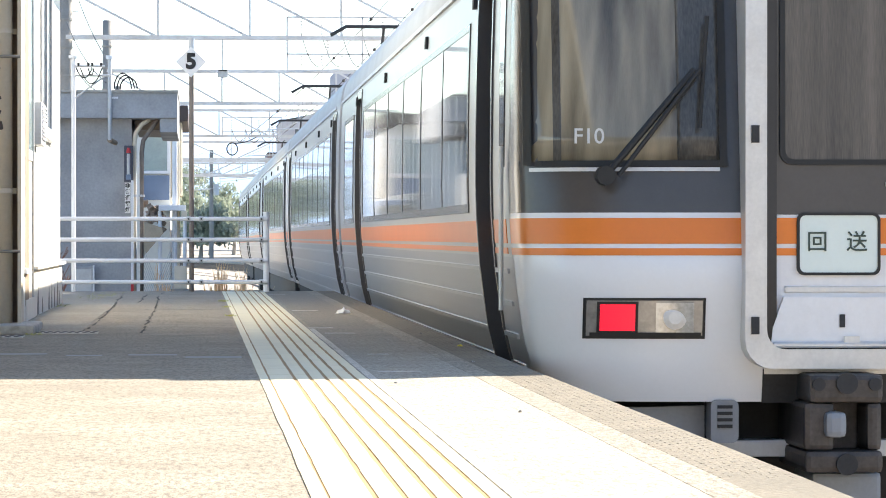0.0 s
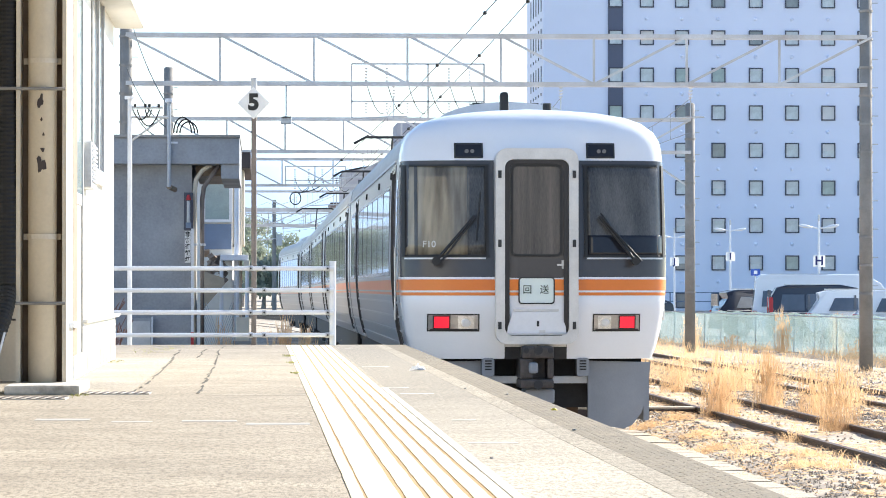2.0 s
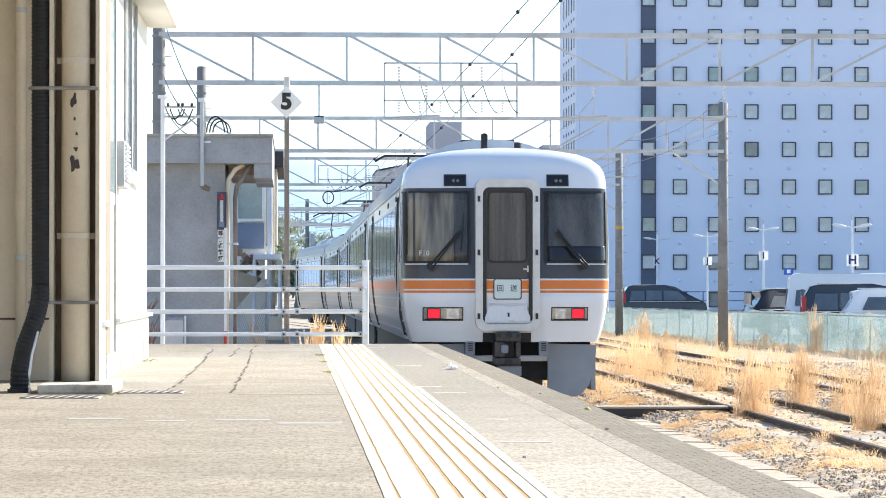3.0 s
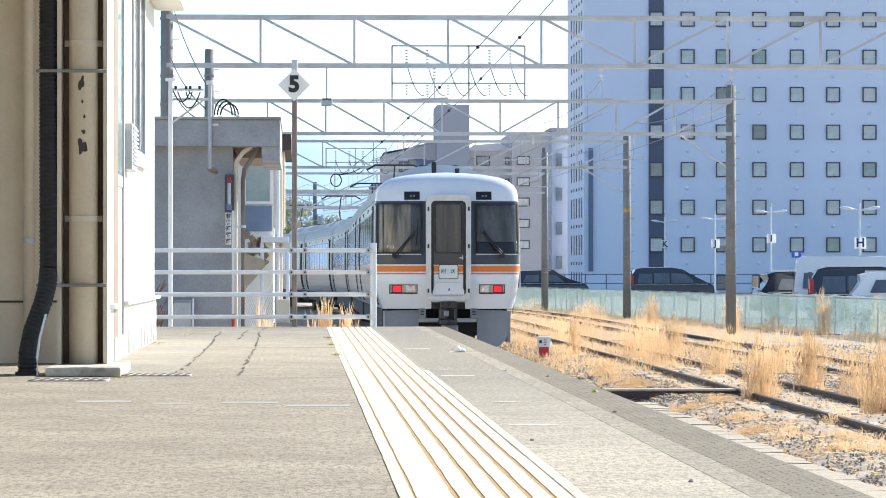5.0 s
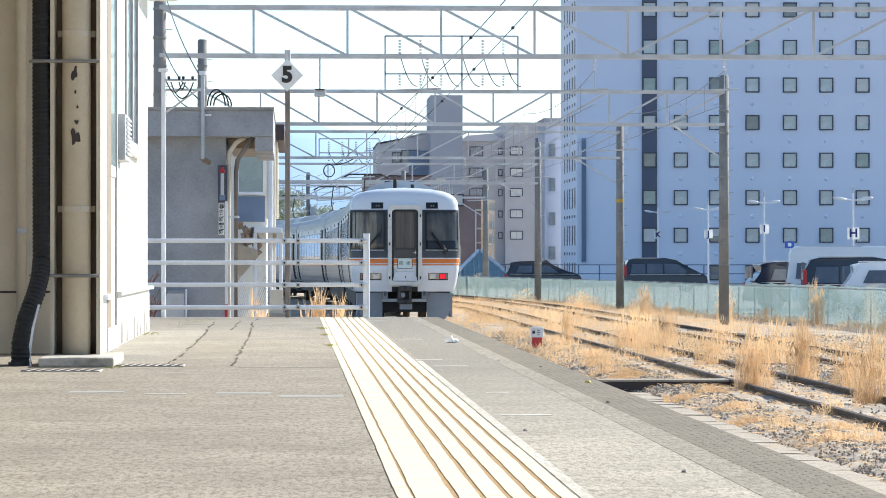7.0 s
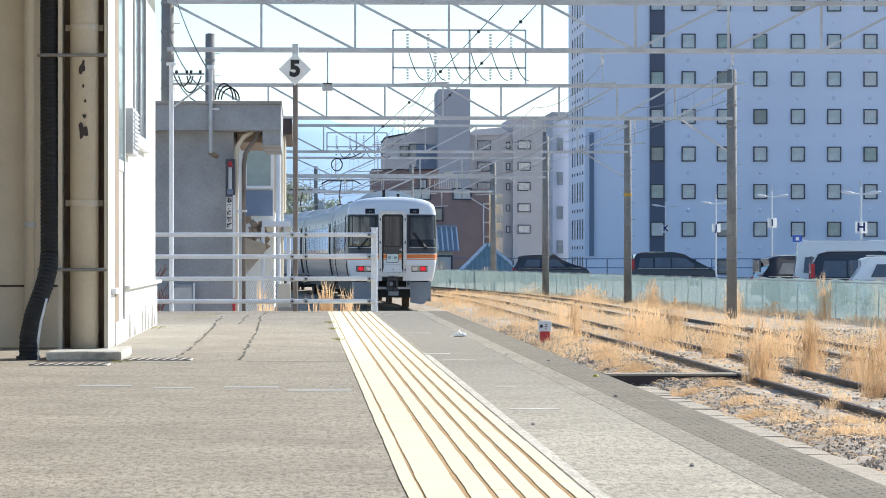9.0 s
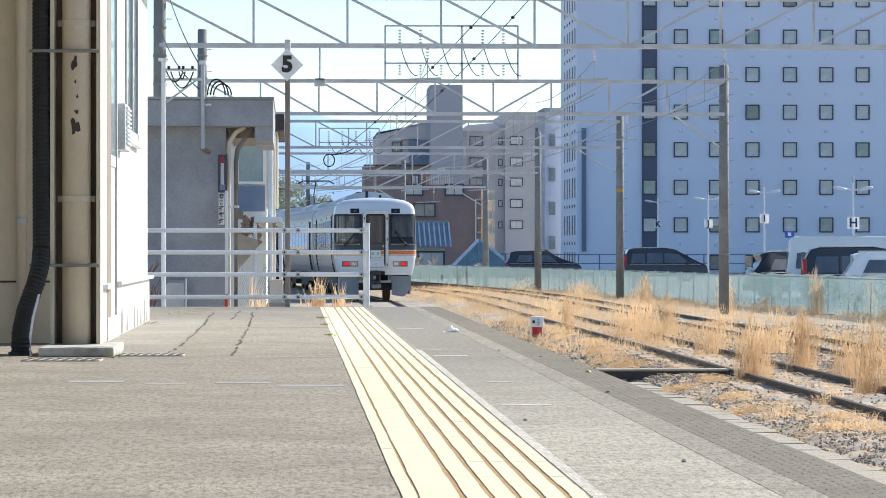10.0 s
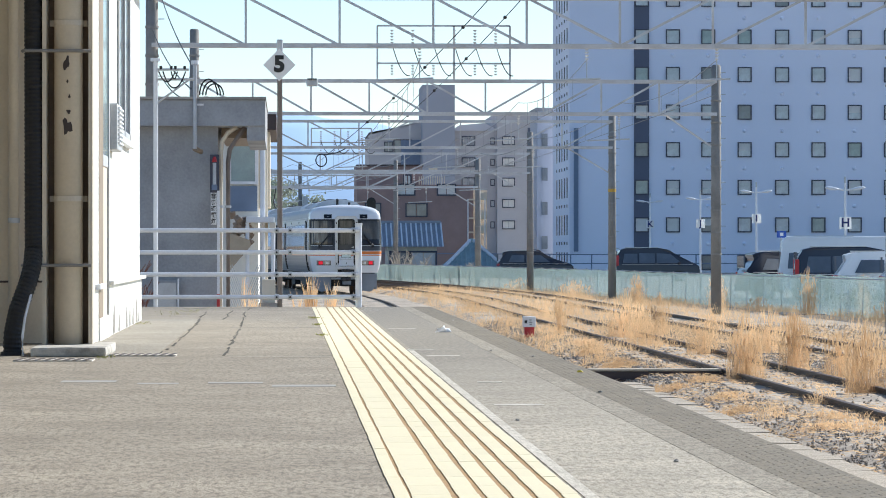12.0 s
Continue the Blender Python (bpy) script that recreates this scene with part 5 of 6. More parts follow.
def overhead_wires():
    posts = [-20, 30, 75, 97, 128, 148, 168, 211, 260]
    for k, x in enumerate((2.95, 6.6, 9.45)):
        o = thing("overhead_line", "thin dark contact and messenger wires over a track", "wire", group="overhead lines")
        for a, b in zip(posts, posts[1:]):
            if a < 70:
                continue
            za = 3.95
            part("contact_wire", wire(bmesh.new(), (x + bend(a), a, za), (x + bend(b), b, za), 0.0, 0.008, 4), GREYWIRE, o)
            part("messenger_wire", wire(bmesh.new(), (x + bend(a), a, za + 0.75), (x + bend(b), b, za + 0.75), 0.3, 0.008, 10), GREYWIRE, o)
            for i in range(1, 6):
                q = i / 6
                yy = a + (b - a) * q
                part("dropper", rod(bmesh.new(), (x + bend(a) * (1 - q) + bend(b) * q, yy, za), (x + bend(a) * (1 - q) + bend(b) * q, yy, za + 0.75 - 1.2 * q * (1 - q)), 0.004, 4), GREYWIRE, o)
    f = thing("feeder_wire", "long sagging dark feeder wires with beads", "wire", group="feeder wires")
    for x, z, xe, ze in ((6.4, 8.3, 1.6, 4.4), (7.2, 8.6, 3.2, 4.6)):
        part("wire", wire(bmesh.new(), (x, 60, z), (xe, 140, ze), 0.5, 0.013, 14), BLACK, f)
        for i in range(1, 7):
            q = i / 8
            bead = bmesh.new()
            bmesh.ops.create_uvsphere(bead, u_segments=8, v_segments=6, radius=0.05, matrix=Matrix.Translation((x + (xe - x) * q, 60 + 80 * q, z + (ze - z) * q - 2.0 * q * (1 - q))))
            part("bead", bead, BLACK, f)
    c = thing("drop_wires", "thin cables slanting down to the cable post", "wire")
    for (x0, z0), (x1, z1) in (((-2.8, 6.3), (-1.2, 2.9)), ((-2.9, 5.3), (-1.25, 2.65)), ((-2.85, 4.6), (-1.3, 2.5))):
        part("wire", wire(bmesh.new(), (x0, 74.8, z0), (x1, 45.0, z1), 0.15, 0.010, 8), BLACK, c)


overhead_wires()


# ---- green netting fence along the car park ----
def netting():
    n = thing("netting_fence", "pale green netting fence along the car park", "fence", kind="structure")
    ys = [52 + 2.5 * i for i in range(60)]
    for a, b in zip(ys, ys[1:]):
        xa, xb = net_x(a), net_x(b)
        bm = bmesh.new()
        top_a, top_b = (-0.15 if y < 108 else -0.23 for y in (a, b))
        m = 6
        lo, hi = [], []
        for i in range(m + 1):
            q = i / m
            w = 0.05 * math.sin(q * math.pi) * random.uniform(-1, 1)
            lo.append(bm.verts.new((xa + (xb - xa) * q + w, a + (b - a) * q, GROUND)))
            hi.append(bm.verts.new((xa + (xb - xa) * q + w * 0.3, a + (b - a) * q, top_a + (top_b - top_a) * q - 0.04 * math.sin(q * math.pi))))
        for i in range(m):
            bm.faces.new((lo[i], lo[i + 1], hi[i + 1], hi[i]))
        r = bmesh.ops.extrude_face_region(bm, geom=bm.faces[:])
        bmesh.ops.translate(bm, vec=(0.01, 0, 0), verts=[v for v in r["geom"] if isinstance(v, bmesh.types.BMVert)])
        part("net_panel", bm, MESHNET, n)
        part("post", rod(bmesh.new(), (xa, a, GROUND), (xa + 0.05, a, -0.2), 0.022, 8), GALV, n)
        part("top_cord", rod(bmesh.new(), (xa, a, -0.24), (xb, b, -0.24), 0.015, 5), GALV, n)
    k = thing("back_fence", "thin grey mesh fence behind the car park", "fence", kind="structure")
    for i in range(24):
        x = 20 + i * 1.6
        part("post", rod(bmesh.new(), (x, 262, GROUND), (x, 262, 0.2), 0.05, 6), SLATEBLUE, k)
    for z in (0.18, -0.5):
        part("rail", rod(bmesh.new(), (20, 262, z), (57, 262, z), 0.035, 6), SLATEBLUE, k)
    part("rail", rod(bmesh.new(), (5, 250, 0.3), (20, 262, 0.2), 0.035, 6), SLATEBLUE, k)


netting()


# ---- car park ----
def lot():
    tagged(part("car_park", boxes((14, 80, 96, 262, GROUND, GROUND + 0.02)), ASPHALT2), "grey asphalt car park", "car park", kind="structure")


ASPHALT2 = mat("car_park_asphalt", (0.28, 0.27, 0.26), 0.9, var=0.2, scale=0.5)
lot()


def vehicle(name, label, outline, windows, width, paint, m, rear_lamp=True, wheels=(0.85, 3.6), group=""):
    """A car seen from its side; its length lies along x and its tail at x = 0."""
    c = thing(name, label, "car", m, group="parked cars")
    bm = bmesh.new()
    plate(bm, outline, "y", -width / 2, width / 2)
    for v in bm.verts:
        if v.co.z > 1.0:
            v.co.y *= 0.84
    bmesh.ops.bevel(bm, geom=bm.edges[:], offset=0.05, segments=2, affect="EDGES", profile=0.6)
    part("body", bm, paint, c, "", False)
    for side in (-1, 1):
        for w in windows:
            y = side * (width / 2 * 0.90)
            b2 = bmesh.new()
            plate(b2, w, "y", y - 0.02, y + 0.02)
            for v in b2.verts:
                v.co.y = side * (width / 2 * (1.0 - 0.16 * max(0, min(1, (v.co.z - 1.0) / 0.58))) + (0.03 if abs(v.co.y) > abs(y) else -0.02))
            part("side_window", b2, CARGLASS, c)
        for x in wheels:
            wh = part("wheel", rod(bmesh.new(), (x, side * (width / 2 - 0.2), 0.32), (x, side * (width / 2 + 0.01), 0.32), 0.32, 20), BLACK, c)
            part("rim", rod(bmesh.new(), (x, side * (width / 2 - 0.05), 0.32), (x, side * (width / 2 + 0.02), 0.32), 0.2, 16), GALV, wh)
        top = max(z for _, z in outline)
        part("tail_lamp", boxes((-0.01, 0.13, side * width / 2 * 0.86 - 0.09, side * width / 2 * 0.86 + 0.09, 0.82, 1.5 if name == "minivan" else 1.0), bevel=0.02), REDPAINT, c)
        L = max(x for x, _ in outline)
        part("headlamp", boxes((L - 0.30, L - 0.02, side * width / 2 * 0.85 - 0.1, side * width / 2 * 0.85 + 0.1, 0.68, 0.84), bevel=0.02), T_LENS, c)
    part("rear_window", boxes((-0.0, 0.06, -width * 0.34, width * 0.34, 1.15, min(top - 0.18, 1.75))), CARGLASS, c)
    part("roof_trim", boxes((0.5, L * 0.5, -width * 0.40, -width * 0.38, top - 0.02, top + 0.02)), T_FRAME, c)
    part("sill_trim", boxes((0.3, L - 0.4, -width / 2 - 0.012, -width / 2 + 0.01, 0.98, 1.0)), T_FRAME, c)
    part("bumper", boxes((-0.06, 0.1, -width / 2 + 0.05, width / 2 - 0.05, 0.3, 0.55), bevel=0.03), DARK, c)
    part("side_mirror", boxes((L - 1.25, L - 1.1, -width / 2 - 0.16, -width / 2, 1.0, 1.15), bevel=0.02), paint, c)
    return c


VAN = [(0, 0.35), (0, 1.2), (0.12, 2.15), (0.3, 2.32), (4.0, 2.32), (4.6, 2.0), (5.2, 1.15), (5.35, 0.9), (5.38, 0.35)]
VANW = [[(0.3, 1.15), (1.5, 1.15), (1.5, 1.72), (0.36, 1.72)], [(1.65, 1.15), (3.0, 1.15), (3.0, 1.72), (1.65, 1.72)], [(3.15, 1.15), (4.6, 1.15), (4.3, 1.72), (3.15, 1.72)]]
MINI = [(0, 0.3), (0, 1.0), (0.1, 1.55), (0.25, 1.84), (0.6, 1.92), (2.4, 1.94), (3.0, 1.83), (3.55, 1.50), (4.05, 1.20), (4.5, 1.06), (4.74, 0.9), (4.8, 0.65), (4.8, 0.3)]
MINIW = [[(0.35, 1.05), (1.2, 1.05), (1.2, 1.6), (0.45, 1.6)], [(1.3, 1.05), (2.2, 1.05), (2.2, 1.62), (1.3, 1.62)], [(2.3, 1.05), (3.75, 1.05), (3.1, 1.6), (2.3, 1.62)]]
SUV = [(0, 0.35), (0, 0.95), (0.16, 1.16), (0.4, 1.42), (0.3, 1.66), (0.6, 1.74), (1.6, 1.78), (2.5, 1.72), (2.95, 1.5), (3.4, 1.22), (4.1, 1.08), (4.45, 0.92), (4.55, 0.7), (4.55, 0.35)]
SUVW = [[(0.65, 1.08), (1.6, 1.08), (1.6, 1.5), (0.85, 1.5)], [(1.7, 1.08), (3.15, 1.08), (2.6, 1.5), (1.7, 1.5)]]
vehicle("white_van", "white high-roof van parked behind the netting fence", VAN, VANW, 1.9, CARWHITE, pose(17.9, 125, GROUND, 0, 0, -6))
vehicle("minivan", "dark blue minivan parked beside the white van", MINI, MINIW, 1.8, CARBLACK, pose(17.45, 118, GROUND, 0, 0, -6))
vehicle("sport_utility_car", "white sport utility car parked by the fence", SUV, SUVW, 1.8, CARWHITE, pose(17.85, 112, GROUND, 0, 0, -6))
vehicle("sport_utility_car", "white sport utility car parked by the fence", SUV, SUVW, 1.8, CARWHITE, pose(18.6, 107.5, GROUND, 0, 0, -8))
vehicle("minivan", "black minivan parked in front of the hotel", MINI, MINIW, 1.8, CARBLACK, pose(18.9, 198, GROUND, 0, 0, 0))
vehicle("estate_car", "black low estate car parked in front of the gabled shed", SUV, SUVW, 1.7, CARBLACK, pose(12.5, 205, GROUND, 0, 0, -2))
vehicle("sport_utility_car", "dark blue low car beside the white van", SUV, SUVW, 1.8, CARBLACK, pose(16.9, 128, GROUND, 0, 0, 4))


def lot_lamp(x, y, h, letter):
    l = thing("street_lamp", f"double-arm white lot lamp with letter {letter} plate", "street lamp", pose(x, y, GROUND), group="car park lamps")
    part("pole", rod(bmesh.new(), (0, 0, 0), (0, 0, h), 0.07, 10, 0.05), WHITESTEEL, l)
    part("sensor", rod(bmesh.new(), (0, 0, h), (0, 0, h + 0.3), 0.05, 8), GALV, l)
    for s in (-1, 1):
        a = part("arm", rod(bmesh.new(), (0, 0, h - 0.35), (s * 0.35, 0, h - 0.28), 0.04, 6), WHITESTEEL, l)
        hd = bmesh.new()
        bmesh.ops.create_uvsphere(hd, u_segments=14, v_segments=8, radius=1, matrix=Matrix.Translation((s * 0.62, 0, h - 0.25)) @ Euler((0, -s * 0.15, 0)).to_matrix().to_4x4() @ Matrix.Diagonal((0.34, 0.16, 0.08, 1)))
        part("lamp_head", hd, WHITESTEEL, a, "", True)
    b = part("letter_plate", boxes((-0.28, 0.28, -0.12, -0.09, h - 2.15, h - 1.6)), PLATEWHITE, l)
    lettering("letter", letter, 0.56, pose(0, -0.125, h - 1.875), SIGNBLUE, b, "", 0.03)


for letter, px, top, y in (("H", 1501, 312, 160), ("I", 1342, 322, 204), ("J", 1242, 336, 221), ("K", 1152, 342, 240)):
    lot_lamp((px - 508) * y / 6100, y, 0.557 + (442 - top) * y / 6100 - GROUND - 0.3, letter)

bs = thing("blue_sign", "small blue parking sign board on a post", "sign")
part("board", boxes((18.25, 18.6, 127.8, 127.85, 1.0, 1.25)), BLUEPAINT, bs)
part("text_bar", boxes((18.36, 18.49, 127.79, 127.8, 1.06, 1.19)), SIGNWHITE, bs)
part("post", rod(bmesh.new(), (18.42, 127.9, GROUND), (18.42, 127.9, 1.2), 0.03, 8), GALV, bs)


def cone(x, y):
    c = thing("traffic_cone", "faded red and white traffic cone", "cone", pose(x, y, GROUND), group="traffic cones")
    part("body", rod(bmesh.new(), (0, 0, 0.04), (0, 0, 0.7), 0.15, 14, 0.04), PINKRED, c)
    part("white_band", rod(bmesh.new(), (0, 0, 0.3), (0, 0, 0.48), 0.112, 14, 0.083), SIGNWHITE, c)
    part("base", boxes((-0.19, 0.19, -0.19, 0.19, 0, 0.04)), PINKRED, c)


for x, y in ((11.5, 146), (11.9, 146), (12.6, 143), (13.9, 141), (14.5, 141)):
    cone(x, y)
for i in range(10):
    cone(22.6 + i * 0.17 + random.uniform(-0.05, 0.05), 170 + random.uniform(0, 3))


def line_signal():
    s = thing("colour_light_signal", "black round signal head on a slim post", "signal")
    part("post", rod(bmesh.new(), (4.03, 165.1, GROUND), (4.03, 165.1, 2.5), 0.07, 10), POLECON, s)
    h = part("head", plate(bmesh.new(), rounded(3.82, 4.24, 2.35, 3.05, 0.2), "y", 164.9, 165.05), BLACK, s)
    part("hood", boxes((3.93, 4.13, 164.7, 164.9, 2.85, 2.88)), BLACK, h)
    u = thing("utility_pole", "old dark utility pole with cross arms", "pole")
    part("pole", rod(bmesh.new(), (0.95, 250, GROUND), (0.95, 250, 6.9), 0.17, 12, 0.13), POLECON, u)
    for z in (5.2, 6.1):
        part("cross_arm", bar(bmesh.new(), (0.2, 250, z), (1.7, 250, z), 0.08, 0.08), GALV, u)
        for x in (0.35, 0.7, 1.2, 1.55):
            part("insulator", rod(bmesh.new(), (x, 250, z + 0.04), (x, 250, z + 0.22), 0.05, 8), INSUL, u)
    part("transformer", rod(bmesh.new(), (1.3, 249.8, 3.6), (1.3, 249.8, 4.4), 0.22, 14), GALV, u)


line_signal()


# ---- train ----
TRACK_X, CAR = 2.95, 21.0
BLACKGLASS = mat("black_glass_edge", (0.02, 0.02, 0.024), 0.06, var=0.2, spec=0.4)
# Beige folds show the curtain, lightened in colour for bright reflections too.
T_SCREEN = mat("windscreen_curtain_and_reflections", (0.50, 0.44, 0.325), 0.06, var=0.1, scale=1.7, stretch=(3.2, 3.2, 0.04), tint=(0.07, 0.06, 0.045), spec=0.45, span=(0.36, 0.85), detail=2.5, grain=0.06)
T_SCREEN_DARK = mat("dark_windscreen", (0.10, 0.098, 0.092), 0.05, var=0.4, scale=1.2, stretch=(2, 2, 0.4), tint=(0.016, 0.016, 0.017), spec=0.35, span=(0.4, 0.85))
T_SCREEN_DOOR = mat("gangway_door_glass", (0.11, 0.097, 0.085), 0.06, var=0.3, scale=1.4, stretch=(4, 4, 0.25), tint=(0.022, 0.023, 0.026), spec=0.4, span=(0.42, 0.85))
T_PLATE = mat("backlit_sign_face", (0.72, 0.80, 0.76), 0.4, var=0.04)
T_INK = mat("dark_green_lettering", (0.05, 0.075, 0.06), 0.6, var=0.05)
T_RED = glow("lit_red_tail_lamp", (0.60, 0.010, 0.026), 0.55)
T_COUPLER = mat("greasy_coupler_iron", (0.075, 0.066, 0.062), 0.5, 0.4, var=0.5, scale=9)
LAMPGREY = mat("dull_silver_lamp_housing", (0.42, 0.405, 0.38), 0.25, 0.5, var=0.3, scale=9)
T_SKIRT = mat("grey_skirt_paint", (0.25, 0.27, 0.30), 0.45, var=0.15, scale=2)
T_ROOFGREY = mat("dull_roof_grey", (0.44, 0.45, 0.46), 0.5, 0.1, var=0.12, scale=1.5)
# Dull steel made darker, so the colour itself carries the doorways' shade.
T_DOOR = mat("door_steel_darkened_for_shade", (0.17, 0.165, 0.16), 0.45, 0.3, var=0.15, scale=2)
T_ROOF = mat("roof_equipment_grey", (0.60, 0.62, 0.65), 0.5, 0.1, var=0.15)
T_SCUFF = mat("scuffed_white_paint", (0.78, 0.78, 0.79), 0.3, var=0.06, scale=7)
WHITEINK = mat("pale_lettering", (0.62, 0.62, 0.60), 0.6, var=0.05)


# height over the rail, half width, setback of the nose
SHAPE = [(0.89, 1.30, 0.10), (1.0, 1.34, 0.07), (1.2, 1.39, 0.03), (1.42, 1.42, -0.015), (1.5, 1.43, -0.02), (1.56, 1.435, -0.01), (1.77, 1.45, 0.02), (1.97, 1.455, 0.045), (2.5, 1.45, 0.12),
         (2.85, 1.44, 0.17), (3.03, 1.43, 0.20), (3.15, 1.42, 0.23), (3.25, 1.40, 0.26), (3.35, 1.345, 0.30), (3.45, 1.22, 0.37), (3.52, 1.03, 0.45),
         (3.57, 0.75, 0.57), (3.60, 0.45, 0.75), (3.62, 0.06, 0.95)]
CORNER = 0.50


def shape_at(z):
    for a, b in zip(SHAPE, SHAPE[1:]):
        if z <= b[0]:
            k = max(0.0, (z - a[0]) / (b[0] - a[0]))
            return a[1] + (b[1] - a[1]) * k, a[2] + (b[2] - a[2]) * k
    return SHAPE[-1][1:]


def skin(z, x):
    """y of the nose's skin at height z and offset x."""
    w, yf = shape_at(z)
    k = min(0.9999, abs(x) / w)
    return yf + CORNER * (1 - (1 - k ** 3.4) ** (1 / 3.4))


def levels(z0, z1, step=0.1):
    zs = sorted({z0, z1} | {s[0] for s in SHAPE if z0 < s[0] < z1})
    out = []
    for a, b in zip(zs, zs[1:]):
        n = max(1, math.ceil((b - a) / step))
        out += [a + (b - a) * i / n for i in range(n)]
    return out + [zs[-1]]


def band(z0, z1, back, proud=0.0, back1=None):
    """The skin between two heights, round the nose and along both sides to back."""
    bm = bmesh.new()
    rows = []
    for z in levels(z0, z1):
        w, yf = shape_at(z)
        w, yf, pts = w + proud, yf - proud, []
        for i in range(-14, 15):
            a = abs(i) / 14 * math.pi / 2
            x, y = w * math.sin(a) ** (2 / 3.4), yf + CORNER * (1 - math.cos(a) ** (2 / 3.4))
            pts.append((math.copysign(x, i), y))
        pts = [(-w, back)] + pts + [(w, back)]
        rows.append([bm.verts.new((x, y, z)) for x, y in pts])
    for a, b in zip(rows, rows[1:]):
        for i in range(len(a) - 1):
            bm.faces.new((a[i], a[i + 1], b[i + 1], b[i]))
    return bm


def patch(x0, x1, z0, z1, proud, r=0.03, depth=0.02):
    """A rounded panel lying on the nose's skin."""
    bm = bmesh.new()
    nx, nz = 10, 8
    g = []
    for j in range(nz + 1):
        z = z0 + (z1 - z0) * j / nz
        row = []
        for i in range(nx + 1):
            x = x0 + (x1 - x0) * i / nx
            row.append(bm.verts.new((x, skin(z, x) - proud, z)))
        g.append(row)
    for a, b in zip(g, g[1:]):
        for i in range(nx):
            bm.faces.new((a[i], a[i + 1], b[i + 1], b[i]))
    res = bmesh.ops.extrude_face_region(bm, geom=bm.faces[:])
    bmesh.ops.translate(bm, vec=(0, depth, 0), verts=[v for v in res["geom"] if isinstance(v, bmesh.types.BMVert)])
    return bm


def side_strip(side, y0, y1, z0, z1, proud, thick=0.01):
    """A panel on the flank that follows its bulge."""
    bm = bmesh.new()
    zs = levels(z0, z1, 0.2)
    out = [(side * (shape_at(z)[0] + proud), z) for z in zs]
    inn = [(side * (shape_at(z)[0] + proud - thick), z) for z in reversed(zs)]
    return plate(bm, out + inn, "y", y0, y1)


def flank(car, y0, y1, doors, windows, cab=0.0):
    """Windows, doors, ribs and stripes of both sides of a car."""
    for side in (-1, 1):
        for a, b in windows:
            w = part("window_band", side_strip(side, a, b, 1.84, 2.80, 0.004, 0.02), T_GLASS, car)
            part("window_frame", side_strip(side, a - 0.05, b + 0.05, 1.79, 1.84, 0.008, 0.02), T_GREY, w)
            part("window_frame", side_strip(side, a - 0.05, b + 0.05, 2.80, 2.84, 0.008, 0.02), T_GREY, w)
            n = max(1, round((b - a) / 1.9))
            for i in range(n + 1):
                y = a + (b - a) * i / n
                part("mullion", side_strip(side, y - 0.04, y + 0.04, 1.84, 2.80, 0.007, 0.02), T_GREY, w)
        for a, b in doors:
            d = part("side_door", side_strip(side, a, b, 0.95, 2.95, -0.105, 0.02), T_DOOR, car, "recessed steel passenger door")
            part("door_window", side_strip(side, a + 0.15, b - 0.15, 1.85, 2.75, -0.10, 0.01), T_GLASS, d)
            part("door_stripe", side_strip(side, a, b, 1.60, 1.75, -0.10, 0.01), T_ORANGE, d)
            part("door_pillar", side_strip(side, a - 0.05, a + 0.006, 0.95, 3.0, 0.010, 0.14), T_GREY, d)
            part("door_pillar", side_strip(side, b - 0.006, b + 0.05, 0.95, 3.0, 0.010, 0.14), T_GREY, d)
            part("door_header", side_strip(side, a, b, 2.95, 3.03, 0.006, 0.12), T_GREY, d)
            part("door_step", side_strip(side, a, b, 0.91, 0.95, 0.02, 0.16), T_FRAME, d)
        cuts = sorted([y0 + cab] + [v for a, b in doors for v in (a - 0.055, b + 0.055)] + [y1])
        for a, b in zip(cuts[::2], cuts[1::2]):
            if b - a < 0.1:
                continue
            for z in (1.49, 1.33, 1.17, 1.02):
                part("rib", side_strip(side, a, b, z - 0.012, z + 0.012, 0.012, 0.02), T_UPPER, car)
            part("side_stripe", side_strip(side, a, b, 1.626, 1.745, 0.004, 0.01), T_ORANGE, car)
            part("thin_stripe", side_strip(side, a, b, 1.575, 1.605, 0.004, 0.01), T_ORANGE, car)
        part("gutter", side_strip(side, y0 + 0.9, y1, 3.06, 3.09, 0.015, 0.03), T_ROOF, car)
        for y in (2.0, 6.0, 11.0, 16.0):
            part("side_lamp", side_strip(side, y0 + y, y0 + y + 0.1, 2.90, 2.98, 0.02, 0.03), BLACK, car)


def running_gear(car):
    for yc in (3.4, 17.0):
        b = part("bogie", boxes((-1.05, 1.05, yc - 1.5, yc + 1.5, 0.42, 0.62), (-1.0, 1.0, yc - 0.25, yc + 0.25, 0.55, 0.85), bevel=0.03), DARK, car)
        for y in (yc - 1.05, yc + 1.05):
            for s in (-1, 1):
                part("wheel", rod(bmesh.new(), (s * 0.50, y, 0.43), (s * 0.63, y, 0.43), 0.43, 24), RAIL, b)
    part("underframe", boxes((-1.2, 1.2, 1.0, 20.2, 0.78, 0.98)), DARK, car)
    # Dark sheets added down both sides, standing for shadow beneath the car.
    for s in (-1, 1):
        part("underside_shade_panel", boxes((s * 1.24 - 0.02, s * 1.24 + 0.02, 1.7, 20.3, 0.52, 0.93)), DARK, car)
    for y0, y1, x0, x1 in ((5.4, 7.6, -1.25, 0.2), (8.0, 9.6, -1.22, 1.2), (10.2, 12.4, -0.6, 1.25), (12.8, 14.6, -1.25, 0.9)):
        part("equipment_box", boxes((x0, x1, y0, y1, 0.30, 0.80), bevel=0.03), DARK, car)


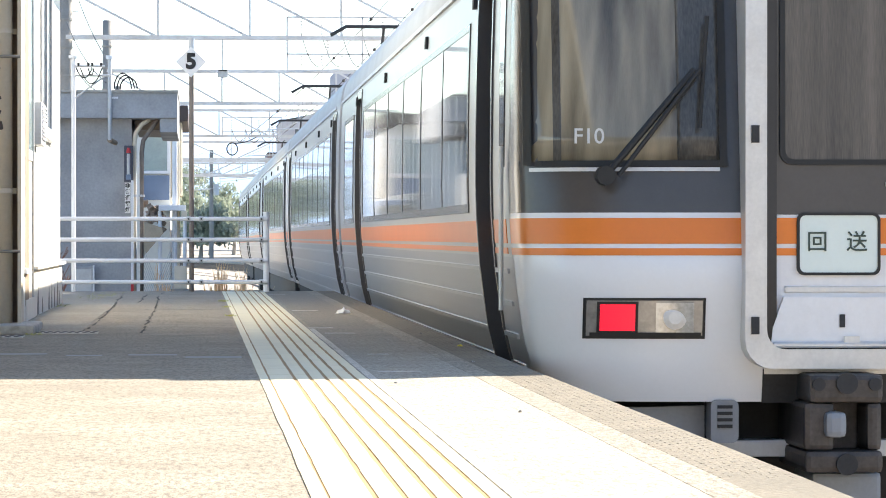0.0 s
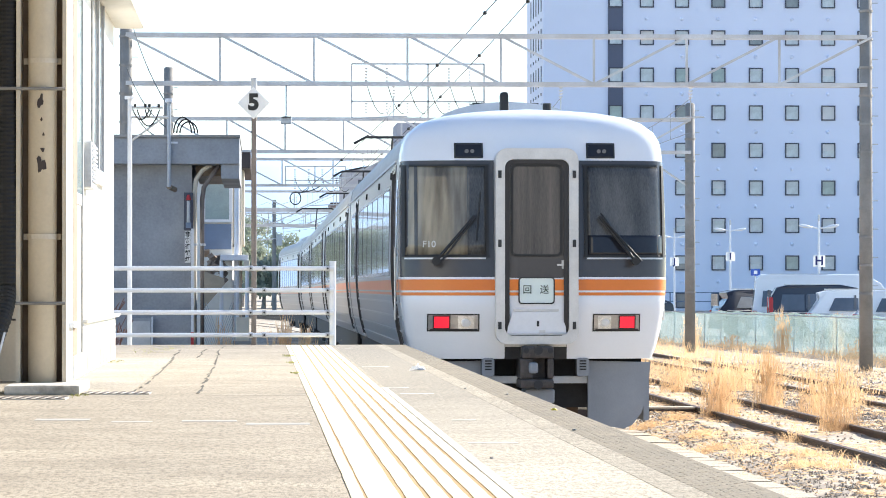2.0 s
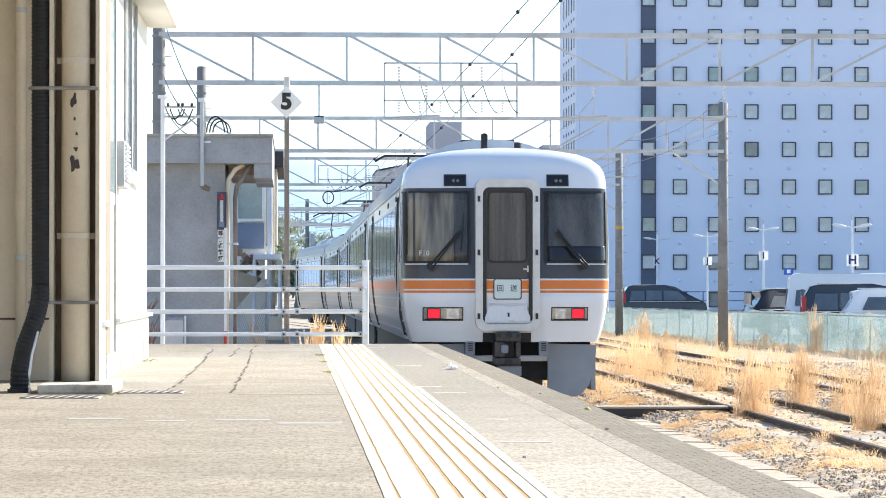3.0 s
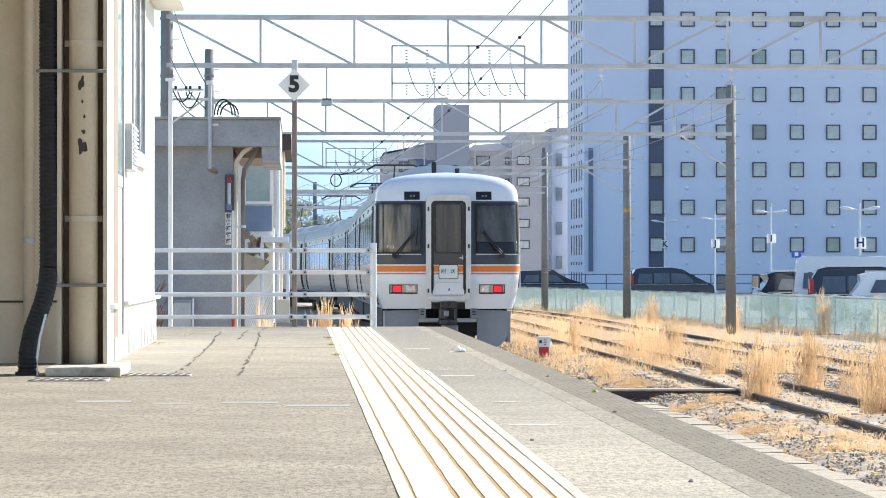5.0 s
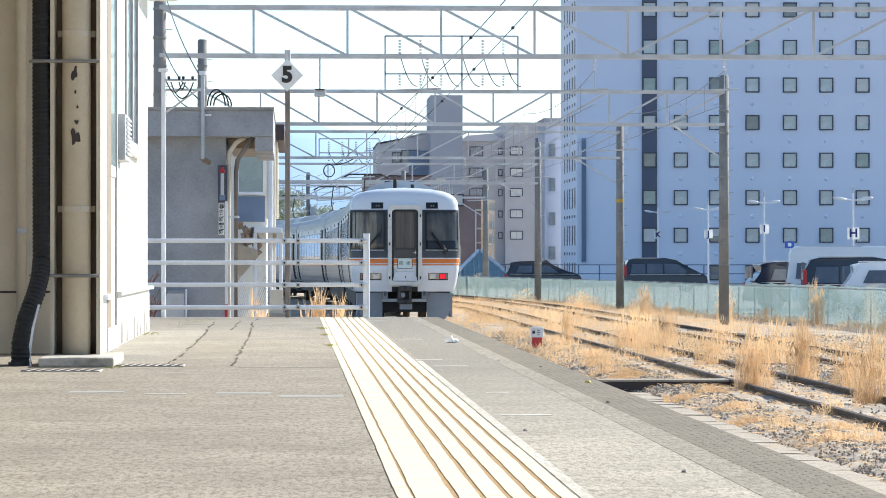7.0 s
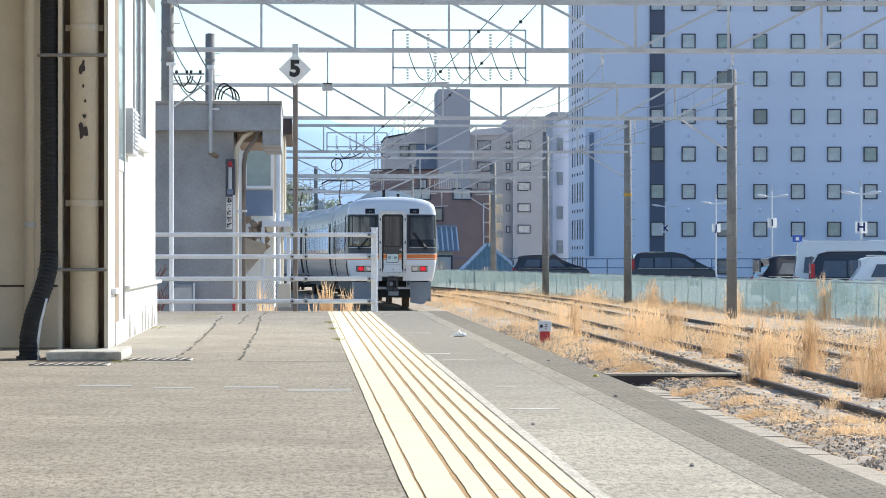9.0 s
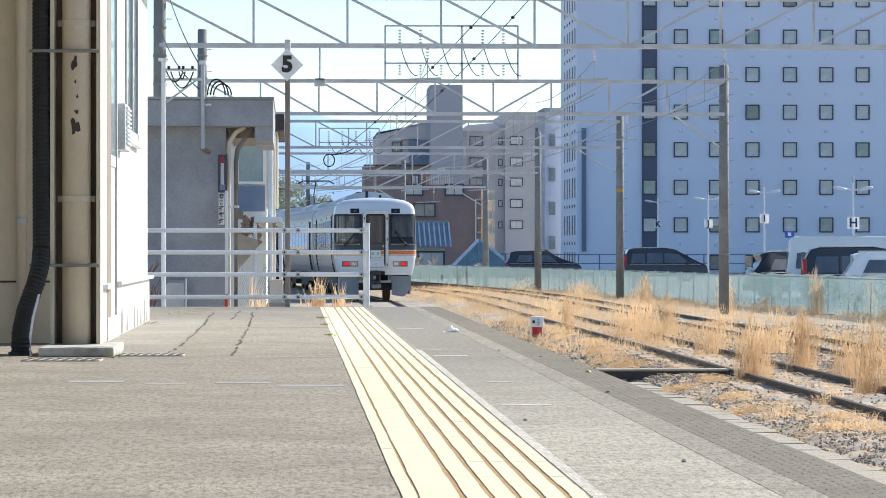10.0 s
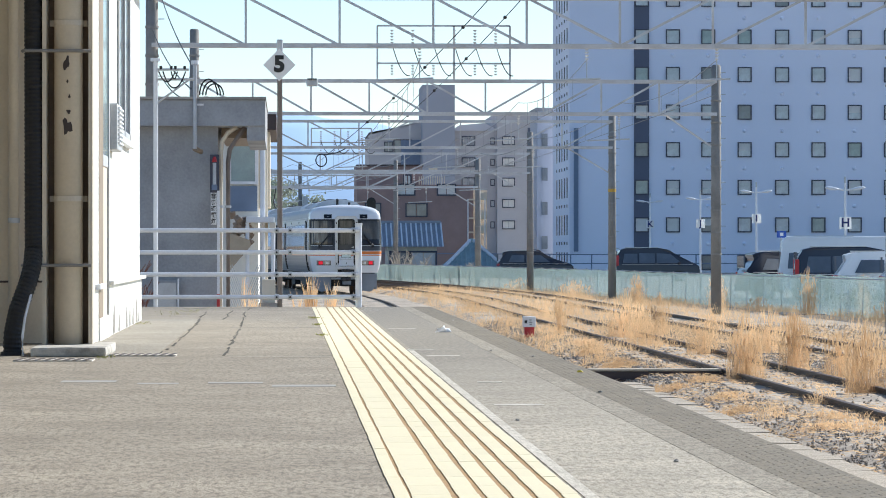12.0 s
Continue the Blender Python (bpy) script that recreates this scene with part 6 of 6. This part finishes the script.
def roof_gear(car, pantograph):
    for y in (4.2, 11.4):
        arch = [(-0.92, 3.40)] + [(0.92 * math.sin(a), 3.52 + 0.33 * math.cos(a)) for a in [radians(-84 + 14 * i) for i in range(13)]] + [(0.92, 3.40)]
        hood = plate(bmesh.new(), arch, "y", y, y + 3.2)
        for q in hood.verts:
            q.co.z += 0.03
        u = part("air_conditioner", hood, T_ROOF, car, "pale grey domed rooftop air conditioner")
        part("grille", boxes((-0.4, 0.4, y + 0.4, y + 2.8, 3.83, 3.886)), DARK, u)
    if pantograph:
        p = part("pantograph", bar(bmesh.new(), (-0.5, 17.6, 3.72), (0.5, 17.6, 3.72), 0.08, 0.06), DARK, car, "raised single-arm pantograph")
        bm = bmesh.new()
        rod(bm, (0, 17.6, 3.72), (0, 19.1, 4.35), 0.035)
        rod(bm, (0, 19.1, 4.35), (0, 17.8, 4.98), 0.025)
        part("arm", bm, DARK, p)
        part("contact_strip", tube(bmesh.new(), [(-0.85, 17.8, 4.85), (-0.6, 17.8, 4.99), (0.6, 17.8, 4.99), (0.85, 17.8, 4.85)], 0.03), DARK, p)
        for x in (-0.4, 0.4):
            part("insulator", rod(bmesh.new(), (x, 17.6, 3.5), (x, 17.6, 3.72), 0.06), WHITESTEEL, p)


def shell(car, y0, y1, nose, doors):
    """The body: flanks of steel with doorways cut into them, roof, end wall."""
    zs = [s[0] for s in SHAPE]
    out = [(-shape_at(z)[0], z) for z in zs] + [(shape_at(z)[0], z) for z in reversed(zs)]
    low = [p for p in out if p[1] <= 1.6]
    high = [(sg * shape_at(z)[0], z) for sg, zs2 in ((-1, (1.5, 1.77, 1.97, 2.5, 2.85, 3.03)), (1, (3.03, 2.85, 2.5, 1.97, 1.77, 1.5))) for z in zs2]
    cuts = [y0] + [v for d in doors for v in d] + [y1]
    # Doorway sections are set in and take darker steel as painted shade.
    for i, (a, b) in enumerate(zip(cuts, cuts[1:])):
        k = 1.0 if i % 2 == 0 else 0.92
        part("body", plate(bmesh.new(), [(x * k, z) for x, z in low], "y", a, b), T_STEEL if k == 1 else T_DOOR, car, "brushed stainless lower flank" if k == 1 else "doorway darkened in colour for shade")
        part("upper_body", plate(bmesh.new(), [(x * k, z) for x, z in high], "y", a, b), T_UPPER if k == 1 else T_DOOR, car, "pale silver upper flank" if k == 1 else "doorway darkened in colour for shade")
    part("roof", plate(bmesh.new(), [p for p in out if p[1] > 3.0], "y", max(y0, 1.2 if nose else y0), y1), T_ROOFGREY, car, "dull grey ribbed roof", smooth=False)
    for i in range(1, 7):
        x = 0.2 * i
        z = next(b[0] + (a[0] - b[0]) * (x - b[1]) / (a[1] - b[1]) for a, b in zip(SHAPE, SHAPE[1:]) if a[1] >= x >= b[1] and a[1] > b[1] and a[0] > 2.9)
        for sg in (-1, 1):
            part("roof_rib", boxes((sg * x - 0.012, sg * x + 0.012, y0 + 1.0, y1 - 0.1, z - 0.03, z + 0.012)), T_ROOF, car)


def rear_car():
    car = thing("train_rear_car", "white-nosed express train car, dark mask, orange stripes, red tail lamps lit", "train car", group="train cars")
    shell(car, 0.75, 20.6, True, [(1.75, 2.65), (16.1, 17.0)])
    part("nose_apron", band(0.89, 1.77, 0.8), T_WHITE, car, "glossy white lower nose", True)
    part("nose_mask", band(1.77, 3.03, 0.8), T_GREY, car, "dark grey windscreen mask", True)
    part("nose_cap", band(3.03, 3.62, 1.3), T_WHITE, car, "white rounded roof front", True)
    part("wide_stripe", band(1.626, 1.745, 0.78, 0.004), T_ORANGE, car, "", True)
    part("thin_stripe", band(1.572, 1.605, 0.78, 0.004), T_ORANGE, car, "", True)
    # windscreens with their rubber, and wipers
    for x0, x1, material, lab in ((-1.425, -0.51, T_SCREEN, "windscreen with drawn beige curtains behind it"), (0.53, 1.425, T_SCREEN_DARK, "dark reflective windscreen")):
        s = part("windscreen", patch(x0, x1, 2.01, 2.97, 0.012), material, car, lab, True)
        for xe in (x0 - 0.005, x1 - 0.03):
            part("screen_rubber", patch(xe, xe + 0.035, 1.99, 2.985, 0.019), BLACK, s)
        if x0 < 0:
            part("curtain_gap", patch(-0.735, -0.54, 2.012, 2.965, 0.015), T_SCREEN_DARK, s, "uncurtained dark strip of glass", True)
            part("curtain_gap", patch(-1.30, -1.265, 2.012, 2.965, 0.0145), T_SCREEN_DARK, s, "", True)
        else:
            part("dashboard_shade", patch(x0 + 0.03, x1 - 0.04, 2.012, 2.22, 0.015), BLACKGLASS, s, "black dashboard behind the glass", True)
        part("screen_rubber", patch(x0 - 0.02, x1 + 0.01, 1.985, 2.012, 0.018), BLACK, s)
        part("screen_rubber", patch(x0 - 0.02, x1 + 0.01, 2.965, 2.99, 0.018), BLACK, s)
        part("sill_trim", patch(x0 + 0.02, x1 - 0.03, 1.962, 1.98, 0.016), T_FRAME, s)
    for xb, zb, xe, ze, blade in ((-1.08, 1.94, -0.66, 2.43, (-0.60, 2.68, -0.64, 2.16)), (1.07, 1.94, 0.68, 2.42, (0.70, 2.46, 1.0, 2.03))):
        w = part("wiper", rod(bmesh.new(), (xb, -0.03, zb), (xe, 0.02, ze), 0.017), BLACK, car, "black windscreen wiper")
        part("wiper_rod", rod(bmesh.new(), (xb + 0.06, -0.04, zb), (xe + 0.02, 0.0, ze), 0.011), BLACK, w)
        part("blade", rod(bmesh.new(), (blade[0], 0.04, blade[1]), (blade[2], 0.0, blade[3]), 0.010), BLACK, w)
        part("pivot", rod(bmesh.new(), (xb, 0.06, zb), (xb, -0.06, zb), 0.045), BLACK, w)
    lettering("formation_mark", "F10", 0.10, pose(-1.15, 0.04, 2.12), WHITEINK, car, "small pale set number")
    # end gangway
    fr = part("gangway_frame", ring(bmesh.new(), rounded(-0.445, 0.445, 1.05, 3.15, 0.13), rounded(-0.345, 0.345, 1.14, 3.03, 0.09), "y", -0.12, 0.30), T_FRAME, car, "worn metal gangway frame")
    for x in (-0.40, 0.40):
        for z in (1.25, 2.13, 2.87):
            part("latch", boxes((x - 0.018, x + 0.018, -0.132, -0.12, z - 0.04, z + 0.04)), DARK, fr)
    d = part("gangway_door", plate(bmesh.new(), rounded(-0.335, 0.335, 1.76, 3.02, 0.08), "y", -0.04, 0.02), T_GREY, car, "dark grey gangway door")
    part("door_gasket", ring(bmesh.new(), rounded(-0.349, 0.349, 1.13, 3.035, 0.09), rounded(-0.292, 0.292, 1.165, 2.985, 0.06), "y", -0.07, 0.0), BLACKGLASS, car, "black rubber door gasket")
    part("door_window", plate(bmesh.new(), rounded(-0.255, 0.255, 2.01, 2.96, 0.05), "y", -0.05, -0.01), T_SCREEN_DOOR, d)
    part("window_rim", ring(bmesh.new(), rounded(-0.275, 0.275, 1.99, 2.98, 0.06), rounded(-0.25, 0.25, 2.015, 2.955, 0.045), "y", -0.056, -0.015), BLACK, d)
    hd = part("door_handle", boxes((0.22, 0.31, -0.06, -0.02, 1.89, 1.91), (0.27, 0.31, -0.05, -0.02, 1.86, 1.95)), T_FRAME, d)
    lo = part("gangway_apron", plate(bmesh.new(), rounded(-0.345, 0.345, 1.12, 1.76, 0.06), "y", -0.04, 0.02), T_SCUFF, car, "scuffed white gangway apron")
    for z0, z1 in ((1.626, 1.745), (1.572, 1.605)):
        part("apron_stripe", boxes((-0.34, 0.34, -0.045, -0.03, z0, z1)), T_ORANGE, lo)
    part("hinge_rail", boxes((-0.25, 0.24, -0.05, -0.02, 1.40, 1.43), bevel=0.006), T_FRAME, lo)
    hatch = part("hatch", plate(bmesh.new(), [(-0.32, 1.15), (0.32, 1.15), (0.31, 1.24), (0.26, 1.38), (-0.26, 1.38), (-0.31, 1.24)], "y", -0.075, -0.02), T_SCUFF, lo, "white folded step hatch")
    part("hatch_bar", rod(bmesh.new(), (-0.31, -0.085, 1.16), (0.31, -0.085, 1.16), 0.015), T_FRAME, hatch)
    part("hatch_slot", boxes((0.0, 0.025, -0.082, -0.07, 1.24, 1.30)), DARK, hatch)
    part("hatch_latch", boxes((0.02, 0.09, -0.095, -0.07, 1.15, 1.20)), T_FRAME, hatch)
    sg = part("destination_sign", plate(bmesh.new(), rounded(-0.185, 0.185, 1.49, 1.76, 0.03), "y", -0.05, -0.02), T_PLATE, lo, "pale green destination sign")
    part("sign_rim", ring(bmesh.new(), rounded(-0.195, 0.195, 1.48, 1.77, 0.035), rounded(-0.182, 0.182, 1.493, 1.757, 0.028), "y", -0.056, -0.03), BLACK, sg)
    for x, w in ((-0.1, "\u56de"), (0.085, "\u9001")):
        lettering("sign_character", w, 0.10, pose(x, -0.053, 1.63), T_INK, sg)
    # lamps
    for s in (-1, 1):
        a, b = (s * 1.17, s * 0.61) if s < 0 else (0.61, 1.13)
        h = part("lamp_unit", patch(min(a, b), max(a, b), 1.185, 1.375, 0.006), BLACK, car, "dark lamp unit with tail lamp and headlamp")
        lo_x, hi_x = min(a, b), max(a, b)
        part("lamp_housing", patch(lo_x + 0.014, hi_x - 0.014, 1.199, 1.363, 0.012), LAMPGREY, h, "silver lamp housing behind clear glass")
        r0, r1 = (a + 0.075, a + 0.235) if s < 0 else (b - 0.225, b - 0.065)
        part("tail_lamp_rim", patch(r0 - 0.014, r1 + 0.014, 1.207, 1.358, 0.016), BLACK, h)
        part("tail_lamp", patch(r0, r1, 1.222, 1.345, 0.021), T_RED, h, "lit red tail lamp")
        l0, l1 = (r1 + 0.095, b - 0.055) if s < 0 else (a + 0.055, r0 - 0.095)
        part("headlamp", patch(l0, l1, 1.215, 1.352, 0.018), T_LENS, h, "unlit clear headlamp")
        cx, yy = (l0 + l1) / 2, skin(1.28, (l0 + l1) / 2)
        part("reflector", rod(bmesh.new(), (cx, yy - 0.02, 1.283), (cx, yy - 0.028, 1.283), 0.055, 20, 0.03), T_FRAME, h)
        part("lamp_foot_trim", patch(lo_x + 0.03, hi_x - 0.02, 1.197, 1.214, 0.019), BLACK, h)
        u = part("upper_lamp", patch(s * 0.715 - 0.155, s * 0.715 + 0.155, 3.055, 3.22, 0.012), BLACK, car, "dark roof lamp window")
        part("upper_glass", patch(s * 0.715 - 0.135, s * 0.715 + 0.135, 3.075, 3.2, 0.017), BLACKGLASS, u)
        for xo in (-0.02, 0.04):
            yy = skin(3.13, s * 0.715 + xo)
            part("upper_lens", rod(bmesh.new(), (s * 0.715 + xo, yy - 0.018, 3.13), (s * 0.715 + xo, yy - 0.026, 3.13), 0.022, 14), T_DOOR, u, "small clear reflector")
        # skirt wings below the nose
        o = [(s * 0.58, 0.865), (s * 1.26, 0.85), (s * 1.23, 0.52), (s * 1.16, 0.30), (s * 1.06, 0.17), (s * 0.97, 0.13), (s * 0.58, 0.19)]
        k = part("skirt", plate(bmesh.new(), o, "y", 0.25, 0.32), T_SKIRT, car, "grey obstacle skirt")
        part("skirt_side", boxes((s * 1.22 - 0.03, s * 1.22 + 0.03, 0.3, 1.6, 0.22, 0.84)), T_SKIRT, k)
        j = part("jumper_box", plate(bmesh.new(), rounded(s * 0.51 - 0.065, s * 0.51 + 0.065, 0.70, 0.90, 0.03), "y", 0.08, 0.25), T_SKIRT, car, "grey jumper cable box")
        for q in range(4):
            part("slot", boxes((s * 0.51 - 0.035, s * 0.51 + 0.035, 0.07, 0.09, 0.77 + q * 0.03, 0.785 + q * 0.03)), DARK, j)
    # Dark patch laid on the apron, painting the shade of the coupler gap.
    part("coupler_shade_patch", patch(-0.335, 0.335, 0.885, 1.045, 0.006), DARK, car, "dark patch painted as the shaded coupler gap")
    part("apron_lip", boxes((-0.33, 0.33, 0.05, 0.12, 1.02, 1.05)), T_FRAME, car)
    part("dark_recess", boxes((-1.2, 1.2, 0.6, 0.9, 0.35, 0.95)), DARK, car)
    part("cross_beam", boxes((-0.9, 0.95, 0.3, 0.42, 0.62, 0.70), bevel=0.01), T_ROOF, car)
    c = part("coupler", boxes((-0.12, 0.12, 0.0, 0.6, 0.62, 0.95), bevel=0.03), T_COUPLER, car, "greasy iron automatic coupler")
    for b in ((-0.17, 0.17, -0.25, 0.5, 0.90, 1.03), (-0.19, 0.17, -0.25, 0.5, 0.58, 0.68), (-0.19, -0.05, -0.22, 0.5, 0.68, 0.90), (0.10, 0.17, -0.22, 0.5, 0.68, 0.90)):
        part("coupler_jaw", boxes(b, bevel=0.025), T_COUPLER, c)
    for x, z, r in ((0.0, 0.99, 0.05), (0.0, 0.62, 0.05), (-0.13, 0.985, 0.03), (0.13, 0.985, 0.03)):
        part("coupler_pin", rod(bmesh.new(), (x, -0.27, z), (x, -0.2, z), r, 14), DARK, c)
    part("coupler_tongue", boxes((-0.1, 0.0, -0.27, 0.0, 0.74, 0.86), bevel=0.03), T_SKIRT, c)
    part("electric_coupler", boxes((-0.13, 0.19, -0.1, 0.4, 0.42, 0.57), bevel=0.02), T_SKIRT, car, "blue grey electric coupler cover")
    part("radio_antenna", boxes((-0.255, -0.155, 1.9, 2.05, 3.5, 3.87), bevel=0.04), BLACK, car, "black fin antenna")
    st = part("antenna_base", rod(bmesh.new(), (0.25, 1.6, 3.46), (0.25, 1.6, 3.60), 0.11), DARK, car)
    part("antenna_knob", rod(bmesh.new(), (0.25, 1.6, 3.6), (0.25, 1.6, 3.72), 0.05), DARK, st)
    # cab side doors and windows
    for s in (-1, 1):
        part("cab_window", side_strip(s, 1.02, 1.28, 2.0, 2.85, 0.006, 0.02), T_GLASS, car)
        part("handrail", rod(bmesh.new(), (s * 1.48, 0.92, 1.3), (s * 1.48, 0.92, 2.1), 0.012), T_FRAME, car)
    flank(car, 0.9, 20.55, [(1.75, 2.65), (16.1, 17.0)], [(3.3, 15.6), (17.6, 19.6)], 0.1)
    running_gear(car)
    roof_gear(car, False)
    return car


def middle_car():
    car = thing("train_middle_car", "stainless express train car with dark window band, coupled in a row", "train car", group="train cars")
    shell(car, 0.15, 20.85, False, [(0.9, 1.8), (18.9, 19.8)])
    flank(car, 0.2, 20.8, [(0.9, 1.8), (18.9, 19.8)], [(2.5, 18.2)], 0.05)
    for y in (-0.12, 20.85):
        part("gangway_bellows", boxes((-0.5, 0.5, y, y + 0.28, 1.0, 3.0), bevel=0.05), BLACK, car)
    running_gear(car)
    roof_gear(car, True)
    return car


def track_x(y):
    return TRACK_X + bend(y)


rearcar = rear_car()
cars = [rearcar, middle_car()]
for i in range(2, 5):
    cars.append(copy_thing(cars[1], pose(0, 0, 0)))


def car_pose(y0):
    """The pose of a car whose rear end stands at y0 along the track."""
    y1 = y0 + CAR - 0.5
    x0, x1 = track_x(y0), track_x(y1)
    z0, z1 = dip(y0), dip(y1)
    return pose(x0, y0, RAILTOP + z0, math.degrees(math.atan2(z1 - z0, y1 - y0)), 0, -math.degrees(math.atan2(x1 - x0, y1 - y0)))


NOSE = [(0, 13.9), (0.2, 16.3), (0.4, 18.9), (0.5, 20.4), (1.0, 26.2), (1.5, 31.6), (2.0, 36.9), (2.5, 42.4), (3.0, 47.6), (3.5, 52.7), (4.0, 57.8), (4.5, 63.0), (5.0, 68.2),
        (5.5, 73.4), (6.0, 78.9), (6.5, 84.4), (7.0, 89.8), (7.5, 95.1), (8.0, 100.4), (8.5, 105.6), (9.0, 110.8), (9.5, 115.8), (10.0, 120.7),
        (10.5, 125.4), (11.0, 129.8), (11.5, 133.8), (12.0, 137.4)]


def motions():
    for i, car in enumerate(cars):
        walk(car, [(t, car_pose(y + i * CAR)) for t, y in NOSE])


motions()
